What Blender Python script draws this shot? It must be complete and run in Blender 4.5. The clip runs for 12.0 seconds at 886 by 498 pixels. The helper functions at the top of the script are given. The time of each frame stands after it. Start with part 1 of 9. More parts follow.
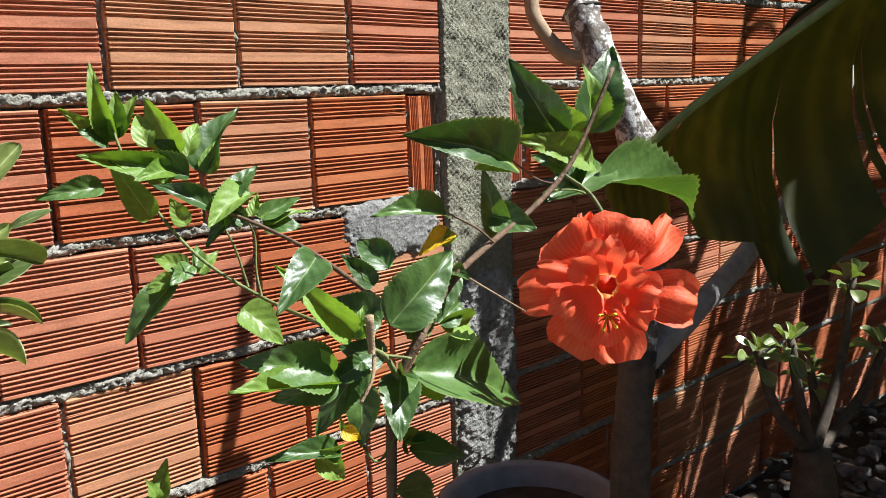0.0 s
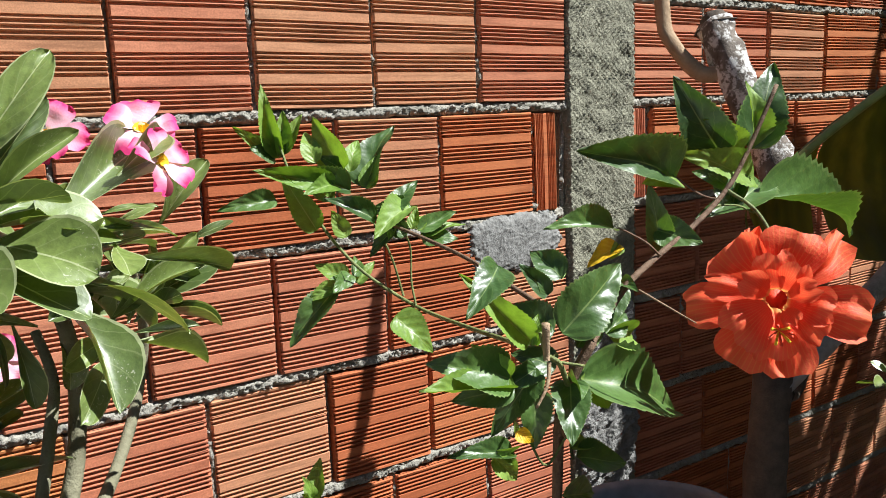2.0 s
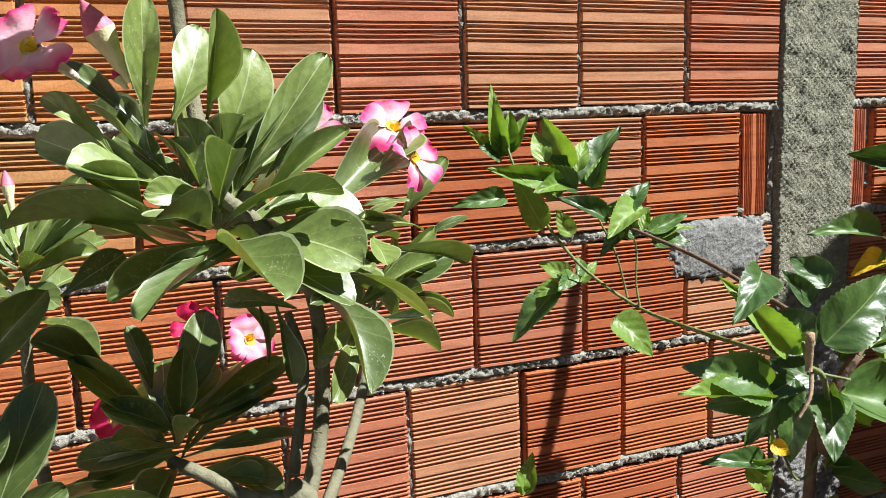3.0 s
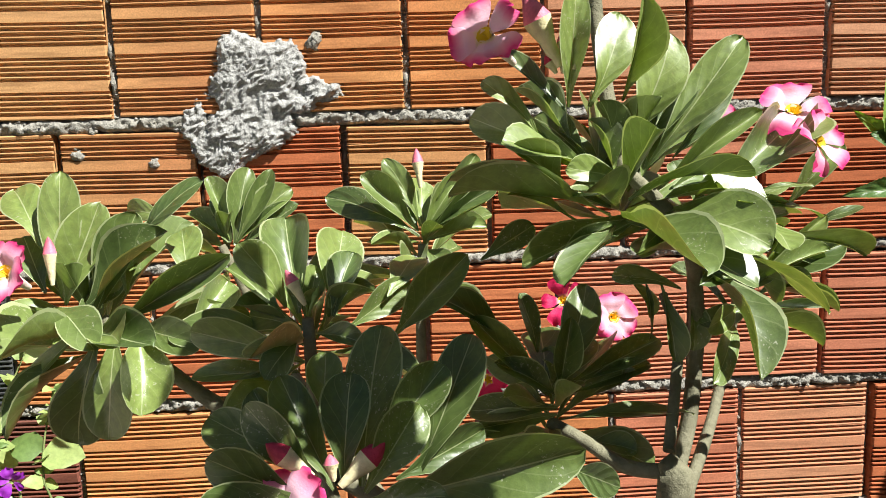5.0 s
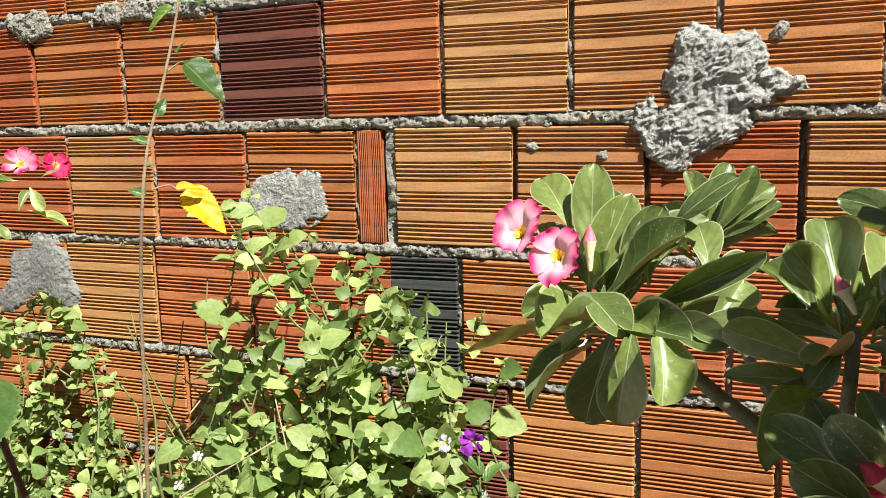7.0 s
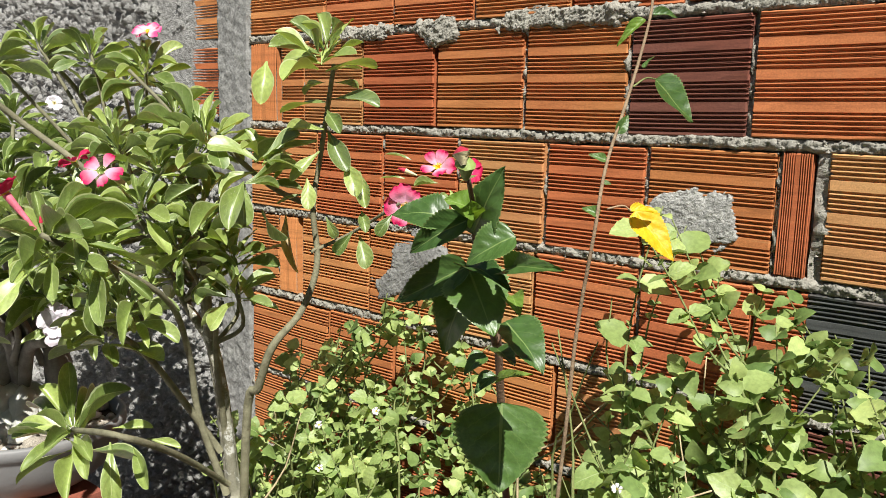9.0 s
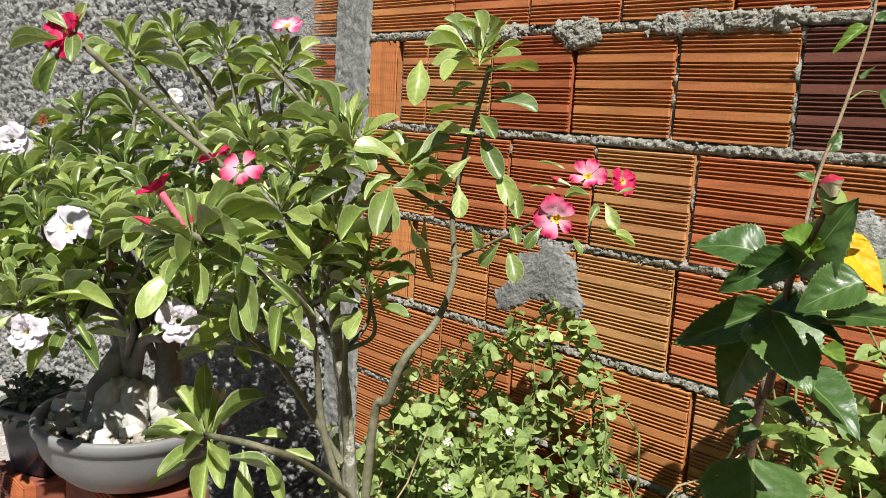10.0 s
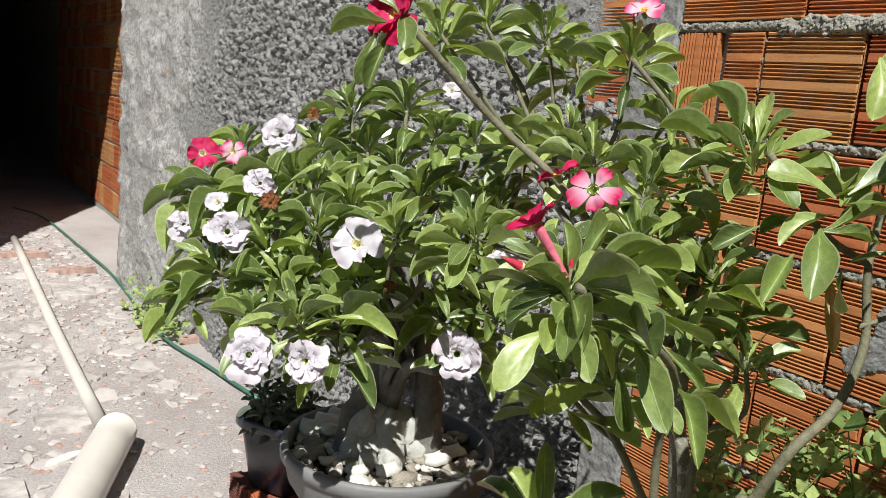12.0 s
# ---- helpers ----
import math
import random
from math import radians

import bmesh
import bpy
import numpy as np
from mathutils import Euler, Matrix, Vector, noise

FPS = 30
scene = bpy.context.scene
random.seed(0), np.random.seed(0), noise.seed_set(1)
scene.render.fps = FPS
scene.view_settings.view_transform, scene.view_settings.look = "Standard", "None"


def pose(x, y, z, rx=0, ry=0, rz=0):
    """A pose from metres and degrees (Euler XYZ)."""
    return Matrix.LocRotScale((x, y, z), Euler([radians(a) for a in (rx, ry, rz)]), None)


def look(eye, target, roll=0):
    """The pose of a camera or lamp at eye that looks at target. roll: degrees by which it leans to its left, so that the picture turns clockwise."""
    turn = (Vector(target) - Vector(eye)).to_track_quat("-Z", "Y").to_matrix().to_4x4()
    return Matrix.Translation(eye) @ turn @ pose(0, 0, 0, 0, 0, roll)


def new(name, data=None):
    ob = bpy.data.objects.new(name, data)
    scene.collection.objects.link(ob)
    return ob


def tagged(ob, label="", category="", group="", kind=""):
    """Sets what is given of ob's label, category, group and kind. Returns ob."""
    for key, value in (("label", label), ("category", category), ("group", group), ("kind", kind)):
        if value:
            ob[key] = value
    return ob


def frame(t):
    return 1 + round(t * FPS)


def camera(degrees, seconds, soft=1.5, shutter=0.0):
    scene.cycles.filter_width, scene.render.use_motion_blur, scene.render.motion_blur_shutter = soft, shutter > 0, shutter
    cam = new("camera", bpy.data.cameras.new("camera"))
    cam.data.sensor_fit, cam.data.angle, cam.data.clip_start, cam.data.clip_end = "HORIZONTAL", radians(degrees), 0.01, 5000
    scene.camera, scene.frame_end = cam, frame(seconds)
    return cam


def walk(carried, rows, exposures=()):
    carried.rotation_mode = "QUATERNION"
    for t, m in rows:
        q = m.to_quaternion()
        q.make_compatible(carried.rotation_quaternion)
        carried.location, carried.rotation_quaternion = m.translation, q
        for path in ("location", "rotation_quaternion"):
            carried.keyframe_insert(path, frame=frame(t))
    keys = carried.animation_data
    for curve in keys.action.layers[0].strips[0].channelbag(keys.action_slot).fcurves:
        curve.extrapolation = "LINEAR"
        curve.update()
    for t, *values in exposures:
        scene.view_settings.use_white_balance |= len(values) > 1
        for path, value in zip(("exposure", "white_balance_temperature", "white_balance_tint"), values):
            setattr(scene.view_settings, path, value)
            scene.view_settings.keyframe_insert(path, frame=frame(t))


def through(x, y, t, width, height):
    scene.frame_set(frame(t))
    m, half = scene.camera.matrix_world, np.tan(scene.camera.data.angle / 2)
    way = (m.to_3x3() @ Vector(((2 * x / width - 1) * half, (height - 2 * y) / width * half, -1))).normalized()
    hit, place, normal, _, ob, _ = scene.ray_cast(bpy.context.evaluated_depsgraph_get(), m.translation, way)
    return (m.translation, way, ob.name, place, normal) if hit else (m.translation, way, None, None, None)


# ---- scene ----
cam = camera(56.3, 12.0, soft=0.4)
PATH = [
    (0, (0.058, -1.235, 1.315), (1.346, 0.249, 0.941), -1.9),
    (0.5, (0.078, -1.238, 1.313), (1.423, 0.198, 0.954), -2.1),
    (1, (0.059, -1.241, 1.319), (1.408, 0.196, 0.977), -2.2),
    (1.5, (0.043, -1.238, 1.318), (1.312, 0.272, 0.987), -2.3),
    (2, (0.011, -1.227, 1.317), (1.111, 0.412, 0.992), -2.3),
    (2.5, (-0.019, -1.213, 1.319), (0.882, 0.544, 1.003), -2.3),
    (2.7, (-0.027, -1.21, 1.319), (0.806, 0.581, 1.006), -2.2),
    (4.3, (-0.079, -1.222, 1.32), (0.247, 0.726, 1.007), -1.7),
    (4.5, (-0.091, -1.22, 1.318), (0.15, 0.741, 1.007), -1.8),
    (5, (-0.11, -1.22, 1.316), (-0.048, 0.755, 1.006), -1.8),
    (5.5, (-0.128, -1.225, 1.314), (-0.247, 0.748, 1.006), -1.8),
    (6, (-0.157, -1.228, 1.313), (-0.529, 0.715, 1.013), -2.2),
    (6.5, (-0.19, -1.234, 1.316), (-0.78, 0.653, 1.01), -2.1),
    (7, (-0.238, -1.238, 1.321), (-0.99, 0.59, 1.017), -1.4),
    (7.5, (-0.3, -1.244, 1.327), (-1.22, 0.506, 1.026), -0.8),
    (7.7, (-0.326, -1.251, 1.33), (-1.304, 0.468, 1.029), -0.5),
    (9.3, (-0.499, -1.305, 1.348), (-1.828, 0.158, 1.038), 2.1),
    (9.5, (-0.528, -1.309, 1.347), (-1.876, 0.135, 1.037), 2.6),
    (10, (-0.607, -1.335, 1.348), (-2.003, 0.062, 1.035), 3.3),
    (10.5, (-0.681, -1.356, 1.347), (-2.129, -0.014, 1.026), 3.4),
    (11, (-0.758, -1.372, 1.343), (-2.313, -0.16, 1.007), 4.8),
    (11.5, (-0.871, -1.359, 1.338), (-2.498, -0.25, 0.988), 5.4),
    (12, (-1.0, -1.353, 1.346), (-2.643, -0.27, 0.989), 5.2),
]
walk(cam, [(t, look(eye, target, roll)) for t, eye, target, roll in PATH],
     exposures=[(0, 1.25, 5930, 10), (1.5, 1.11, 5950, 10), (2.5, 1.18, 5980, 10), (5.5, 1.17, 6300, 10), (6.5, 1.19, 6450, 10), (7.5, 0.85, 6300, 10),
                (9.5, 0.80, 6350, 10), (10.5, 0.54, 6250, 10), (12, 0.43, 6150, 10)])

# ---- world, sun ----
world = bpy.data.worlds.new("world")
scene.world = world
world.use_nodes = True
SUN_WAY = Vector((-0.62, 0.50, -1.0)).normalized()
sky = world.node_tree.nodes.new("ShaderNodeTexSky")
sky.sky_type = "NISHITA"
sky.sun_disc = False
sky.sun_elevation = math.asin(-SUN_WAY.z)
sky.sun_rotation = math.atan2(-SUN_WAY.x, -SUN_WAY.y)
world.node_tree.links.new(sky.outputs["Color"], world.node_tree.nodes["Background"].inputs["Color"])
world.node_tree.nodes["Background"].inputs["Strength"].default_value = 0.026
sun = new("sun", bpy.data.lights.new("sun", "SUN"))
sun.data.energy = 5.0
sun.data.angle = radians(0.53)
sun.data.color = (1.0, 0.955, 0.88)
sun.matrix_world = look(-SUN_WAY * 20, (0, 0, 0))

# ---- materials ----
def node(tree, kind, **inputs):
    n = tree.nodes.new("ShaderNode" + kind)
    for key, value in inputs.items():
        n.inputs[key.replace("_", " ")].default_value = value
    return n


def ramp(tree, fac, stops):
    n = tree.nodes.new("ShaderNodeValToRGB")
    while len(n.color_ramp.elements) < len(stops):
        n.color_ramp.elements.new(0.5)
    for e, (pos, col) in zip(n.color_ramp.elements, stops):
        e.position = pos
        e.color = (*col, 1) if len(col) == 3 else col
    tree.links.new(fac, n.inputs["Fac"])
    return n.outputs["Color"]


def mix(tree, fac, a, b, mode="MIX"):
    n = tree.nodes.new("ShaderNodeMix")
    n.data_type, n.blend_type = "RGBA", mode
    for sock, value in ((n.inputs["Factor"], fac), (n.inputs["A"], a), (n.inputs["B"], b)):
        if isinstance(value, bpy.types.NodeSocket):
            tree.links.new(value, sock)
        elif isinstance(value, (int, float)):
            sock.default_value = value
        else:
            sock.default_value = (*value, 1)
    return n.outputs["Result"]


def maths(tree, op, a, b=0.0, clamp=False):
    n = tree.nodes.new("ShaderNodeMath")
    n.operation, n.use_clamp = op, clamp
    for sock, value in zip(n.inputs, (a, b)):
        if isinstance(value, bpy.types.NodeSocket):
            tree.links.new(value, sock)
        else:
            sock.default_value = value
    return n.outputs[0]


def noise_tex(tree, coord, scale, detail=4.0, rough=0.6):
    n = node(tree, "TexNoise", Scale=scale, Detail=detail, Roughness=rough)
    if coord is not None:
        tree.links.new(coord, n.inputs["Vector"])
    return n.outputs["Fac"]


def shader(name, roughness=0.7, specular=0.3):
    """A node material: its tree and its Principled shader."""
    m = bpy.data.materials.new(name)
    m.use_nodes = True
    b = m.node_tree.nodes["Principled BSDF"]
    b.inputs["Roughness"].default_value = roughness
    b.inputs["Specular IOR Level"].default_value = specular
    return m, m.node_tree, b


def bump(tree, b, height, strength, distance):
    n = tree.nodes.new("ShaderNodeBump")
    n.inputs["Strength"].default_value = strength
    n.inputs["Distance"].default_value = distance
    tree.links.new(height, n.inputs["Height"])
    tree.links.new(n.outputs["Normal"], b.inputs["Normal"])


def position(tree):
    return tree.nodes.new("ShaderNodeNewGeometry").outputs["Position"]


def own(tree):
    return tree.nodes.new("ShaderNodeTexCoord").outputs["Object"]


def brick_material(name, dark, mid, light):
    """Fired clay: tone by the brick, blotches, fine sand, lime bloom and scuffs."""
    m, t, b = shader(name, 0.85, 0.2)
    info = t.nodes.new("ShaderNodeObjectInfo")
    p = position(t)
    tone = ramp(t, info.outputs["Random"], [(0.0, dark), (0.5, mid), (1.0, light)])
    blotch = noise_tex(t, p, 14.0, 4.0)
    col = mix(t, maths(t, "MULTIPLY", blotch, 0.6), tone, dark)
    flush = noise_tex(t, p, 3.2, 2.0, 0.5)
    col = mix(t, ramp(t, flush, [(0.46, (0, 0, 0)), (0.66, (0.60, 0.60, 0.60))]), col, mix(t, 0.50, tone, (0.40, 0.095, 0.045)))
    grain = noise_tex(t, p, 420.0, 2.0)
    col = mix(t, 0.35, col, ramp(t, grain, [(0.3, (0.25, 0.25, 0.25)), (0.7, (0.8, 0.8, 0.8))]), "OVERLAY")
    dust = noise_tex(t, p, 33.0, 6.0, 0.7)
    col = mix(t, ramp(t, dust, [(0.60, (0, 0, 0)), (0.78, (0.32, 0.32, 0.32))]), col, (0.50, 0.325, 0.185))
    drawn = t.nodes.new("ShaderNodeMapping")
    drawn.inputs["Scale"].default_value = (7.0, 7.0, 90.0)
    t.links.new(p, drawn.inputs["Vector"])
    streak = noise_tex(t, drawn.outputs["Vector"], 1.0, 5.0, 0.7)
    col = mix(t, ramp(t, streak, [(0.35, (0.55, 0.55, 0.55)), (0.52, (0, 0, 0))]), col, tuple(c * 0.45 for c in dark))
    col = mix(t, ramp(t, streak, [(0.60, (0, 0, 0)), (0.75, (0.35, 0.35, 0.35))]), col, tuple(min(0.7, c * 1.25 + 0.05) for c in light))
    smut = noise_tex(t, p, 5.0, 5.0, 0.7)
    col = mix(t, ramp(t, smut, [(0.62, (0, 0, 0)), (0.8, (0.55, 0.55, 0.55))]), col, (0.10, 0.055, 0.045))
    t.links.new(col, b.inputs["Base Color"])
    bump(t, b, grain, 0.16, 0.001)
    return m


BRICKS = {
    "orange": brick_material("clay_orange", (0.43, 0.166, 0.056), (0.53, 0.234, 0.080), (0.59, 0.292, 0.106)),
    "red": brick_material("clay_red", (0.39, 0.115, 0.045), (0.48, 0.158, 0.059), (0.54, 0.203, 0.076)),
    "rose": brick_material("clay_rose", (0.42, 0.150, 0.082), (0.51, 0.205, 0.112), (0.57, 0.255, 0.145)),
    "buff": brick_material("clay_buff", (0.45, 0.208, 0.108), (0.53, 0.262, 0.138), (0.58, 0.310, 0.170)),
    "tan": brick_material("clay_tan", (0.46, 0.229, 0.088), (0.53, 0.288, 0.114), (0.57, 0.332, 0.140)),
    "brown": brick_material("clay_brown", (0.15, 0.060, 0.042), (0.18, 0.07, 0.05), (0.21, 0.085, 0.06)),
    "soot": brick_material("clay_painted_grey", (0.055, 0.06, 0.058), (0.075, 0.08, 0.075), (0.09, 0.095, 0.09)),
}


def cement_material(name, dark, light, scale=1.0, relief=0.006):
    m, t, b = shader(name, 0.92, 0.15)
    p = position(t)
    big = noise_tex(t, p, 6.0 * scale, 5.0)
    fine = noise_tex(t, p, 160.0 * scale, 4.0, 0.75)
    col = mix(t, big, dark, light)
    col = mix(t, 0.6, col, ramp(t, fine, [(0.3, (0.2, 0.2, 0.2)), (0.72, (0.85, 0.85, 0.85))]), "OVERLAY")
    green = noise_tex(t, p, 9.0, 4.0)
    col = mix(t, ramp(t, green, [(0.6, (0, 0, 0)), (0.8, (0.3, 0.3, 0.3))]), col, (0.16, 0.19, 0.13))
    t.links.new(col, b.inputs["Base Color"])
    bump(t, b, fine, 0.8, relief)
    return m


def pier_material():
    """Pale cement plaster, blotched, worn through to the bricks in small places."""
    m = cement_material("pier_cement", (0.20, 0.195, 0.185), (0.46, 0.445, 0.42), 0.35, 0.014)
    t = m.node_tree
    b = t.nodes["Principled BSDF"]
    p = position(t)
    had = b.inputs["Base Color"].links[0].from_socket
    blot = noise_tex(t, p, 7.0, 6.0, 0.75)
    col = mix(t, ramp(t, blot, [(0.52, (0, 0, 0)), (0.62, (0.7, 0.7, 0.7))]), had, (0.56, 0.54, 0.51))
    worn = noise_tex(t, p, 9.5, 5.0, 0.7)
    col = mix(t, ramp(t, worn, [(0.66, (0, 0, 0)), (0.70, (0.8, 0.8, 0.8))]), col, (0.40, 0.17, 0.10))
    t.links.new(col, b.inputs["Base Color"])
    return m


PIER_CEMENT = pier_material()
GARDEN_PLASTER = cement_material("garden_plaster", (0.16, 0.15, 0.13), (0.24, 0.22, 0.19), 0.4)
MORTAR = cement_material("mortar", (0.19, 0.18, 0.150), (0.42, 0.405, 0.345))
CEMENT = cement_material("cement", (0.23, 0.23, 0.212), (0.47, 0.468, 0.435), 0.8, 0.008)
COLUMN_GREY = cement_material("grey_concrete", (0.17, 0.17, 0.160), (0.27, 0.27, 0.255), 0.6, 0.003)
CONCRETE = cement_material("cast_concrete", (0.16, 0.16, 0.115), (0.29, 0.285, 0.215), 0.6, 0.008)
ROUGHCAST = cement_material("roughcast", (0.10, 0.10, 0.09), (0.42, 0.415, 0.395), 0.35, 0.014)


def ground_material():
    """Old screed with dust, brick crumbs and cracks."""
    m, t, b = shader("dusty_screed", 0.95, 0.1)
    p = position(t)
    big = noise_tex(t, p, 1.3, 6.0, 0.6)
    col = ramp(t, big, [(0.3, (0.36, 0.315, 0.29)), (0.5, (0.44, 0.40, 0.375)), (0.7, (0.50, 0.47, 0.445))])
    red = noise_tex(t, p, 5.0, 6.0, 0.75)
    col = mix(t, ramp(t, red, [(0.56, (0, 0, 0)), (0.7, (0.5, 0.5, 0.5))]), col, (0.42, 0.29, 0.23))
    fine = noise_tex(t, p, 90.0, 5.0, 0.75)
    col = mix(t, 0.5, col, ramp(t, fine, [(0.3, (0.25, 0.25, 0.25)), (0.7, (0.75, 0.75, 0.75))]), "OVERLAY")
    # dark soil replaces the screed in the unseen eastern half, to cut bounced light
    east = t.nodes.new("ShaderNodeSeparateXYZ")
    t.links.new(p, east.inputs[0])
    k = maths(t, "ADD", maths(t, "ADD", east.outputs[0], 1.9), maths(t, "MULTIPLY", maths(t, "SUBTRACT", big, 0.5), 1.5), True)
    col = mix(t, k, col, mix(t, red, (0.05, 0.035, 0.025), (0.11, 0.08, 0.055)))
    t.links.new(col, b.inputs["Base Color"])
    bump(t, b, fine, 0.8, 0.012)
    return m


GROUND = ground_material()


def plain(name, colour, roughness=0.6, specular=0.3, vary=0.25, scale=30.0, metallic=0.0, relief=0.002):
    """A painted, woody or stony surface with grain and stains."""
    m, t, b = shader(name, roughness, specular)
    b.inputs["Metallic"].default_value = metallic
    p = own(t)
    n = noise_tex(t, p, scale, 6.0, 0.65)
    low = tuple(c * (1 - vary) for c in colour)
    high = tuple(min(1.0, c * (1 + vary)) for c in colour)
    col = ramp(t, n, [(0.3, low), (0.7, high)])
    t.links.new(col, b.inputs["Base Color"])
    bump(t, b, noise_tex(t, p, scale * 6, 3.0), 0.4, relief)
    return m


def leaf_material(name, dark, light, rib, gloss=0.35, through=0.35, veins=9.0, speckle=0.0, rim=0.0, wax=0.0):
    """A living leaf: paler midrib, side veins and margin, mottling, dust, light shining through the blade."""
    m, t, b = shader(name, gloss, 0.5)
    b.inputs["Coat Weight"].default_value = wax
    b.inputs["Coat Roughness"].default_value = 0.40
    b.inputs["Coat IOR"].default_value = 1.6
    info = t.nodes.new("ShaderNodeObjectInfo")
    flat = t.nodes.new("ShaderNodeSeparateXYZ")
    t.links.new(t.nodes.new("ShaderNodeUVMap").outputs["UV"], flat.inputs[0])
    side = maths(t, "ABSOLUTE", maths(t, "SUBTRACT", flat.outputs[0], 0.5))
    luck = maths(t, "FRACT", maths(t, "ADD", info.outputs["Random"], t.nodes.new("ShaderNodeNewGeometry").outputs["Random Per Island"]))
    n = noise_tex(t, position(t), 45.0, 4.0)
    blotch = noise_tex(t, position(t), 170.0, 3.0, 0.7)
    shade = maths(t, "ADD", maths(t, "MULTIPLY", luck, 0.80), maths(t, "MULTIPLY", maths(t, "SUBTRACT", n, 0.3), 0.5), True)
    col = mix(t, shade, dark, light)
    col = mix(t, 0.35, col, ramp(t, blotch, [(0.35, (0.30, 0.30, 0.30)), (0.65, (0.70, 0.70, 0.70))]), "OVERLAY")
    bent = maths(t, "ADD", maths(t, "SUBTRACT", flat.outputs[1], maths(t, "MULTIPLY", side, 0.75)), maths(t, "MULTIPLY", n, 0.05))
    wave = maths(t, "SINE", maths(t, "MULTIPLY", bent, veins * 6.283))
    vein = maths(t, "MULTIPLY", maths(t, "GREATER_THAN", wave, 0.975), 0.16)
    midrib = maths(t, "MULTIPLY", maths(t, "LESS_THAN", maths(t, "ADD", side, maths(t, "MULTIPLY", flat.outputs[1], 0.010)), 0.020), 0.75)
    line = maths(t, "MAXIMUM", vein, midrib)
    if rim:
        edge = maths(t, "ABSOLUTE", maths(t, "SUBTRACT", flat.outputs[0], 0.5))
        line = maths(t, "MAXIMUM", line, maths(t, "MULTIPLY", maths(t, "GREATER_THAN", edge, 0.465), rim))
    col = mix(t, line, col, rib)
    if speckle:
        spots = noise_tex(t, position(t), 480.0, 2.0)
        area = noise_tex(t, position(t), 20.0, 2.0)
        k = maths(t, "MULTIPLY", maths(t, "GREATER_THAN", spots, 0.64), maths(t, "GREATER_THAN", area, 0.58))
        col = mix(t, maths(t, "MULTIPLY", k, speckle), col, (0.50, 0.52, 0.40))
    t.links.new(col, b.inputs["Base Color"])
    t.links.new(ramp(t, n, [(0.3, (gloss - 0.06,) * 3), (0.7, (gloss + 0.16,) * 3)]), b.inputs["Roughness"])
    bump(t, b, maths(t, "ADD", maths(t, "MULTIPLY", wave, 0.14), maths(t, "ADD", n, maths(t, "MULTIPLY", blotch, 0.35))), 0.30, 0.003)
    shine = t.nodes.new("ShaderNodeBsdfTranslucent")
    t.links.new(mix(t, 1.0, col, (0.95, 1.0, 0.28), "MULTIPLY"), shine.inputs["Color"])
    both = t.nodes.new("ShaderNodeMixShader")
    both.inputs[0].default_value = through
    t.links.new(b.outputs[0], both.inputs[1])
    t.links.new(shine.outputs[0], both.inputs[2])
    t.links.new(both.outputs[0], t.nodes["Material Output"].inputs["Surface"])
    return m


def petal_material(name, heart, middle, rim, through=0.4, streak=0.0, reach=(0.25, 0.6)):
    """A petal whose colour runs from its claw to its rim, with faint streaks."""
    m, t, b = shader(name, 0.55, 0.25)
    xyz = t.nodes.new("ShaderNodeSeparateXYZ")
    t.links.new(own(t), xyz.inputs[0])
    n = noise_tex(t, position(t), 60.0, 3.0)
    along = maths(t, "ADD", xyz.outputs[1], maths(t, "MULTIPLY", maths(t, "SUBTRACT", n, 0.5), 0.25))
    col = ramp(t, along, [(0.06, heart), (reach[0], middle), (reach[1], middle), (0.92, rim)])
    if streak:
        fan = maths(t, "DIVIDE", xyz.outputs[0], maths(t, "ADD", xyz.outputs[1], 0.15))
        s = maths(t, "SINE", maths(t, "MULTIPLY", fan, 75.0))
        col = mix(t, maths(t, "MULTIPLY", maths(t, "GREATER_THAN", s, 0.75), streak), col, heart)
    t.links.new(col, b.inputs["Base Color"])
    bump(t, b, noise_tex(t, own(t), 14.0, 4.0), 0.18, 0.008)
    shine = t.nodes.new("ShaderNodeBsdfTranslucent")
    t.links.new(col, shine.inputs["Color"])
    both = t.nodes.new("ShaderNodeMixShader")
    both.inputs[0].default_value = through
    t.links.new(b.outputs[0], both.inputs[1])
    t.links.new(shine.outputs[0], both.inputs[2])
    t.links.new(both.outputs[0], t.nodes["Material Output"].inputs["Surface"])
    return m


def bark_material(name, dark, light, rough=0.8, patch=0.0, patch_colour=(0.7, 0.7, 0.66)):
    m, t, b = shader(name, rough, 0.25)
    p = position(t)
    n = noise_tex(t, p, 40.0, 6.0, 0.7)
    col = ramp(t, n, [(0.3, dark), (0.7, light)])
    if patch:
        k = noise_tex(t, p, 34.0, 6.0, 0.75)
        col = mix(t, ramp(t, k, [(0.5 - patch * 0.2, (0, 0, 0)), (0.56 - patch * 0.2, (1, 1, 1))]), col, patch_colour)
    t.links.new(col, b.inputs["Base Color"])
    bump(t, b, noise_tex(t, p, 140.0, 5.0, 0.7), 0.6, 0.004)
    return m


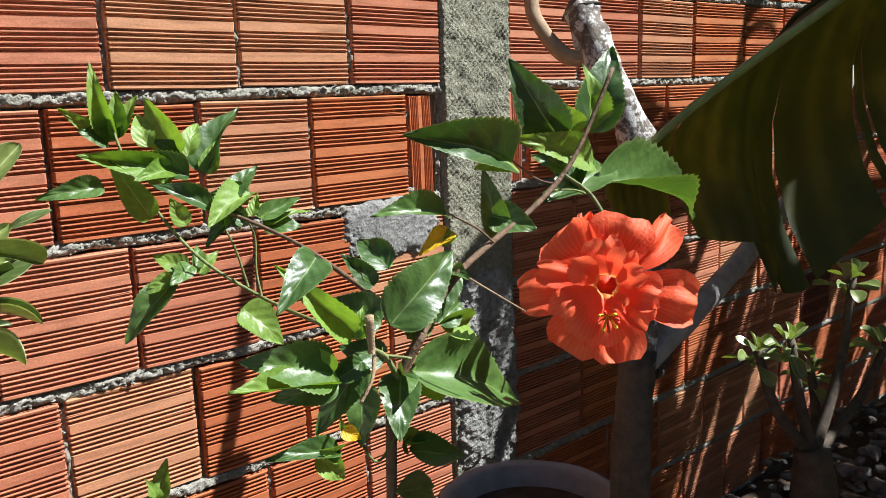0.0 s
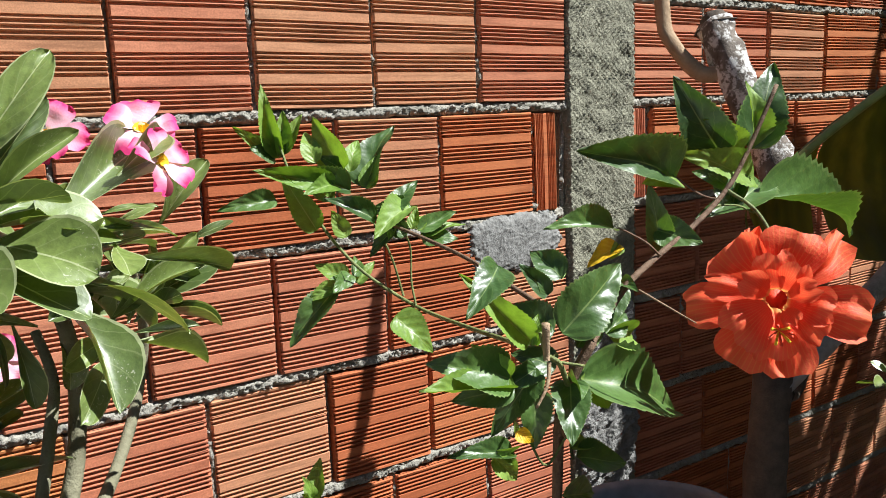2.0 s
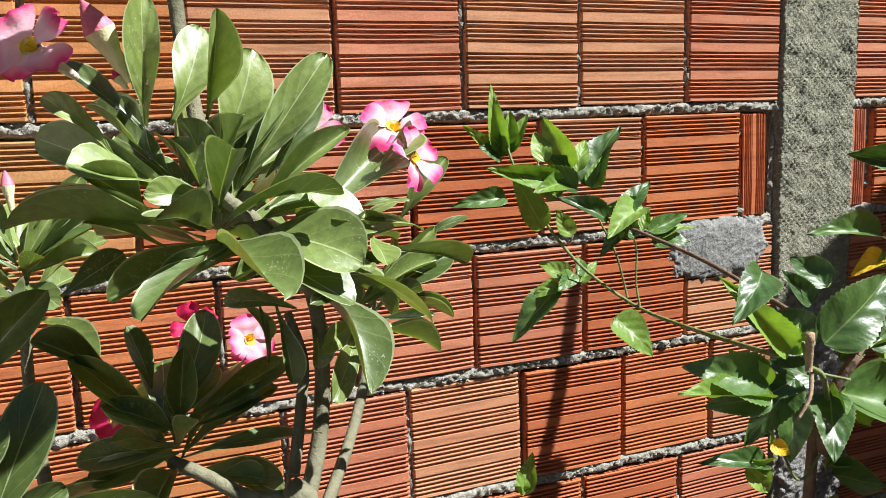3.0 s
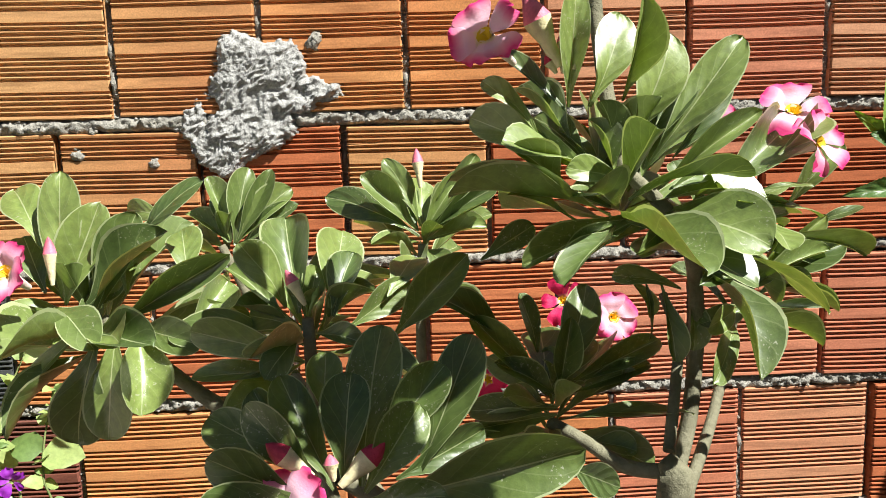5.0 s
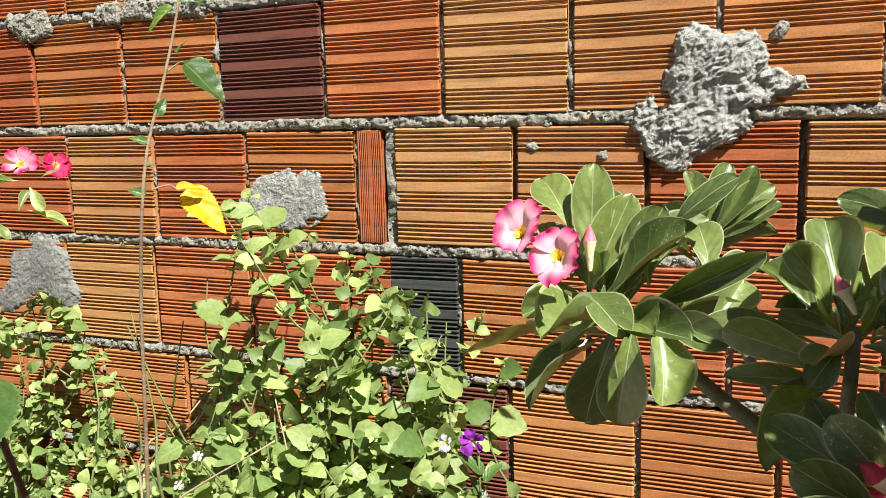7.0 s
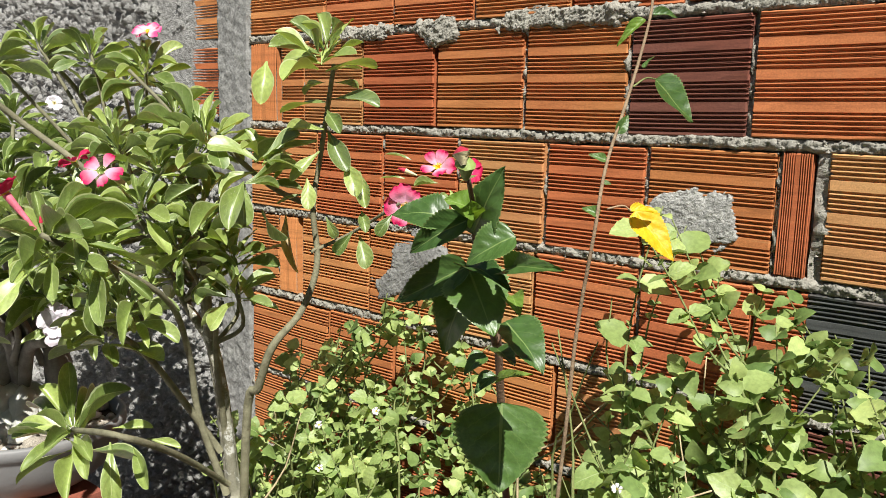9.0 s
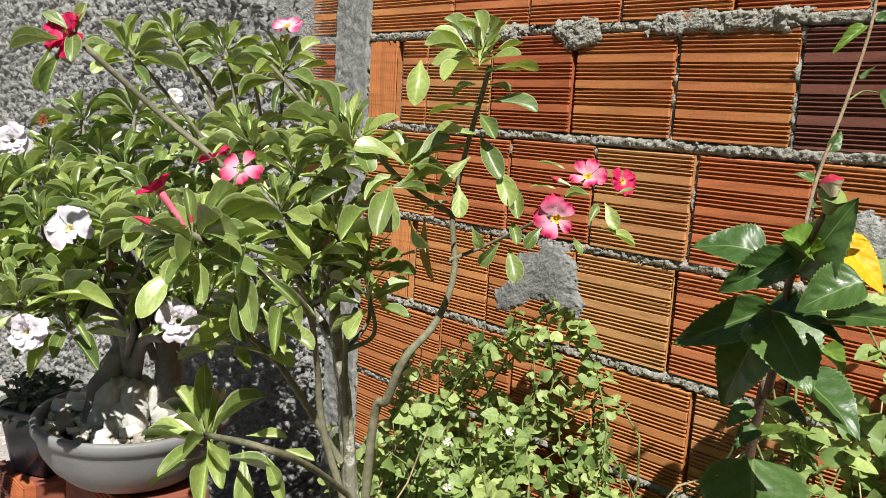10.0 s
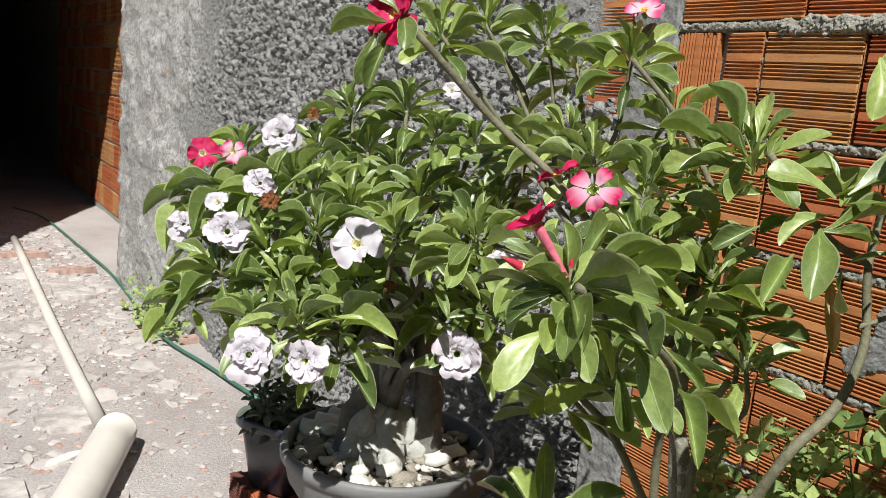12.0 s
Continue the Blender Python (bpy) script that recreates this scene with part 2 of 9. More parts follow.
ROSE_LEAF = leaf_material("desert_rose_leaf", (0.062, 0.105, 0.025), (0.245, 0.325, 0.078), (0.46, 0.52, 0.28), 0.40, 0.26, 5.0, 0.55, 0.80, 0.80)
# darker copy of the rose leaf; the front whorl's shade is in its colour
ROSE_LEAF_SHADED = leaf_material("desert_rose_shaded_leaf", (0.058, 0.098, 0.024), (0.170, 0.235, 0.058), (0.38, 0.44, 0.23), 0.33, 0.28, 5.0, 0.5, 0.80, 0.3)
ROSE_LEAF_LIGHT = leaf_material("desert_rose_young_leaf", (0.10, 0.165, 0.036), (0.43, 0.53, 0.145), (0.50, 0.56, 0.28), 0.40, 0.30, 5.0, 0.3, 0.75, 1.0)
HIBISCUS_LEAF = leaf_material("hibiscus_leaf", (0.032, 0.078, 0.018), (0.105, 0.195, 0.042), (0.22, 0.31, 0.10), 0.36, 0.30, 5.0, 0.0, 0.45, 0.30)
HIBISCUS_YOUNG = leaf_material("hibiscus_young_leaf", (0.15, 0.27, 0.035), (0.26, 0.40, 0.08), (0.34, 0.45, 0.14), 0.42, 0.42, 5.0)
WEED_LEAF = leaf_material("lantana_leaf", (0.17, 0.265, 0.070), (0.45, 0.545, 0.195), (0.42, 0.52, 0.24), 0.45, 0.38, 4.0)
BANANA_RIB = plain("banana_midrib", (0.22, 0.26, 0.07), 0.45)


def banana_blade_material():
    """Ribbed, thin and dark, light green where the sun shines through."""
    m, t, b = shader("banana_blade", 0.46, 0.4)
    n = noise_tex(t, position(t), 9.0, 4.0)
    xyz = t.nodes.new("ShaderNodeSeparateXYZ")
    t.links.new(t.nodes.new("ShaderNodeUVMap").outputs["UV"], xyz.inputs[0])
    ribs = maths(t, "SINE", maths(t, "ADD", maths(t, "MULTIPLY", xyz.outputs[0], 210.0), maths(t, "MULTIPLY", n, 2.0)))
    broad = maths(t, "SINE", maths(t, "ADD", maths(t, "MULTIPLY", xyz.outputs[0], 37.0), maths(t, "MULTIPLY", n, 5.0)))
    tone = maths(t, "ADD", n, maths(t, "ADD", maths(t, "MULTIPLY", ribs, 0.07), maths(t, "MULTIPLY", broad, 0.10)))
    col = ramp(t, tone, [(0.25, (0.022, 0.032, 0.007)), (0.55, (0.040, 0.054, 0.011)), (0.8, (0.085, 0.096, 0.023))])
    t.links.new(col, b.inputs["Base Color"])
    bump(t, b, maths(t, "ADD", ribs, broad), 0.35, 0.002)
    shine = t.nodes.new("ShaderNodeBsdfTranslucent")
    t.links.new(mix(t, 1.0, col, (2.2, 2.3, 0.5), "MULTIPLY"), shine.inputs["Color"])
    both = t.nodes.new("ShaderNodeMixShader")
    both.inputs[0].default_value = 0.55
    t.links.new(b.outputs[0], both.inputs[1])
    t.links.new(shine.outputs[0], both.inputs[2])
    t.links.new(both.outputs[0], t.nodes["Material Output"].inputs["Surface"])
    return m


BANANA_BLADE = banana_blade_material()
YELLOW_LEAF = leaf_material("yellowed_leaf", (0.75, 0.46, 0.01), (0.85, 0.56, 0.02), (0.85, 0.66, 0.12), 0.45, 0.35, 6.0)
DRY_LEAF = leaf_material("dry_leaf", (0.42, 0.30, 0.15), (0.60, 0.48, 0.28), (0.66, 0.56, 0.36), 0.8, 0.3, 4.0)
CORAL_PETAL = petal_material("coral_petal", (0.85, 0.40, 0.10), (0.87, 0.095, 0.036), (0.88, 0.16, 0.07), 0.38, 0.22, (0.12, 0.6))
PINK_PETAL = petal_material("pink_petal", (0.86, 0.66, 0.42), (0.90, 0.55, 0.65), (0.78, 0.06, 0.24), 0.35, 0.0, (0.16, 0.5))
RIMMED_PETAL = petal_material("rimmed_petal", (0.80, 0.70, 0.45), (0.80, 0.42, 0.56), (0.58, 0.015, 0.11), 0.32, 0.0, (0.14, 0.30))
CRIMSON_PETAL = petal_material("crimson_petal", (0.70, 0.40, 0.42), (0.62, 0.03, 0.13), (0.50, 0.01, 0.07), 0.30, 0.0, (0.2, 0.4))
WHITE_PETAL = petal_material("white_petal", (0.72, 0.70, 0.50), (0.70, 0.675, 0.71), (0.70, 0.63, 0.69), 0.30, 0.0, (0.12, 0.7))
PURPLE_PETAL = petal_material("purple_petal", (0.35, 0.10, 0.40), (0.28, 0.03, 0.40), (0.30, 0.03, 0.42), 0.30)
BROWN_PETAL = petal_material("withered_petal", (0.24, 0.10, 0.04), (0.32, 0.13, 0.05), (0.16, 0.06, 0.03), 0.2)
FLOWER_TUBE = plain("flower_tube", (0.74, 0.60, 0.52), 0.5, 0.3, 0.15, 60.0)
BUD_PALE = plain("pale_bud", (0.68, 0.62, 0.36), 0.5, 0.3, 0.25, 60.0)
BUD_PINK = plain("pink_bud", (0.66, 0.16, 0.22), 0.5, 0.3, 0.4, 60.0)
BUD_CRIMSON = plain("crimson_bud", (0.48, 0.035, 0.07), 0.5, 0.3, 0.4, 60.0)
YOLK = plain("flower_throat", (0.85, 0.55, 0.03), 0.6)
BUD_CORAL = plain("coral_bud", (0.80, 0.075, 0.03), 0.55, 0.25, 0.3, 60.0)
BUD_GREEN = plain("bud_green", (0.22, 0.30, 0.08), 0.5)
ROSE_BARK = bark_material("desert_rose_bark", (0.11, 0.105, 0.062), (0.25, 0.24, 0.155), 0.75)
LIMED_GREY = bark_material("grey_bark", (0.20, 0.19, 0.18), (0.36, 0.35, 0.33), 0.85)
SUCCULENT = leaf_material("succulent_leaf", (0.07, 0.095, 0.065), (0.17, 0.19, 0.14), (0.15, 0.18, 0.12), 0.6, 0.15, 4.0)
CAUDEX = bark_material("caudex", (0.38, 0.38, 0.34), (0.56, 0.56, 0.51), 0.8)
GREEN_STEM = bark_material("green_stem", (0.10, 0.13, 0.04), (0.22, 0.25, 0.09), 0.6)
SHOOT_BARK = bark_material("shoot_bark", (0.17, 0.115, 0.070), (0.36, 0.27, 0.17), 0.75)
BROWN_STEM = bark_material("brown_stem", (0.09, 0.055, 0.035), (0.20, 0.13, 0.08), 0.75)
STRAW = bark_material("dry_straw", (0.34, 0.27, 0.15), (0.55, 0.46, 0.28), 0.9)
PALE_STEM = bark_material("pale_stem", (0.24, 0.16, 0.09), (0.40, 0.29, 0.18), 0.75)
LIMED_BARK = bark_material("limewashed_bark", (0.06, 0.048, 0.038), (0.20, 0.17, 0.14), 0.85, 0.10, (0.52, 0.51, 0.48))
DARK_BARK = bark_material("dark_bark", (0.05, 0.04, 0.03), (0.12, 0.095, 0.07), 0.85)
OLD_TRUNK = bark_material("old_trunk", (0.13, 0.125, 0.085), (0.30, 0.29, 0.22), 0.8, -0.15, (0.50, 0.50, 0.45))
# grey-brown limb bark, darkened below the caudex tone for the crown's shade
SHADED_BARK = bark_material("shaded_bark", (0.13, 0.122, 0.108), (0.25, 0.238, 0.212), 0.85)
POT_GREY = plain("grey_plastic", (0.185, 0.185, 0.182), 0.55, 0.4, 0.12, 12.0)
POT_BLACK = plain("black_plastic", (0.020, 0.023, 0.034), 0.28, 0.5, 0.2, 12.0)
POT_CEMENT = plain("cast_pot", (0.25, 0.25, 0.25), 0.85, 0.2, 0.2, 25.0)
SOIL = plain("dark_soil", (0.07, 0.05, 0.035), 0.95, 0.1, 0.4, 40.0, 0.0, 0.01)
PEBBLE = plain("pebble", (0.30, 0.27, 0.22), 0.7, 0.3, 0.5, 9.0)
WHITE_STONE = plain("white_stone", (0.66, 0.64, 0.58), 0.7, 0.3, 0.15, 18.0)
CREAM_PAINT = plain("cream_pvc", (0.64, 0.60, 0.53), 0.45, 0.4, 0.08, 6.0)
HOSE_GREEN = plain("green_hose", (0.05, 0.15, 0.10), 0.45, 0.4, 0.15, 20.0)

# ---- shared builders ----
def mesh_object(name, verts, faces, material, parent=None, smooth=False):
    me = bpy.data.meshes.new(name)
    me.from_pydata([tuple(v) for v in verts], [], faces)
    if smooth:
        me.polygons.foreach_set("use_smooth", [True] * len(me.polygons))
    if material:
        me.materials.append(material)
    me.update()
    ob = new(name, me)
    ob.parent = parent
    return ob


def part(name, bm, material, parent, label=""):
    """Links a bmesh as one mesh object under a thing or a part."""
    me = bpy.data.meshes.new(name)
    bm.to_mesh(me)
    bm.free()
    me.materials.append(material)
    ob = new(name, me)
    ob.parent = parent
    return tagged(ob, label)


def empty(name, place, label, category, group="", kind=""):
    ob = new(name)
    ob.location = place
    ob.empty_display_size = 0.1
    bpy.context.view_layer.update()
    return tagged(ob, label, category, group, kind)


def box_data(x0, x1, y0, y1, z0, z1):
    v = [(x, y, z) for x in (x0, x1) for y in (y0, y1) for z in (z0, z1)]
    return v, [(0, 1, 3, 2), (4, 6, 7, 5), (0, 4, 5, 1), (2, 3, 7, 6), (0, 2, 6, 4), (1, 5, 7, 3)]


def grid_sheet(nu, nv, place):
    """A sheet of nu x nv quads whose points are place(u, v), u and v from 0 to 1."""
    v = [place(i / nu, j / nv) for j in range(nv + 1) for i in range(nu + 1)]
    w = nu + 1
    return v, [(j * w + i, j * w + i + 1, (j + 1) * w + i + 1, (j + 1) * w + i) for j in range(nv) for i in range(nu)]


def rough(x, y, z, scale, octaves=4):
    return noise.fractal(Vector((x, y, z)) * scale, 0.9, 2.1, octaves)


# ---- ground ----
def ground_height(x, y):
    if abs(x) > 14 or abs(y) > 14:
        return 0.0
    return 0.012 * rough(x, y, 0, 1.1) + 0.006 * rough(x, y, 3, 7.0)


def build_ground():
    near = np.concatenate([np.linspace(-9.5, -2.0, 150), np.linspace(-1.8, 4.0, 40)])
    xs = [-3000, -400, -80, -30, -15, -12, *near, 5, 8, 15, 40, 400, 3000]
    ys = [-3000, -400, -60, -20, -9, -5, *np.linspace(-3.4, 0.6, 90), 2, 6, 20, 90, 500, 3000]
    v = [(x, y, ground_height(x, y)) for y in ys for x in xs]
    w = len(xs)
    f = [(j * w + i, j * w + i + 1, (j + 1) * w + i + 1, (j + 1) * w + i) for j in range(len(ys) - 1) for i in range(w - 1)]
    ob = mesh_object("ground", v, f, GROUND, smooth=True)
    return tagged(ob, "dusty pale concrete screed strewn with brick crumbs", "ground", kind="structure")


build_ground()

# a strip of soil along the foot of the wall
v, f = grid_sheet(160, 20, lambda a, b: (-2.3 + 6.8 * a, -0.62 + 0.63 * b, 0.015 + 0.05 * min(1, 8 * b * (1.02 - b)) + 0.02 * rough(7 * a, b, 5, 3.0)))
tagged(mesh_object("planting_bed", v, f, SOIL, smooth=True), "dark bare soil along the foot of the wall", "soil", kind="structure")

# ---- brick wall ----
COURSE, FACE = 0.212, 0.0
BED_A = 1.322
wall = empty("wall_north", (0, 0, 0), "unplastered wall of grooved hollow clay bricks with rough mortar joints", "wall", kind="structure")
v, f = box_data(-2.24, 5.4, 0.022, 0.10, -0.05, 2.16)
mesh_object("core", v, f, MORTAR, wall)

# head joints of each course, by the height of the course above or below course A
JOINTS = {
    0: [-2.24, -2.117, -2.028, -1.826, -1.611, -1.388, -1.171, -0.957, -0.743, -0.536, -0.326, -0.117, 0.083, 0.294, 0.5, 0.711, 0.928, 1.142],
    -1: [-2.24, -1.983, -1.759, -1.543, -1.33, -1.125, -0.904, -0.835, -0.625, -0.422, -0.212, 0.0, 0.201, 0.406, 0.631, 0.837, 1.055, 1.133],
    -2: [-2.24, -2.125, -2.037, -1.799, -1.57, -1.348, -1.127, -0.926, -0.845, -0.72, -0.508, -0.301, -0.099, 0.101, 0.303, 0.507, 0.715, 0.931, 1.142],
    -3: [-2.24, -1.933, -1.715, -1.497, -1.29, -1.078, -0.857, -0.637, -0.431, -0.228, -0.024, 0.183, 0.386, 0.593, 0.796, 0.993, 1.142],
    -4: [-2.24, -2.027, -1.809, -1.592, -1.395, -1.197, -0.989, -0.767, -0.55, -0.319, -0.111, 0.085, 0.293, 0.501, 0.711, 0.921, 1.142],
    1: [-2.24, -1.953, -1.733, -1.513, -1.291, -1.073, -0.859, -0.648, -0.433, -0.218, -0.02, 0.188, 0.393, 0.596, 0.809, 1.011, 1.142],
}
EAST = {0: [1.329, 1.556, 1.786, 2.02, 2.277], -1: [1.288, 1.385, 1.616, 1.902, 2.149, 2.385], -2: [1.329, 1.54, 1.782, 2.021, 2.26], -3: [1.329, 1.483, 1.717, 1.94, 2.181]}
# courses and joints where a brick stands on end, grooves upright
ON_END = {(-2, -2.125), (-1, -0.904), (-1, 1.055), (-1, 1.288), (0, -2.24)}
TONES = {
    (0, -1.171): "brown", (0, -0.957): "red", (0, -0.743): "tan", (0, -0.536): "tan", (0, -0.326): "orange", (0, -0.117): "orange",
    (0, 0.083): "tan", (0, 0.294): "orange", (0, 0.5): "tan", (0, 0.711): "tan", (0, 0.928): "orange", (0, -1.388): "orange",
    (0, -1.611): "orange", (-1, -0.835): "tan", (-1, -0.625): "tan", (-1, -0.422): "red", (-1, -0.212): "tan", (-1, -1.125): "orange",
    (-1, -1.33): "red", (-1, -1.543): "tan", (-1, 0.406): "red", (-1, 0.631): "tan", (-1, 0.837): "red", (-2, -0.926): "red",
    (-2, -0.845): "soot", (-3, 0.386): "tan", (-3, 0.593): "red", (-2, 0.303): "orange", (-2, 0.507): "orange", (-2, 0.101): "orange",
    (-3, -0.637): "orange", (-3, -0.431): "orange", (-3, -0.857): "brown",
}


def brick_profile(bands=4):
    """Height and depth of the face from the bottom edge to the top: four grooved bands and the plain strips between them."""
    pts, z = [(0.0, 0.0028), (0.002, 0.0)], 0.0056
    for band in range(bands):
        for k in range(5):
            g = z + 0.0073 * k
            pts += [(g, 0.0004), (g + 0.0005, 0.0058), (g + 0.0039, 0.0066), (g + 0.0045, 0.0008)]
            if k < 4:
                pts.append((g + 0.0059, -0.0002))
        z += 0.0073 * 4 + 0.0045 + 0.0148
    end = 0.190 if bands == 4 else z - 0.009
    return pts + [(end - 0.002, 0.0), (end, 0.0028)]


def brick_mesh(tone, seed, upright=False):
    """A brick one unit wide, its lower left front corner at the origin; ends a little broken."""
    rnd = random.Random(seed)
    prof, xs = brick_profile(2 if upright else 4), (0.0, 0.012, 0.30, 0.70, 0.988, 1.0)
    waves = [rnd.uniform(0, 6) for _ in prof]
    warp = [rnd.uniform(-0.0012, 0.0012) for _ in xs]
    verts, faces = [], []
    for i, x in enumerate(xs):
        lip = 0.003 if i in (0, len(xs) - 1) else 0.0
        for z, d in prof:
            chip = rnd.uniform(0, 0.0022) if lip else 0.0
            sway = 0.0005 * math.sin(3 * x + waves[0]) + 0.00012 * math.sin(13 * x + 0.25 * waves[len(waves) // 2] + z * 60)
            nick = 0.0016 * max(0, rnd.random() - 0.75) / 0.25 if i in (1, len(xs) - 2) else 0.0002 * rnd.random()
            verts.append((x + (0.006 * rnd.uniform(-1, 1) if lip else 0), max(d, lip + chip) + warp[i] + nick, z + sway))
    n = len(prof)
    for i in range(len(xs) - 1):
        for j in range(n - 1):
            faces.append((i * n + j, (i + 1) * n + j, (i + 1) * n + j + 1, i * n + j + 1))
    k = len(verts)
    top = prof[-1][0]
    verts += [(0, 0.03, 0), (1, 0.03, 0), (1, 0.03, top), (0, 0.03, top)]
    last = (len(xs) - 1) * n
    faces += [(k, k + 1, last, 0), (n - 1, last + n - 1, k + 2, k + 3), (0, n - 1, k + 3, k), (last, k + 1, k + 2, last + n - 1)]
    if upright:
        verts = [(z / top, y, x * 0.19) for x, y, z in verts]
        faces = [tuple(reversed(q)) for q in faces]
    me = bpy.data.meshes.new("brick")
    me.from_pydata(verts, [], faces)
    me.materials.append(BRICKS[tone])
    return me


BRICK_MESHES = {(tone, up): [brick_mesh(tone, 10 * n + 7 + up, up) for n in range(3)] for tone in BRICKS for up in (False, True)}


def lay_bricks(parent, course, joints, face, tone_of, gap=0.009):
    base = BED_A + 0.010 + COURSE * course
    rnd = random.Random(91 + course)
    for a, b in zip(joints, joints[1:]):
        up = (course, a) in ON_END
        tone = tone_of(course, a, rnd)
        brick = new("brick", rnd.choice(BRICK_MESHES[(tone, up)]))
        brick.parent = parent
        left = 0.0 if tone == "soot" else gap / 2
        wide = b - a - left - (0.0 if (course, b) == (-2, -0.845) else gap / 2) - (0.016 if up else 0)
        brick.location = (a + left, face + rnd.uniform(-0.0025, 0.0025), base + rnd.uniform(-0.002, 0.002))
        brick.rotation_euler = (rnd.uniform(-0.006, 0.006), rnd.uniform(-0.006, 0.006), rnd.uniform(-0.008, 0.008))
        brick.scale = (wide, 1, 1)


def wall_tone(course, a, rnd):
    tone = TONES.get((course, a)) or rnd.choices(("orange", "red", "tan", "brown"), (6, 4, 2.2, 0.4))[0]
    if a > 0.05:
        tone = {"orange": "rose", "tan": "buff"}.get(tone, tone)
    return tone


def course_joints(course):
    west = JOINTS.get(course)
    if west is None:
        west = [round(-2.24 + 0.2114 * k + (0.1 if course % 2 else 0) * (0 < k < 16), 4) for k in range(17)][:-1] + [1.142]
    east = list(EAST.get(course, [1.329, 1.57 + 0.1 * (course % 2)]))
    while east[-1] < 5.2:
        east.append(round(east[-1] + 0.225, 3))
    return west, east


def mortar_bed(x0, x1, z, seed, high=0.024, fine=True):
    """One squeezed-out bed of mortar: a crumbly strip, nearly flush with the bricks."""
    n = max(2, int((x1 - x0) / (0.0032 if fine else 0.008)))
    def place(a, b):
        x = x0 + (x1 - x0) * a
        zz = z + (b - 0.5) * high
        slump = rough(x, seed, 0, 14.0, 3)
        grit = rough(x, seed + 2, zz, 75.0, 3) + 0.9 * rough(x, seed + 3, zz, 190.0, 2)
        edge = 1 - abs(2 * b - 1) ** 4
        reach = high * (1 + 0.22 * rough(x, seed + 5 + (b > 0.5), 0, 42.0, 3))
        return (x, 0.0155 - edge * (0.014 + 0.004 * slump + 0.0052 * max(-0.9, grit)), z + (b - 0.5) * reach + 0.003 * rough(x, seed + 9, 0, 11.0, 2))
    return grid_sheet(n, 9 if fine else 5, place)


def mortar_head(x, z, seed, wide=0.012, deep=0.010):
    def place(a, b):
        zz = z + 0.19 * b
        lump = rough(x, seed, zz, 30.0, 4) + 0.5 * rough(x + a * 0.02, seed, zz, 110.0, 2)
        shift = 0.004 * rough(x, seed + 4, zz, 12.0, 2)
        return (x + shift + (a - 0.5) * wide, deep - 0.017 * max(-0.6, lump) * (1 - abs(2 * a - 1) ** 2), zz)
    return grid_sheet(3, 30, place)


CRUMBS = random.Random(21)


def crumb(x, y, z, size):
    """A grain of mortar: an uneven octahedron."""
    r = CRUMBS
    v = [(x + size * r.uniform(0.6, 1.2), y, z), (x - size * r.uniform(0.6, 1.2), y, z), (x, y - size * r.uniform(0.6, 1.3), z), (x, y + size, z)]
    v += [(x + size * r.uniform(-0.4, 0.4), y, z + size * r.uniform(0.5, 1.1)), (x + size * r.uniform(-0.4, 0.4), y, z - size * r.uniform(0.5, 1.1))]
    return v, [(0, 2, 4), (2, 1, 4), (1, 3, 4), (3, 0, 4), (2, 0, 5), (1, 2, 5), (3, 1, 5), (0, 3, 5)]


def crumbs_along(x0, x1, z0, z1, per_metre, depth):
    r = CRUMBS
    length = max(x1 - x0, z1 - z0)
    return [crumb(r.uniform(x0, x1), depth + r.uniform(-0.006, 0.004), r.uniform(z0, z1), r.uniform(0.0012, 0.0038)) for _ in range(int(length * per_metre))]


def joined(name, sheets, material, parent, smooth=True, kind="stuff"):
    verts, faces = [], []
    for v, f in sheets:
        k = len(verts)
        verts += v
        faces += [tuple(i + k for i in q) for q in f]
    ob = mesh_object(name, verts, faces, material, parent, smooth)
    return tagged(ob, kind=kind)


# cast concrete columns between the bays
def column(name, x0, x1, face, label, material, weave):
    n = 60
    def place(a, b):
        z = -0.03 + 2.19 * b
        side = 0.006 * rough(x0, z, 1 + round(a), 9.0, 4) * (2 * a - 1)
        x = x0 + (x1 - x0) * a + (side if a in (0.0, 1.0) else 0)
        return (x, face + 0.0035 * rough(x, 0, z, 30.0, 4) + weave * math.sin(x * 480 + 2 * rough(x, 1, z, 6.0, 2)) * math.sin(z * 480) + (0.02 if a in (0.0, 1.0) else 0.0), z)
    v, f = grid_sheet(56, 620, place)
    ob = mesh_object(name, v, f, material, None, True)
    back_v, back_f = box_data(x0 - 0.004, x1 + 0.004, face + 0.018, 0.11, -0.04, 2.16)
    mesh_object("core", back_v, back_f, material, ob)
    return tagged(ob, label, "column", kind="structure")


column("column_1", 1.142, 1.329, -0.004, "grey cast concrete column with the mould's weave in it", CONCRETE, 0.0028)
column("column_2", -2.372, -2.243, -0.004, "narrow smooth grey concrete column in the brick wall", COLUMN_GREY, 0.0005)

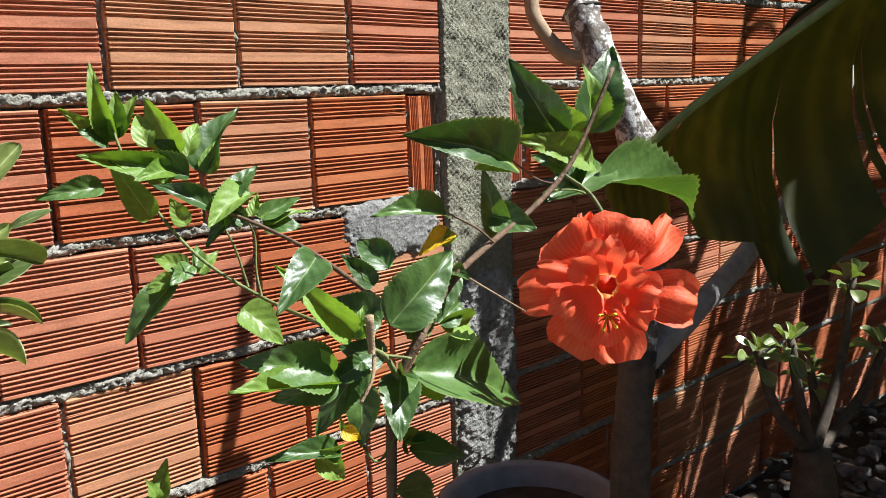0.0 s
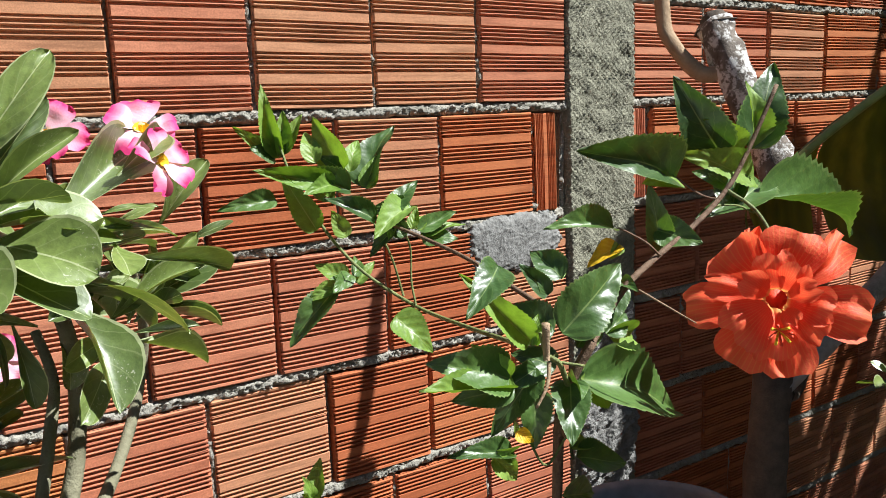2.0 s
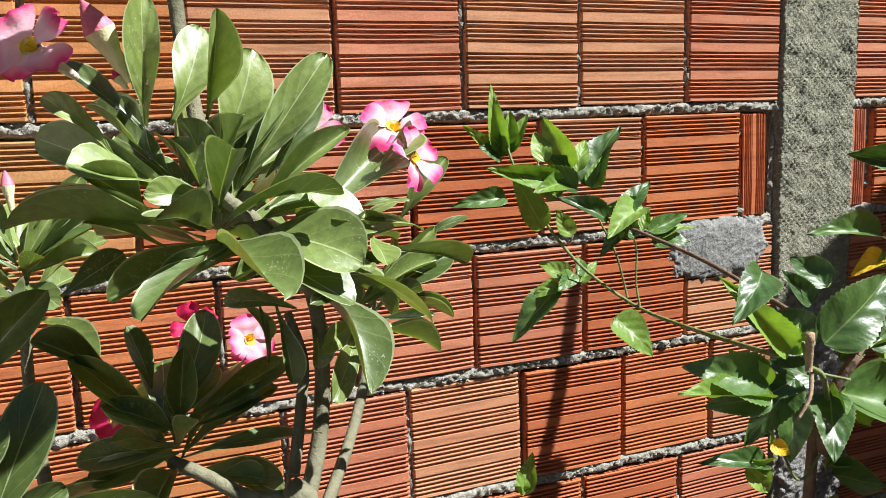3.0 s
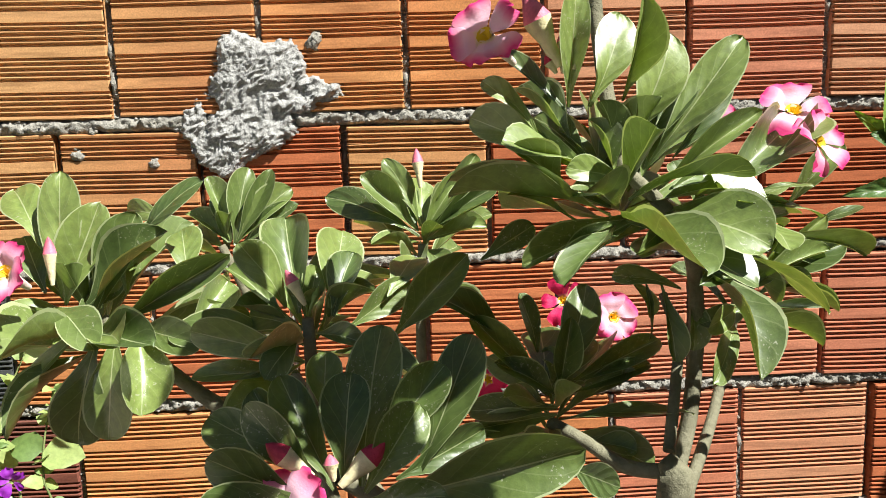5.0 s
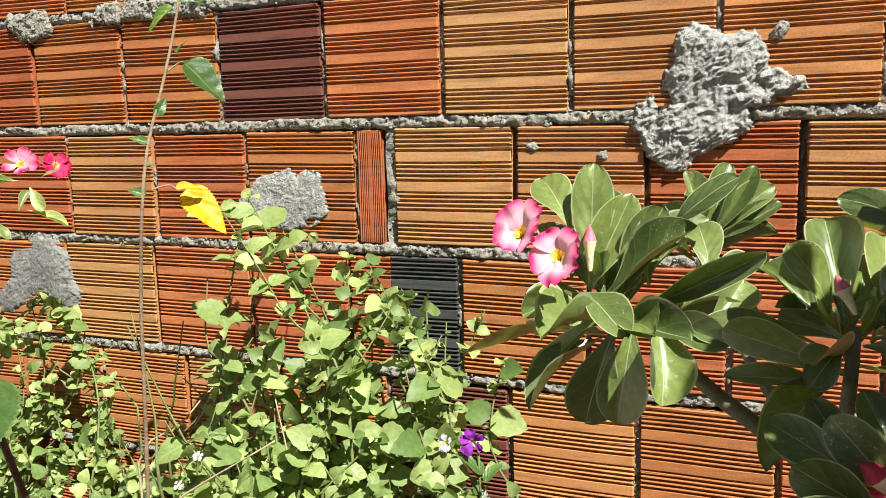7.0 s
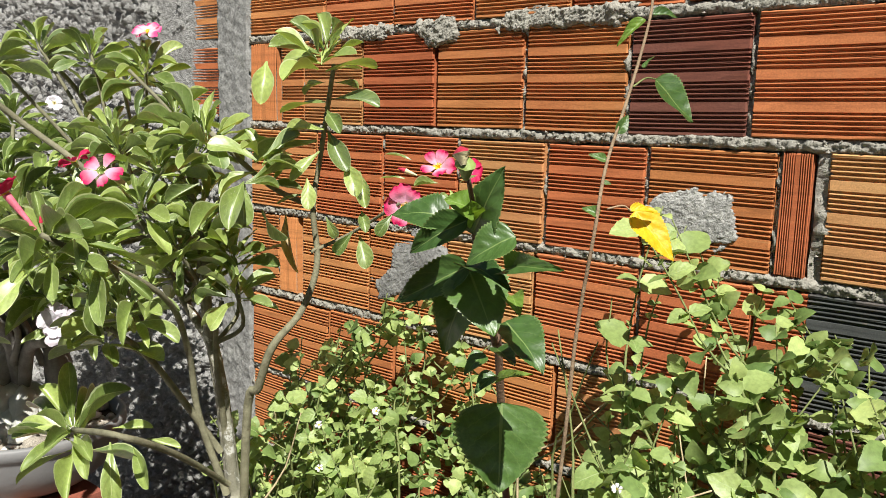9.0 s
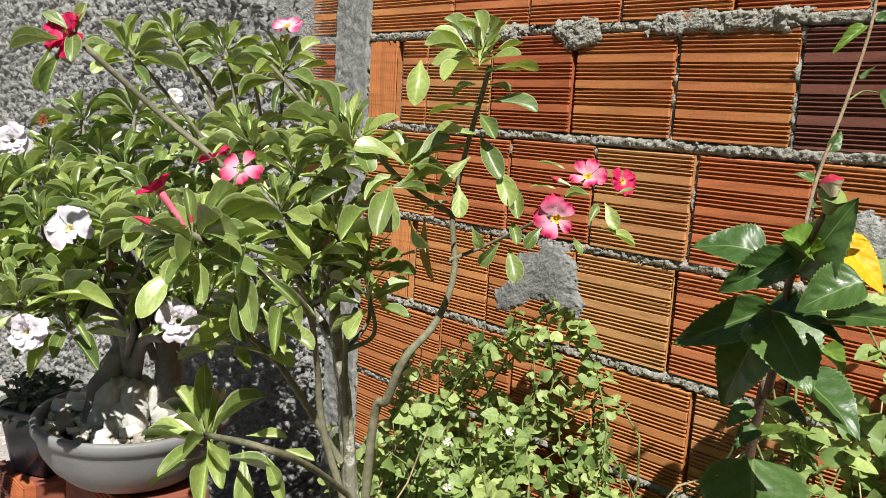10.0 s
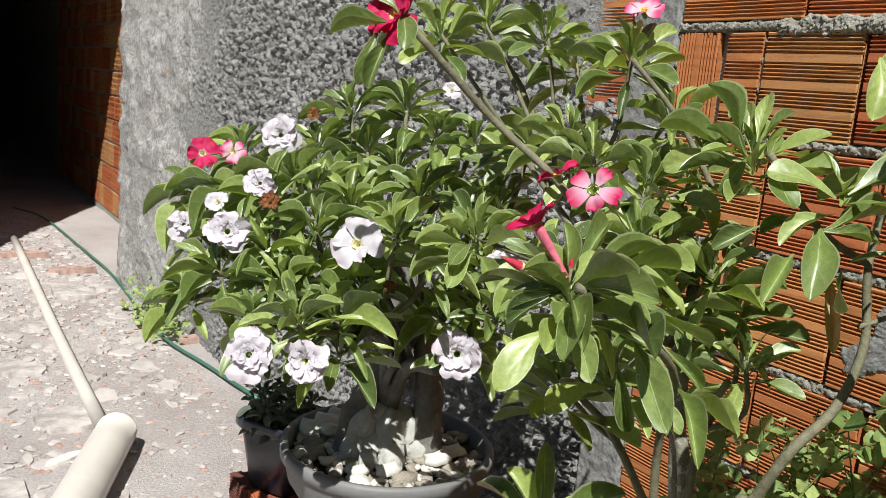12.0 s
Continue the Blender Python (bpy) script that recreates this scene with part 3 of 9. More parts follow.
# ---- the roughcast bay and the corner pier ----
def roughcast_wall():
    a0, a1 = Vector((-2.372, 0.0, 0)), Vector((-6.05, -0.17, 0))
    def place(a, b):
        p = a0.lerp(a1, a)
        z = -0.03 + 2.5 * b
        cover = rough(p.x, 2, z, 1.5, 3)
        bare = min(1.0, max(0.0, (p.x + 2.62 + 0.25 * rough(p.x, 8, z, 5.0, 3)) * 14)) * (1.36 + 0.06 * rough(p.x, 9, z, 9.0, 3) < z)
        lump = (abs(rough(p.x, 0, z, 30.0, 4)) + 0.6 * rough(p.x, 4, z, 75.0, 2)) * min(1.0, max(0.25, (p.x + 5.6) / 0.9 + 0.4 * cover))
        return (p.x, p.y + 0.012 - (0.034 * lump + 0.008 * cover) * (1 - bare) + 0.03 * bare, z)
    v, f = grid_sheet(480, 300, place)
    ob = mesh_object("wall_west", v, f, ROUGHCAST, None, True)
    bv = [(-2.372, 0.012, -0.05), (-6.05, -0.158, -0.05), (-6.05, 0.1, -0.05), (-2.372, 0.11, -0.05)]
    bv += [(x, y, 2.47) for x, y, _ in bv]
    mesh_object("core", bv, [(0, 1, 5, 4), (1, 2, 6, 5), (2, 3, 7, 6), (3, 0, 4, 7), (4, 5, 6, 7)], ROUGHCAST, ob)
    tagged(ob, "wall splashed all over with coarse grey roughcast mortar", "wall", kind="structure")


roughcast_wall()


def corner_pier():
    ring = [(-5.15, -0.100), (-5.55, -0.150), (-5.85, -0.205), (-6.40, -0.245), (-6.46, -0.20), (-6.46, 0.26), (-5.15, 0.1)]
    n, verts, faces = 150, [], []
    outline = []
    for (xa, ya), (xb, yb) in zip(ring, ring[1:]):
        outline += [(xa + (xb - xa) * k / 24, ya + (yb - ya) * k / 24) for k in range(24)]
    outline.append(ring[-1])
    for j in range(n + 1):
        z = -0.03 + 2.63 * j / n
        verts += [(x + (0.012 if x > -6.3 else 0.030) * rough(x, y, z, 4.0 if x > -6.3 else 9.0), y + 0.020 * rough(y, x, z, 5.0) - 0.016 * abs(rough(x, y, z, 14.0, 5)) - 0.010 * max(0.0, rough(x * 0.3, y, z, 30.0, 3)) * (x > -6.0), z) for x, y in outline]
    w = len(outline)
    faces = [(j * w + i + 1, j * w + i, (j + 1) * w + i, (j + 1) * w + i + 1) for j in range(n) for i in range(w - 1)]
    ob = mesh_object("pier", verts, faces, PIER_CEMENT, None, True)
    tagged(ob, "uneven pier rendered in pale grey cement", "pier", kind="structure")


corner_pier()

# ---- the covered yard behind the pier ----
def slab(name, x0, x1, y0, y1, z0, z1, material, label, category):
    v, f = box_data(x0, x1, y0, y1, z0, z1)
    return tagged(mesh_object(name, v, f, material), label, category, kind="structure")


# plaster colour darkened to deepen the shade under the roof
SHADE_PLASTER = cement_material("shade_dark_plaster", (0.05, 0.042, 0.038), (0.09, 0.075, 0.065), 0.4)
eaves = [(-16.5, 0.35), (-8.1, 0.35), (-8.1, -1.10), (-5.6, -2.35), (-5.6, -2.6), (-16.5, -2.6)]
v = [(x, y, z) for z in (2.62, 2.74) for x, y in eaves]
f = [tuple(range(6)), tuple(range(11, 5, -1))] + [(k, 6 + k, 6 + (k + 1) % 6, (k + 1) % 6) for k in range(6)]
tagged(mesh_object("ceiling", v, f, SHADE_PLASTER), "underside of the roof over the yard, coloured dark for its shade", "roof", kind="structure")
slab("wall_back", -16.6, -16.5, -2.6, 0.35, -0.05, 2.62, SHADE_PLASTER, "back wall of the covered yard, shade put into its colour", "wall")
# added out of view; closes the yard's south side against skylight
slab("wall_south", -16.5, -7.3, -2.7, -2.6, -0.05, 2.62, SHADE_PLASTER, "unseen side wall added to keep skylight out of the yard", "wall")
yard_wall = empty("wall_yard", (0, 0, 0), "bare red brick wall of the covered yard", "wall", kind="structure")
v, f = box_data(-16.5, -6.3, 0.21, 0.30, -0.05, 2.62)
mesh_object("core", v, f, MORTAR, yard_wall)

# ---- unseen walls added behind the camera to cut the sky's fill light ----
slab("wall_south_garden", -0.6, 6.4, -3.5, -3.38, -0.05, 2.9, GARDEN_PLASTER, "unseen plaster wall added to cut fill light from the south", "wall")
slab("wall_east", 6.4, 6.52, -3.5, 0.10, -0.05, 2.9, GARDEN_PLASTER, "unseen plaster wall added to cut fill light from the east", "wall")

# ---- plant builders ----
def outline_leaf(kind, seed, marks=None):
    """A unit leaf along +y, half a unit to each side, its upper face to +z. marks: takes each point's place across and along the blade."""
    rnd = random.Random(seed)
    rows = {"hibiscus": 34, "rose": 11, "weed": 8, "narrow": 9, "petal": 9, "broad": 9}[kind]
    fold = {"hibiscus": 0.20, "rose": 0.16, "weed": 0.15, "narrow": 0.22, "petal": 0.05, "broad": 0.08}[kind]
    bend, roll, cup = rnd.uniform(-0.04, 0.26), rnd.uniform(-0.28, 0.28), rnd.uniform(-0.25, 0.85)
    wave, lift = rnd.uniform(0.4, 1.0), rnd.uniform(0.0, 0.18)
    if kind in ("petal", "broad"):
        bend = rnd.uniform(0.05, 0.3)
    ph = rnd.uniform(0, 6)
    verts, faces = [], []
    if kind in ("petal", "broad"):
        across = (-1, -0.72, -0.45, -0.2, 0, 0.2, 0.45, 0.72, 1)
    elif kind in ("rose", "hibiscus"):
        across = (-1, -0.82, -0.55, -0.25, 0, 0.25, 0.55, 0.82, 1)
    else:
        across = (-1, -0.5, 0, 0.5, 1)
    for j in range(rows + 1):
        y = j / rows
        if kind in ("rose", "narrow", "petal"):
            y = 1 - (1 - y) ** 1.6
        if kind == "hibiscus":
            w = 0.5 * (math.sin(math.pi * y ** 0.62) ** 0.72) * (1.06 - 0.30 * y)
            if 0.16 < y < 0.97:
                w *= 1.0 + (0.040 if j % 2 else -0.040)
        elif kind == "rose":
            w = 0.5 * (0.09 + 0.91 * math.sin(0.5 * math.pi * min(1, y / 0.68)) ** 1.7) * math.sqrt(max(0.0, 1 - (max(0.0, y - 0.66) / 0.34) ** 2.3))
            w = max(w, 0.004)
        elif kind == "narrow":
            w = 0.5 * (0.08 + 0.92 * math.sin(0.5 * math.pi * min(1, y / 0.6)) ** 1.4) * math.sqrt(max(0.0, 1 - (max(0.0, y - 0.58) / 0.42) ** 2))
        elif kind == "weed":
            w = 0.51 * math.sin(math.pi * y ** 0.66) ** 0.80 * (1.04 if j % 2 else 0.95)
        else:
            w = 0.5 * (0.18 + 0.82 * math.sin(math.pi * min(1.0, 0.60 * y ** 0.9)) ** 1.2) * (1 - max(0, y - 0.78) ** 2 * (9 if kind == "petal" else 6))
        droop = lift * math.sin(math.pi * y) * 0.5 - bend * y * y
        for a in across:
            x = a * w
            z = fold * abs(x) + droop + roll * x * y + 0.012 * math.sin(9 * y + ph + 3 * a)
            if kind in ("petal", "broad"):
                z += 0.10 * math.sin(5.5 * a + ph) * y * y + 0.04 * math.sin(9 * y + ph) + 0.05 * math.cos(3 * a + ph) * y
            elif kind in ("rose", "narrow"):
                z += cup * x * x + 0.030 * wave * math.sin(7.5 * y + ph + (1.7 if a > 0 else 0)) * abs(a) ** 2
            elif kind == "hibiscus":
                z += 0.5 * cup * x * x + 0.030 * wave * math.sin(10 * y + ph + (1.7 if a > 0 else 0)) * abs(a) ** 2 + 0.010 * math.cos(26 * (y - 0.5 * abs(x))) * (1 - abs(a)) * abs(a) * 4
            verts.append((x, y, z))
            if marks is not None:
                marks.append((0.5 + 0.5 * a, y))
    for j in range(rows):
        for i in range(len(across) - 1):
            q = j * len(across) + i
            faces.append((q, q + 1, q + len(across) + 1, q + len(across)))
    return verts, faces


LEAF_MESHES = {}


def leaf_mesh(kind, material, variant):
    key = (kind, material.name, variant)
    if key not in LEAF_MESHES:
        marks = []
        v, f = outline_leaf(kind, 17 * variant + len(kind), marks)
        me = bpy.data.meshes.new("leaf")
        me.from_pydata(v, [], f)
        me.polygons.foreach_set("use_smooth", [True] * len(f))
        flat = me.uv_layers.new(name="blade")
        for loop in me.loops:
            flat.data[loop.index].uv = marks[loop.vertex_index]
        me.materials.append(material)
        LEAF_MESHES[key] = me
    return LEAF_MESHES[key]


LEAF_RANDOM = random.Random(5)


def leaf(parent, kind, material, base, tip, wide, face, name="leaf"):
    """One leaf or petal from base to tip; wide: its breadth over its length; face: the way its upper side turns."""
    base, tip, face = Vector(base), Vector(tip), Vector(face)
    along = tip - base
    size = along.length
    y = along / size
    z = face - y * face.dot(y)
    if z.length < 1e-4:
        z = Vector((y.y, -y.x, 0.2))
    z.normalize()
    x = y.cross(z)
    m = Matrix.Identity(4)
    m.col[0][:3], m.col[1][:3], m.col[2][:3], m.col[3][:3] = x * size * wide, along, z * size, base
    ob = new(name, leaf_mesh(kind, material, LEAF_RANDOM.randrange(9)))
    ob.parent = parent
    up = parent
    offset = Vector((0, 0, 0))
    while up:
        offset += up.location
        up = up.parent
    ob.matrix_basis = Matrix.Translation(-offset) @ m
    return ob


def rose_leaf(plant, base, tip, wide, turned, material=None):
    y = (Vector(tip) - Vector(base)).normalized()
    r = LEAF_RANDOM
    face = Vector((-0.6 * y.x + r.uniform(-0.25, 0.25), -0.6 * y.y + r.uniform(-0.25, 0.25), 0.75)) + Vector(turned)
    if material is None:
        material = ROSE_LEAF if r.random() < 0.5 else ROSE_LEAF_LIGHT
    if (Vector(tip) - Vector(base)).length > 0.085:
        wide *= 0.84
    return leaf(plant, "rose", material, base, tip, wide, face)


def hibiscus_leaf(plant, base, tip, wide, material, turned):
    r = LEAF_RANDOM
    face = Vector(turned) + Vector((r.uniform(-0.4, 0.4), r.uniform(-0.35, 0.35), r.uniform(-0.3, 0.3)))
    return leaf(plant, "hibiscus", material, base, tip, wide * 1.12, face)


def curve_points(points, steps=6):
    """A smooth line through the points."""
    p = [Vector(q) for q in points]
    p = [2 * p[0] - p[1], *p, 2 * p[-1] - p[-2]]
    out = []
    for k in range(1, len(p) - 2):
        for s in range(steps):
            t = s / steps
            a, b, c, d = p[k - 1], p[k], p[k + 1], p[k + 2]
            out.append(0.5 * (2 * b + (c - a) * t + (2 * a - 5 * b + 4 * c - d) * t * t + (3 * b - a - 3 * c + d) * t ** 3))
    return [*out, p[-2]]


def tube_data(points, r0, r1, sides=8, lumps=0.08, seed=0, steps=6, cap=True):
    line = curve_points(points, steps)
    n = len(line)
    verts, faces = [], []
    ref = Vector((0.31, 0.87, 0.38))
    for i, q in enumerate(line):
        d = (line[min(i + 1, n - 1)] - line[max(i - 1, 0)]).normalized()
        u = d.cross(ref).normalized()
        w = d.cross(u)
        r = r0 + (r1 - r0) * i / (n - 1)
        for k in range(sides):
            a = 2 * math.pi * k / sides
            rr = r * (1 + lumps * noise.noise(Vector((q.x, q.y, q.z)) * 40 + Vector((seed, k * 1.3, 0))))
            verts.append(q + (u * math.cos(a) + w * math.sin(a)) * rr)
    for i in range(n - 1):
        for k in range(sides):
            b = (k + 1) % sides
            faces.append((i * sides + k, i * sides + b, (i + 1) * sides + b, (i + 1) * sides + k))
    if cap:
        faces += [tuple(range(sides)), tuple(range((n - 1) * sides, n * sides))]
    return verts, faces


def branch(plant, points, r0, r1, material, name="branch", sides=8, lumps=0.08, steps=6):
    v, f = tube_data(points, r0, r1, sides, lumps, steps=steps)
    offset = plant.location + (plant.parent.location if plant.parent else Vector((0, 0, 0)))
    ob = mesh_object(name, [q - offset for q in v], f, material, plant, True)
    return ob


def rosette(plant, centre, axis, count, size, wide, seed, kind="rose", material=None, spread=(8, 112)):
    """A whorl of leaves about a shoot's tip, the inner ones upright and short."""
    r = random.Random(seed)
    centre, axis = Vector(centre), Vector(axis).normalized()
    if kind == "narrow" and not material:
        size, wide = size * 1.12, wide * 0.82
    u = axis.cross(Vector((0.3, 0.9, 0.1))).normalized()
    w = axis.cross(u)
    for k in range(count):
        a = 2.39996 * k + r.uniform(-0.3, 0.3)
        t = (k + 0.5) / count
        lean = radians(spread[0] + (spread[1] - spread[0]) * t ** 0.8 + r.uniform(-9, 9))
        out = u * math.cos(a) + w * math.sin(a)
        way = axis * math.cos(lean) + out * math.sin(lean)
        long = size * (0.45 + 0.55 * min(1, 1.7 * t)) * r.uniform(0.8, 1.1)
        base = centre + way * 0.006 - axis * 0.03 * t
        face = axis * math.sin(lean) - out * math.cos(lean) + Vector((0, 0, 0.2))
        leaf(plant, kind, material or (ROSE_LEAF if r.random() < (0.3 if kind == "narrow" else 0.30) else ROSE_LEAF_LIGHT), base, base + way * long, wide * r.uniform(0.85, 1.15), face)


def flower(plant, centre, face, radius, material, seed=0, petals=5, layers=1, throat=YOLK, tube=0.0, tube_material=None, broad=1.35, open_=0.42, kind="petal"):
    """A flower of one or more whorls of ruffled petals round the mouth of a funnel."""
    r = random.Random(seed)
    centre, axis = Vector(centre), Vector(face).normalized()
    u = axis.cross(Vector((0.2, 0.35, 0.9))).normalized()
    w = axis.cross(u)
    offset = plant.location
    back = centre - axis * max(tube, radius * 0.5)
    v, f = tube_data([back, back.lerp(centre, 0.5), centre - axis * radius * 0.10], radius * 0.10, radius * 0.22, 9, 0.05, steps=3, cap=False)
    ob = mesh_object("flower", [q - offset for q in v], f, tube_material or BUD_GREEN, plant, True)
    for layer in range(layers):
        reach = radius * (1 - 0.20 * layer)
        lift = open_ + 0.45 * layer
        turn = r.uniform(0, 6)
        for k in range(petals):
            a = turn + 2 * math.pi * k / petals + r.uniform(-0.2, 0.2)
            out = u * math.cos(a) + w * math.sin(a)
            way = (out + axis * (lift + r.uniform(-0.30, 0.25))).normalized()
            base = centre + out * radius * 0.16 - axis * radius * 0.06
            wild = 0.9 if layers > 2 else 0.4
            normal = axis - out * lift + Vector((r.uniform(-wild, wild), r.uniform(-wild, wild), r.uniform(-wild, wild)))
            leaf(ob, "broad" if layers > 2 else kind, material, base, base + way * reach * (r.uniform(0.6, 1.15) if layers > 2 else r.uniform(0.75, 0.98)), broad * r.uniform(0.7, 1.2), normal, "petal")
    if throat:
        tv, tf = tube_data([centre - axis * radius * 0.34, centre - axis * radius * 0.12, centre + axis * radius * 0.02], radius * 0.06, radius * 0.24, 10, 0.08, steps=3, cap=False)
        mesh_object("throat", [q - offset for q in tv], tf, throat, ob, True)
        for k in range(4):
            a = 1.57 * k + r.uniform(-0.3, 0.3)
            d = axis + (u * math.cos(a) + w * math.sin(a)) * 0.25
            sv, sf = tube_data([centre - axis * radius * 0.25, centre + d * radius * 0.02, centre + d * radius * 0.10], radius * 0.018, radius * 0.012, 4, 0.0, steps=2)
            mesh_object("stamen", [q - offset for q in sv], sf, throat, ob, True)
    return ob


def bud(plant, base, tip, radius, material, name="bud"):
    """A slender furled bud: a pale tube and a coloured, twisted point."""
    base, tip = Vector(base), Vector(tip)
    prof = [(0, 0.30), (0.15, 0.45), (0.35, 0.6), (0.52, 0.85), (0.64, 1.0), (0.80, 0.72), (0.93, 0.36), (1.0, 0.05)]
    d = (tip - base).normalized()
    u = d.cross(Vector((0.3, 0.9, 0.2))).normalized()
    w = d.cross(u)
    rings, n = [], 8
    for s, k in prof:
        ring = []
        for i in range(n):
            a = 2 * math.pi * i / n + 1.6 * s
            rr = 0.8 * radius * k * (1 + 0.16 * math.cos(2 * a))
            ring.append(base.lerp(tip, s) + (u * math.cos(a) + w * math.sin(a)) * rr - plant.location)
        rings.append(ring)

    def sleeve(part_name, some, paint, parent):
        faces = [(j * n + i, j * n + (i + 1) % n, (j + 1) * n + (i + 1) % n, (j + 1) * n + i) for j in range(len(some) - 1) for i in range(n)]
        return mesh_object(part_name, [q for ring in some for q in ring], faces, paint, parent, True)

    tube = sleeve(name, rings[:5], BUD_PALE if material in (BUD_PINK, BUD_CRIMSON) else material, plant)
    sleeve("bud_tip", rings[4:], material, tube)
    return tube


# ---- hibiscus with the coral flower ----
def coral_hibiscus():
    plant = empty("hibiscus", (0.347, -0.839, 0.03), "young hibiscus shrub with toothed leaves and one coral double flower", "shrub")
    dark, young, turned = HIBISCUS_LEAF, HIBISCUS_YOUNG, (-0.45, -0.65, 0.45)
    branch(plant, [(0.347, -0.839, 0.020), (0.332, -0.849, 0.500), (0.337, -0.859, 1.084), (0.340, -0.867, 1.118), (0.338, -0.870, 1.150), (0.352, -0.876, 1.178)], 0.0037, 0.0032, BROWN_STEM, "stem")
    branch(plant, [(0.352, -0.876, 1.178), (0.376, -0.878, 1.206), (0.406, -0.876, 1.221), (0.450, -0.872, 1.238), (0.483, -0.871, 1.258), (0.504, -0.871, 1.281), (0.529, -0.876, 1.327)], 0.0024, 0.0014, BROWN_STEM, "branch")
    branch(plant, [(0.338, -0.870, 1.150), (0.320, -0.882, 1.172), (0.314, -0.878, 1.178), (0.311, -0.876, 1.191)], 0.0018, 0.0012, GREEN_STEM, "branch")
    branch(plant, [(0.352, -0.876, 1.178), (0.349, -0.843, 1.190), (0.355, -0.792, 1.200), (0.359, -0.738, 1.211), (0.354, -0.677, 1.223), (0.337, -0.631, 1.236), (0.322, -0.586, 1.249)], 0.0020, 0.0012, BROWN_STEM, "branch")
    branch(plant, [(0.329, -0.869, 1.172), (0.366, -0.732, 1.155), (0.388, -0.619, 1.149), (0.359, -0.584, 1.177), (0.341, -0.560, 1.206), (0.329, -0.541, 1.236), (0.323, -0.515, 1.266), (0.321, -0.489, 1.308)], 0.0018, 0.0012, GREEN_STEM, "branch")
    branch(plant, [(0.388, -0.619, 1.149), (0.388, -0.613, 1.171), (0.391, -0.609, 1.199), (0.378, -0.619, 1.220)], 0.0011, 0.0008, GREEN_STEM, "branch")
    branch(plant, [(0.381, -0.610, 1.158), (0.372, -0.606, 1.196), (0.359, -0.599, 1.228)], 0.0011, 0.0008, GREEN_STEM, "branch")
    branch(plant, [(0.339, -0.866, 1.118), (0.322, -0.866, 1.104), (0.310, -0.864, 1.124)], 0.0008, 0.0008, GREEN_STEM, "branch")
    branch(plant, [(0.313, -0.879, 1.175), (0.311, -0.881, 1.197)], 0.0020, 0.0026, PALE_STEM, "branch")
    branch(plant, [(0.313, -0.881, 1.174), (0.307, -0.886, 1.163), (0.298, -0.887, 1.152)], 0.0013, 0.0008, PALE_STEM, "branch")
    branch(plant, [(0.376, -0.891, 1.208), (0.390, -0.922, 1.191)], 0.0007, 0.0004, PALE_STEM, "branch")
    branch(plant, [(0.318, -0.879, 1.173), (0.332, -0.890, 1.170)], 0.0010, 0.0008, GREEN_STEM, "branch")
    branch(plant, [(0.473, -0.870, 1.248), (0.495, -0.871, 1.246), (0.526, -0.862, 1.237)], 0.0007, 0.0007, GREEN_STEM, "branch")
    branch(plant, [(0.458, -0.844, 1.270), (0.466, -0.862, 1.256), (0.480, -0.869, 1.251)], 0.0007, 0.0007, BROWN_STEM, "branch")
    branch(plant, [(0.386, -0.865, 1.242), (0.397, -0.877, 1.233), (0.409, -0.878, 1.223)], 0.0007, 0.0007, BROWN_STEM, "branch")
    branch(plant, [(0.483, -0.871, 1.258), (0.487, -0.892, 1.244), (0.485, -0.909, 1.220), (0.469, -0.920, 1.199)], 0.0013, 0.0015, GREEN_STEM, "branch")
    hibiscus_leaf(plant, (0.321, -0.490, 1.284), (0.308, -0.494, 1.349), 0.26, young, turned)
    hibiscus_leaf(plant, (0.319, -0.490, 1.281), (0.279, -0.496, 1.312), 0.26, young, turned)
    hibiscus_leaf(plant, (0.324, -0.490, 1.284), (0.330, -0.492, 1.325), 0.42, young, turned)
    hibiscus_leaf(plant, (0.327, -0.490, 1.285), (0.347, -0.496, 1.321), 0.40, young, turned)
    hibiscus_leaf(plant, (0.323, -0.490, 1.281), (0.311, -0.497, 1.321), 0.30, young, turned)
    hibiscus_leaf(plant, (0.339, -0.570, 1.258), (0.264, -0.572, 1.276), 0.26, young, turned)
    hibiscus_leaf(plant, (0.355, -0.570, 1.252), (0.291, -0.563, 1.270), 0.30, dark, turned)
    hibiscus_leaf(plant, (0.323, -0.570, 1.278), (0.323, -0.551, 1.307), 0.48, young, turned)
    hibiscus_leaf(plant, (0.349, -0.570, 1.271), (0.330, -0.554, 1.318), 0.50, young, turned)
    hibiscus_leaf(plant, (0.371, -0.570, 1.252), (0.406, -0.550, 1.316), 0.45, dark, turned)
    hibiscus_leaf(plant, (0.355, -0.570, 1.268), (0.372, -0.557, 1.298), 0.44, young, turned)
    hibiscus_leaf(plant, (0.320, -0.570, 1.220), (0.289, -0.574, 1.271), 0.37, young, turned)
    hibiscus_leaf(plant, (0.284, -0.570, 1.250), (0.235, -0.575, 1.249), 0.34, dark, turned)
    hibiscus_leaf(plant, (0.337, -0.570, 1.245), (0.324, -0.548, 1.259), 0.57, young, turned)
    hibiscus_leaf(plant, (0.349, -0.570, 1.210), (0.343, -0.554, 1.234), 0.52, young, turned)
    hibiscus_leaf(plant, (0.334, -0.650, 1.234), (0.295, -0.643, 1.256), 0.37, dark, turned)
    hibiscus_leaf(plant, (0.348, -0.650, 1.241), (0.379, -0.645, 1.263), 0.42, dark, turned)
    hibiscus_leaf(plant, (0.368, -0.650, 1.242), (0.322, -0.668, 1.223), 0.42, young, turned)
    hibiscus_leaf(plant, (0.368, -0.650, 1.223), (0.378, -0.644, 1.240), 0.46, young, turned)
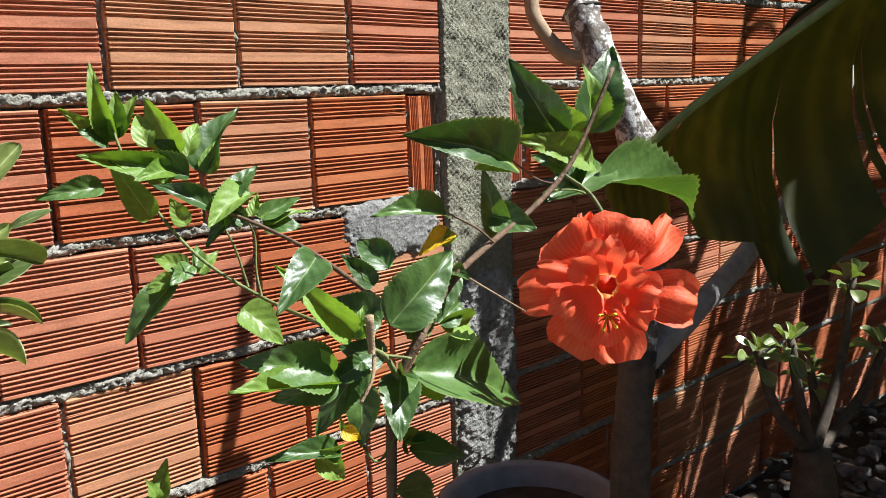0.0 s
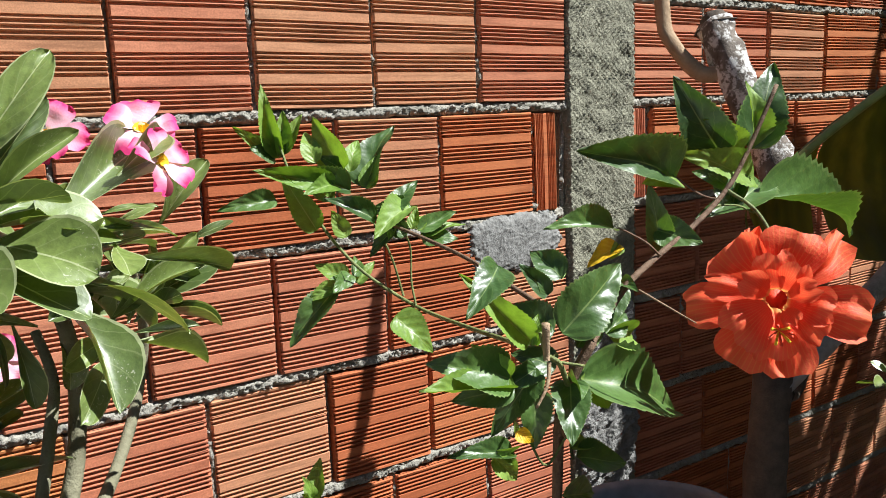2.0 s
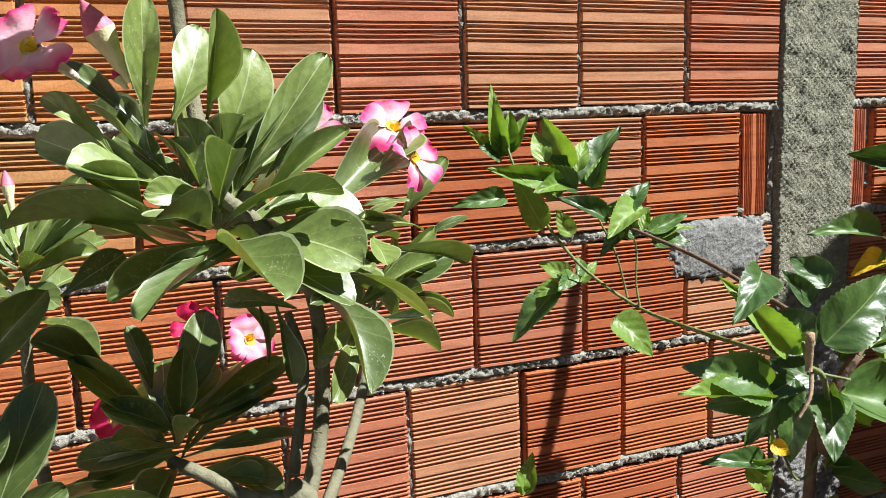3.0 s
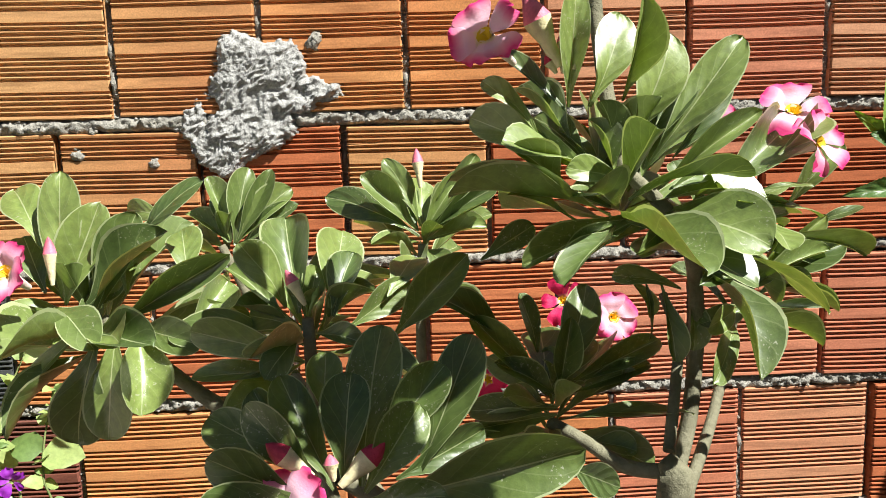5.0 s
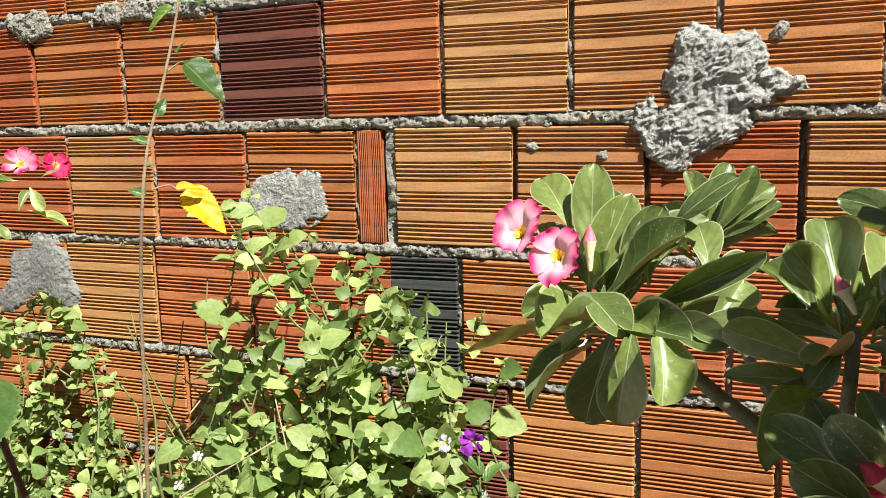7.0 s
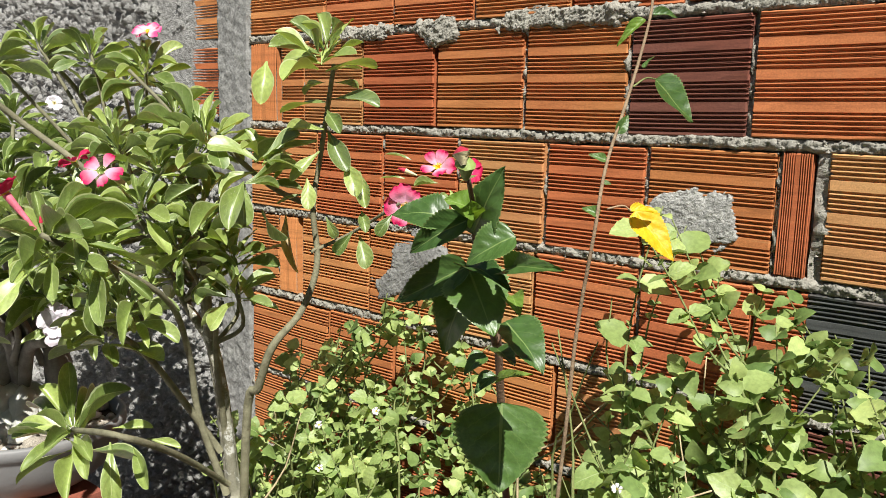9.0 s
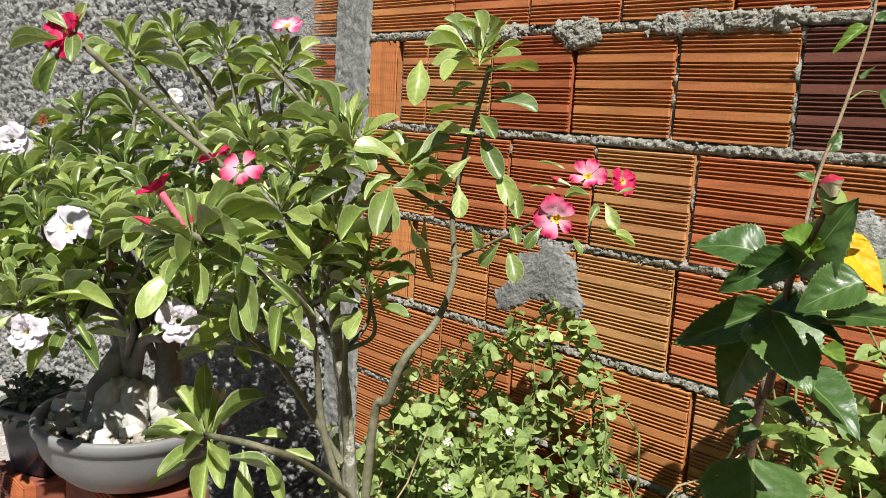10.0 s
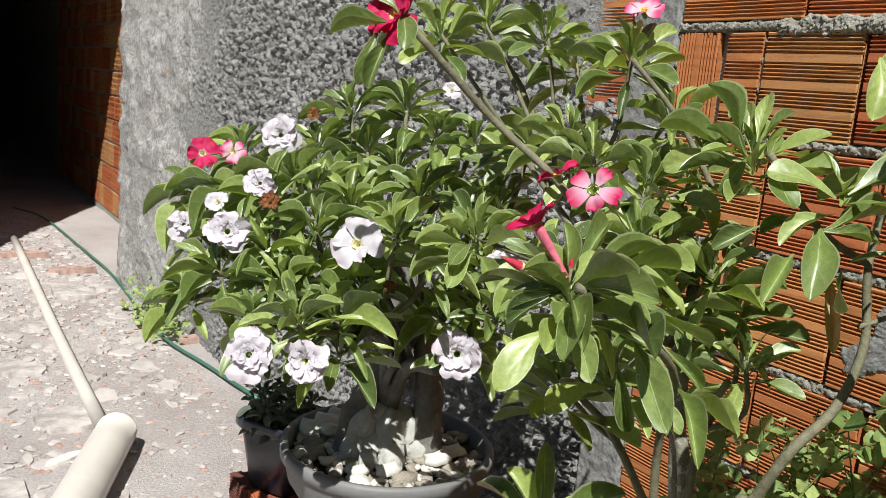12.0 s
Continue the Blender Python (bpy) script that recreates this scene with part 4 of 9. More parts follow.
    hibiscus_leaf(plant, (0.374, -0.650, 1.221), (0.410, -0.655, 1.234), 0.38, dark, turned)
    hibiscus_leaf(plant, (0.377, -0.650, 1.216), (0.422, -0.653, 1.224), 0.31, young, turned)
    hibiscus_leaf(plant, (0.351, -0.650, 1.225), (0.327, -0.648, 1.208), 0.48, dark, turned)
    hibiscus_leaf(plant, (0.360, -0.650, 1.217), (0.355, -0.635, 1.239), 0.53, dark, turned)
    hibiscus_leaf(plant, (0.344, -0.575, 1.172), (0.323, -0.557, 1.190), 0.57, young, turned)
    hibiscus_leaf(plant, (0.334, -0.575, 1.167), (0.286, -0.569, 1.122), 0.34, dark, turned)
    hibiscus_leaf(plant, (0.351, -0.575, 1.174), (0.362, -0.560, 1.192), 0.46, dark, turned)
    hibiscus_leaf(plant, (0.391, -0.575, 1.131), (0.416, -0.605, 1.102), 0.66, young, turned)
    hibiscus_leaf(plant, (0.348, -0.575, 1.177), (0.320, -0.594, 1.168), 0.42, dark, turned)
    hibiscus_leaf(plant, (0.354, -0.575, 1.168), (0.373, -0.575, 1.188), 0.44, young, turned)
    hibiscus_leaf(plant, (0.287, -0.870, 1.232), (0.251, -0.894, 1.216), 0.41, dark, turned)
    hibiscus_leaf(plant, (0.308, -0.870, 1.185), (0.267, -0.870, 1.227), 0.27, young, turned)
    hibiscus_leaf(plant, (0.333, -0.870, 1.185), (0.379, -0.877, 1.224), 0.51, dark, turned)
    hibiscus_leaf(plant, (0.334, -0.870, 1.218), (0.329, -0.847, 1.234), 0.62, dark, turned)
    hibiscus_leaf(plant, (0.323, -0.870, 1.210), (0.306, -0.864, 1.230), 0.44, dark, turned)
    hibiscus_leaf(plant, (0.346, -0.870, 1.155), (0.444, -0.869, 1.110), 0.40, dark, turned)
    hibiscus_leaf(plant, (0.296, -0.870, 1.160), (0.229, -0.873, 1.172), 0.23, young, turned)
    hibiscus_leaf(plant, (0.292, -0.870, 1.166), (0.244, -0.863, 1.184), 0.51, dark, turned)
    hibiscus_leaf(plant, (0.313, -0.870, 1.168), (0.279, -0.869, 1.136), 0.43, dark, turned)
    hibiscus_leaf(plant, (0.311, -0.870, 1.156), (0.302, -0.881, 1.124), 0.53, dark, turned)
    hibiscus_leaf(plant, (0.339, -0.870, 1.155), (0.316, -0.896, 1.129), 0.52, dark, turned)
    hibiscus_leaf(plant, (0.327, -0.870, 1.187), (0.301, -0.845, 1.202), 0.65, dark, turned)
    hibiscus_leaf(plant, (0.369, -0.870, 1.178), (0.419, -0.850, 1.165), 0.32, young, turned)
    hibiscus_leaf(plant, (0.381, -0.870, 1.209), (0.358, -0.880, 1.183), 0.46, dark, turned)
    hibiscus_leaf(plant, (0.294, -0.870, 1.121), (0.253, -0.871, 1.134), 0.29, dark, turned)
    hibiscus_leaf(plant, (0.279, -0.870, 1.123), (0.296, -0.875, 1.104), 0.52, young, turned)
    hibiscus_leaf(plant, (0.343, -0.870, 1.105), (0.383, -0.873, 1.090), 0.51, dark, turned)
    hibiscus_leaf(plant, (0.338, -0.870, 1.111), (0.367, -0.858, 1.100), 0.34, young, turned)
    hibiscus_leaf(plant, (0.331, -0.870, 1.083), (0.384, -0.840, 1.057), 0.33, dark, turned)
    hibiscus_leaf(plant, (0.296, -0.870, 1.133), (0.305, -0.877, 1.127), 0.66, YELLOW_LEAF, turned)
    hibiscus_leaf(plant, (0.310, -0.870, 1.182), (0.315, -0.868, 1.200), 0.46, young, turned)
    hibiscus_leaf(plant, (0.312, -0.870, 1.182), (0.316, -0.874, 1.197), 0.38, young, turned)
    hibiscus_leaf(plant, (0.345, -0.870, 1.174), (0.377, -0.859, 1.193), 0.41, dark, turned)
    hibiscus_leaf(plant, (0.328, -0.870, 1.165), (0.311, -0.849, 1.174), 0.66, dark, turned)
    hibiscus_leaf(plant, (0.444, -0.860, 1.268), (0.355, -0.863, 1.292), 0.31, dark, turned)
    hibiscus_leaf(plant, (0.491, -0.860, 1.281), (0.453, -0.852, 1.332), 0.49, dark, turned)
    hibiscus_leaf(plant, (0.525, -0.860, 1.283), (0.547, -0.865, 1.346), 0.47, dark, turned)
    hibiscus_leaf(plant, (0.510, -0.860, 1.280), (0.472, -0.861, 1.306), 0.32, young, turned)
    hibiscus_leaf(plant, (0.527, -0.860, 1.260), (0.448, -0.865, 1.286), 0.25, young, turned)
    hibiscus_leaf(plant, (0.531, -0.860, 1.245), (0.680, -0.858, 1.213), 0.23, dark, turned)
    hibiscus_leaf(plant, (0.503, -0.860, 1.242), (0.576, -0.837, 1.257), 0.31, dark, turned)
    hibiscus_leaf(plant, (0.431, -0.860, 1.221), (0.418, -0.862, 1.266), 0.35, dark, turned)
    hibiscus_leaf(plant, (0.386, -0.860, 1.241), (0.336, -0.856, 1.249), 0.35, dark, turned)
    hibiscus_leaf(plant, (0.425, -0.860, 1.236), (0.438, -0.888, 1.228), 0.66, dark, turned)
    hibiscus_leaf(plant, (0.392, -0.860, 1.230), (0.366, -0.859, 1.223), 0.48, YELLOW_LEAF, turned)
    hibiscus_leaf(plant, (0.497, -0.860, 1.259), (0.480, -0.848, 1.272), 0.66, dark, turned)
    hibiscus_leaf(plant, (0.503, -0.860, 1.247), (0.463, -0.870, 1.244), 0.35, dark, turned)
    hibiscus_leaf(plant, (0.314, -0.540, 0.958), (0.330, -0.524, 0.991), 0.52, young, turned)
    hibiscus_leaf(plant, (0.312, -0.540, 0.960), (0.303, -0.544, 0.986), 0.42, young, turned)
    rnd = random.Random(61)
    for o in [o for o in plant.children if o.name.startswith("leaf")]:
        if rnd.random() < 0.55:
            base, along = o.matrix_basis.translation + plant.location, o.matrix_basis.col[1].to_3d()
            way = (along.normalized() + Vector((rnd.uniform(-1, 1), rnd.uniform(-1, 1), rnd.uniform(-0.5, 0.9))) * 0.75).normalized()
            hibiscus_leaf(plant, base, base + way * along.length * rnd.uniform(0.40, 0.72), rnd.uniform(0.45, 0.62), young if rnd.random() < 0.55 else dark, turned)
    return plant, Vector((0.448, -0.934, 1.198)), Vector((-0.752, -0.616, 0.235))


# ---- desert rose in front of the wall ----
def blade(plant, base, tip, wide, material):
    """A leaf that holds its face to the open side of the garden."""
    r = LEAF_RANDOM
    return leaf(plant, "rose", material, base, tip, min(0.54, wide * 1.04), (r.uniform(-0.10, 0.70), -0.85, r.uniform(0.35, 0.95)))


def broad_blade(plant, base, tip, wide):
    """A full leaf of the foremost whorl, its face square to the open side."""
    r = LEAF_RANDOM
    return leaf(plant, "rose", ROSE_LEAF_SHADED, base, tip, wide, (r.uniform(-0.15, 0.15), -1.0, r.uniform(0.25, 0.45)))


def tall_desert_rose():
    plant = empty("desert_rose", (0.100, -0.500, 0.030), "tall desert rose with leathery leaf whorls and pink flowers", "shrub")
    blade(plant, (-0.010, -0.684, 1.321), (-0.007, -0.697, 1.396), 0.25, ROSE_LEAF)
    blade(plant, (0.003, -0.684, 1.321), (0.031, -0.679, 1.380), 0.38, ROSE_LEAF)
    blade(plant, (0.025, -0.684, 1.324), (0.032, -0.708, 1.387), 0.27, ROSE_LEAF)
    blade(plant, (0.028, -0.684, 1.298), (0.058, -0.697, 1.362), 0.42, ROSE_LEAF)
    blade(plant, (0.031, -0.684, 1.284), (0.072, -0.667, 1.338), 0.37, ROSE_LEAF)
    blade(plant, (0.043, -0.684, 1.283), (0.098, -0.701, 1.362), 0.27, ROSE_LEAF)
    blade(plant, (0.058, -0.684, 1.286), (0.098, -0.683, 1.336), 0.26, ROSE_LEAF)
    blade(plant, (0.051, -0.684, 1.268), (0.106, -0.706, 1.317), 0.19, ROSE_LEAF)
    blade(plant, (0.009, -0.684, 1.279), (0.024, -0.627, 1.325), 0.41, ROSE_LEAF)
    blade(plant, (-0.012, -0.684, 1.319), (-0.057, -0.666, 1.359), 0.27, ROSE_LEAF)
    blade(plant, (-0.005, -0.684, 1.295), (-0.043, -0.665, 1.333), 0.33, ROSE_LEAF)
    blade(plant, (0.004, -0.684, 1.283), (-0.028, -0.659, 1.320), 0.44, ROSE_LEAF)
    blade(plant, (0.011, -0.684, 1.272), (-0.072, -0.662, 1.315), 0.21, ROSE_LEAF)
    blade(plant, (-0.012, -0.684, 1.268), (-0.050, -0.702, 1.298), 0.38, ROSE_LEAF)
    blade(plant, (-0.005, -0.684, 1.247), (-0.051, -0.687, 1.265), 0.34, ROSE_LEAF)
    blade(plant, (0.021, -0.684, 1.267), (-0.009, -0.684, 1.265), 0.44, ROSE_LEAF)
    blade(plant, (-0.030, -0.684, 1.305), (-0.065, -0.680, 1.339), 0.22, ROSE_LEAF)
    blade(plant, (0.017, -0.684, 1.263), (0.046, -0.660, 1.278), 0.38, ROSE_LEAF)
    blade(plant, (0.056, -0.684, 1.266), (0.096, -0.659, 1.279), 0.27, ROSE_LEAF)
    blade(plant, (0.015, -0.684, 1.274), (-0.013, -0.666, 1.303), 0.37, ROSE_LEAF)
    blade(plant, (0.021, -0.684, 1.273), (0.003, -0.681, 1.313), 0.33, ROSE_LEAF)
    blade(plant, (0.036, -0.684, 1.272), (0.057, -0.667, 1.319), 0.31, ROSE_LEAF)
    blade(plant, (0.028, -0.684, 1.269), (-0.016, -0.706, 1.283), 0.29, ROSE_LEAF)
    blade(plant, (0.091, -0.664, 1.257), (0.166, -0.604, 1.299), 0.36, ROSE_LEAF)
    blade(plant, (0.137, -0.664, 1.285), (0.174, -0.641, 1.312), 0.36, ROSE_LEAF)
    blade(plant, (0.055, -0.664, 1.250), (0.109, -0.722, 1.230), 0.53, ROSE_LEAF)
    blade(plant, (0.074, -0.664, 1.252), (0.137, -0.658, 1.243), 0.28, ROSE_LEAF)
    blade(plant, (0.121, -0.664, 1.252), (0.179, -0.653, 1.245), 0.20, ROSE_LEAF)
    blade(plant, (0.133, -0.664, 1.231), (0.214, -0.640, 1.209), 0.10, ROSE_LEAF)
    blade(plant, (0.125, -0.664, 1.261), (0.158, -0.674, 1.267), 0.25, ROSE_LEAF)
    blade(plant, (-0.067, -0.664, 1.220), (-0.029, -0.659, 1.244), 0.39, ROSE_LEAF)
    blade(plant, (0.043, -0.664, 1.246), (-0.012, -0.679, 1.220), 0.28, ROSE_LEAF)
    blade(plant, (0.038, -0.664, 1.248), (-0.041, -0.681, 1.218), 0.19, ROSE_LEAF)
    blade(plant, (0.057, -0.664, 1.239), (0.033, -0.694, 1.227), 0.40, ROSE_LEAF)
    blade(plant, (0.131, -0.664, 1.241), (0.132, -0.700, 1.226), 0.49, ROSE_LEAF)
    blade(plant, (0.061, -0.664, 1.243), (0.014, -0.663, 1.225), 0.31, ROSE_LEAF)
    blade(plant, (0.080, -0.664, 1.258), (0.116, -0.641, 1.275), 0.36, ROSE_LEAF)
    blade(plant, (0.108, -0.664, 1.249), (0.096, -0.641, 1.263), 0.49, ROSE_LEAF)
    blade(plant, (0.128, -0.620, 1.169), (0.094, -0.654, 1.163), 0.37, ROSE_LEAF)
    blade(plant, (0.140, -0.620, 1.169), (0.196, -0.619, 1.166), 0.15, ROSE_LEAF)
    blade(plant, (0.135, -0.620, 1.183), (0.196, -0.624, 1.217), 0.18, ROSE_LEAF)
    blade(plant, (0.086, -0.620, 1.185), (0.035, -0.614, 1.196), 0.23, ROSE_LEAF)
    blade(plant, (0.123, -0.620, 1.202), (0.088, -0.653, 1.194), 0.37, ROSE_LEAF)
    blade(plant, (0.058, -0.620, 1.193), (0.065, -0.627, 1.149), 0.21, ROSE_LEAF)
    blade(plant, (0.071, -0.620, 1.189), (0.077, -0.644, 1.136), 0.21, ROSE_LEAF)
    blade(plant, (0.044, -0.620, 1.198), (0.065, -0.611, 1.162), 0.21, ROSE_LEAF)
    blade(plant, (0.131, -0.620, 1.180), (0.159, -0.622, 1.201), 0.35, ROSE_LEAF)
    blade(plant, (0.126, -0.620, 1.197), (0.150, -0.601, 1.211), 0.38, ROSE_LEAF)
    blade(plant, (-0.108, -0.469, 1.210), (-0.189, -0.465, 1.257), 0.25, ROSE_LEAF)
    blade(plant, (-0.111, -0.469, 1.218), (-0.157, -0.477, 1.270), 0.34, ROSE_LEAF)
    blade(plant, (-0.107, -0.469, 1.220), (-0.132, -0.474, 1.284), 0.24, ROSE_LEAF)
    blade(plant, (-0.103, -0.469, 1.220), (-0.053, -0.458, 1.283), 0.27, ROSE_LEAF)
    blade(plant, (-0.101, -0.469, 1.215), (-0.038, -0.488, 1.258), 0.28, ROSE_LEAF)
    blade(plant, (-0.101, -0.469, 1.207), (-0.045, -0.466, 1.217), 0.38, ROSE_LEAF)
    blade(plant, (-0.109, -0.469, 1.215), (-0.134, -0.433, 1.247), 0.48, ROSE_LEAF)
    blade(plant, (-0.104, -0.469, 1.220), (-0.104, -0.433, 1.260), 0.49, ROSE_LEAF)
    blade(plant, (-0.102, -0.469, 1.218), (-0.079, -0.443, 1.256), 0.46, ROSE_LEAF)
    blade(plant, (-0.108, -0.469, 1.205), (-0.156, -0.447, 1.206), 0.43, ROSE_LEAF)
    blade(plant, (-0.101, -0.469, 1.212), (-0.041, -0.479, 1.246), 0.27, ROSE_LEAF)
    blade(plant, (-0.104, -0.469, 1.199), (-0.080, -0.500, 1.188), 0.50, ROSE_LEAF)
    blade(plant, (-0.106, -0.469, 1.210), (-0.066, -0.472, 1.271), 0.24, ROSE_LEAF)
    blade(plant, (-0.196, -0.640, 1.182), (-0.209, -0.593, 1.245), 0.44, ROSE_LEAF)
    blade(plant, (-0.173, -0.640, 1.185), (-0.165, -0.584, 1.242), 0.45, ROSE_LEAF)
    blade(plant, (-0.172, -0.640, 1.179), (-0.158, -0.615, 1.224), 0.45, ROSE_LEAF)
    blade(plant, (-0.208, -0.640, 1.183), (-0.250, -0.614, 1.212), 0.41, ROSE_LEAF)
    blade(plant, (-0.205, -0.640, 1.187), (-0.233, -0.654, 1.236), 0.41, ROSE_LEAF)
    blade(plant, (-0.194, -0.640, 1.170), (-0.237, -0.608, 1.174), 0.39, ROSE_LEAF)
    blade(plant, (-0.180, -0.640, 1.169), (-0.169, -0.600, 1.176), 0.45, ROSE_LEAF)
    blade(plant, (-0.160, -0.640, 1.171), (-0.116, -0.633, 1.201), 0.43, ROSE_LEAF)
    blade(plant, (-0.128, -0.640, 1.164), (-0.079, -0.659, 1.222), 0.35, ROSE_LEAF)
    blade(plant, (-0.132, -0.640, 1.192), (-0.110, -0.595, 1.219), 0.45, ROSE_LEAF)
    blade(plant, (-0.194, -0.640, 1.146), (-0.273, -0.644, 1.173), 0.28, ROSE_LEAF)
    blade(plant, (-0.198, -0.640, 1.139), (-0.271, -0.657, 1.142), 0.25, ROSE_LEAF)
    blade(plant, (-0.184, -0.640, 1.167), (-0.151, -0.660, 1.167), 0.42, ROSE_LEAF)
    blade(plant, (-0.190, -0.640, 1.180), (-0.184, -0.619, 1.213), 0.46, ROSE_LEAF)
    blade(plant, (-0.197, -0.640, 1.164), (-0.216, -0.675, 1.150), 0.49, ROSE_LEAF)
    broad_blade(plant, (-0.162, -0.775, 1.110), (-0.193, -0.753, 1.172), 0.33)
    broad_blade(plant, (-0.156, -0.778, 1.115), (-0.151, -0.748, 1.170), 0.45)
    broad_blade(plant, (-0.144, -0.782, 1.111), (-0.112, -0.764, 1.155), 0.51)
    broad_blade(plant, (-0.169, -0.782, 1.118), (-0.210, -0.770, 1.161), 0.44)
    broad_blade(plant, (-0.180, -0.786, 1.113), (-0.228, -0.791, 1.139), 0.50)
    broad_blade(plant, (-0.187, -0.755, 1.119), (-0.241, -0.735, 1.142), 0.43)
    broad_blade(plant, (-0.170, -0.735, 1.140), (-0.169, -0.723, 1.177), 0.58)
    broad_blade(plant, (-0.148, -0.752, 1.101), (-0.136, -0.717, 1.193), 0.39)
    broad_blade(plant, (-0.138, -0.760, 1.126), (-0.096, -0.742, 1.171), 0.44)
    broad_blade(plant, (-0.115, -0.735, 1.099), (-0.077, -0.715, 1.182), 0.32)
    broad_blade(plant, (-0.128, -0.770, 1.102), (-0.023, -0.800, 1.139), 0.32)
    broad_blade(plant, (-0.142, -0.790, 1.110), (-0.099, -0.810, 1.120), 0.45)
    broad_blade(plant, (-0.170, -0.790, 1.112), (-0.229, -0.810, 1.120), 0.40)
    broad_blade(plant, (-0.181, -0.742, 1.106), (-0.218, -0.722, 1.154), 0.36)
    broad_blade(plant, (-0.128, -0.740, 1.099), (-0.071, -0.720, 1.121), 0.38)
    broad_blade(plant, (-0.024, -0.760, 1.110), (-0.002, -0.780, 1.107), 0.67)
    blade(plant, (-0.377, -0.600, 1.193), (-0.372, -0.601, 1.286), 0.34, ROSE_LEAF)
    blade(plant, (-0.376, -0.600, 1.186), (-0.346, -0.615, 1.261), 0.38, ROSE_LEAF)
    blade(plant, (-0.390, -0.600, 1.230), (-0.427, -0.555, 1.280), 0.38, ROSE_LEAF)
    blade(plant, (-0.390, -0.600, 1.196), (-0.419, -0.568, 1.242), 0.41, ROSE_LEAF)
    blade(plant, (-0.357, -0.600, 1.175), (-0.321, -0.594, 1.254), 0.31, ROSE_LEAF)
    blade(plant, (-0.313, -0.600, 1.238), (-0.271, -0.611, 1.279), 0.41, ROSE_LEAF)
    blade(plant, (-0.363, -0.600, 1.181), (-0.294, -0.604, 1.240), 0.29, ROSE_LEAF)
    blade(plant, (-0.340, -0.600, 1.170), (-0.247, -0.625, 1.224), 0.19, ROSE_LEAF)
    blade(plant, (-0.377, -0.600, 1.183), (-0.426, -0.619, 1.167), 0.42, ROSE_LEAF)
    blade(plant, (-0.385, -0.600, 1.186), (-0.337, -0.655, 1.178), 0.37, ROSE_LEAF)
    blade(plant, (-0.360, -0.600, 1.164), (-0.292, -0.670, 1.171), 0.36, ROSE_LEAF)
    blade(plant, (-0.368, -0.600, 1.166), (-0.436, -0.607, 1.102), 0.31, ROSE_LEAF)
    blade(plant, (-0.355, -0.600, 1.159), (-0.381, -0.607, 1.074), 0.44, ROSE_LEAF)
    blade(plant, (-0.341, -0.600, 1.163), (-0.351, -0.619, 1.083), 0.47, ROSE_LEAF)
    blade(plant, (-0.323, -0.600, 1.169), (-0.314, -0.639, 1.110), 0.53, ROSE_LEAF)
    blade(plant, (-0.326, -0.600, 1.166), (-0.274, -0.641, 1.167), 0.37, ROSE_LEAF)
    blade(plant, (-0.285, -0.600, 1.198), (-0.299, -0.552, 1.234), 0.43, ROSE_LEAF)
    blade(plant, (-0.287, -0.600, 1.160), (-0.263, -0.561, 1.193), 0.48, ROSE_LEAF)
    blade(plant, (-0.375, -0.600, 1.189), (-0.412, -0.566, 1.212), 0.38, ROSE_LEAF)
    blade(plant, (-0.371, -0.600, 1.178), (-0.342, -0.574, 1.206), 0.50, ROSE_LEAF)
    blade(plant, (-0.330, -0.600, 1.193), (-0.340, -0.573, 1.233), 0.43, ROSE_LEAF)
    blade(plant, (-0.018, -0.588, 1.131), (-0.026, -0.592, 1.179), 0.45, ROSE_LEAF)
    blade(plant, (-0.008, -0.588, 1.099), (0.032, -0.569, 1.180), 0.28, ROSE_LEAF)
    blade(plant, (-0.014, -0.588, 1.099), (-0.006, -0.518, 1.131), 0.47, ROSE_LEAF)
    blade(plant, (-0.038, -0.588, 1.142), (-0.094, -0.573, 1.175), 0.31, ROSE_LEAF)
    blade(plant, (-0.010, -0.588, 1.095), (-0.070, -0.590, 1.163), 0.23, ROSE_LEAF)
    blade(plant, (-0.001, -0.588, 1.104), (0.031, -0.562, 1.139), 0.43, ROSE_LEAF)
    blade(plant, (0.004, -0.588, 1.103), (0.085, -0.569, 1.133), 0.25, ROSE_LEAF)
    blade(plant, (0.004, -0.588, 1.095), (0.075, -0.580, 1.116), 0.24, ROSE_LEAF)
    blade(plant, (-0.003, -0.588, 1.085), (-0.074, -0.585, 1.088), 0.38, ROSE_LEAF)
    blade(plant, (-0.003, -0.588, 1.079), (-0.067, -0.584, 1.068), 0.36, ROSE_LEAF)
    blade(plant, (-0.003, -0.588, 1.074), (0.102, -0.606, 1.081), 0.19, ROSE_LEAF)
    blade(plant, (0.022, -0.588, 1.055), (0.056, -0.611, 1.054), 0.45, ROSE_LEAF)
    blade(plant, (-0.003, -0.588, 1.095), (-0.048, -0.608, 1.131), 0.34, ROSE_LEAF)
    blade(plant, (-0.001, -0.588, 1.100), (0.006, -0.604, 1.164), 0.32, ROSE_LEAF)
    blade(plant, (-0.010, -0.588, 1.086), (-0.039, -0.562, 1.093), 0.46, ROSE_LEAF)
    blade(plant, (-0.314, -0.323, 1.191), (-0.359, -0.309, 1.228), 0.42, ROSE_LEAF)
    blade(plant, (-0.312, -0.323, 1.194), (-0.333, -0.316, 1.263), 0.31, ROSE_LEAF)
    blade(plant, (-0.312, -0.323, 1.191), (-0.326, -0.299, 1.247), 0.44, ROSE_LEAF)
    blade(plant, (-0.308, -0.323, 1.190), (-0.291, -0.305, 1.270), 0.31, ROSE_LEAF)
    blade(plant, (-0.306, -0.323, 1.190), (-0.263, -0.320, 1.268), 0.26, ROSE_LEAF)
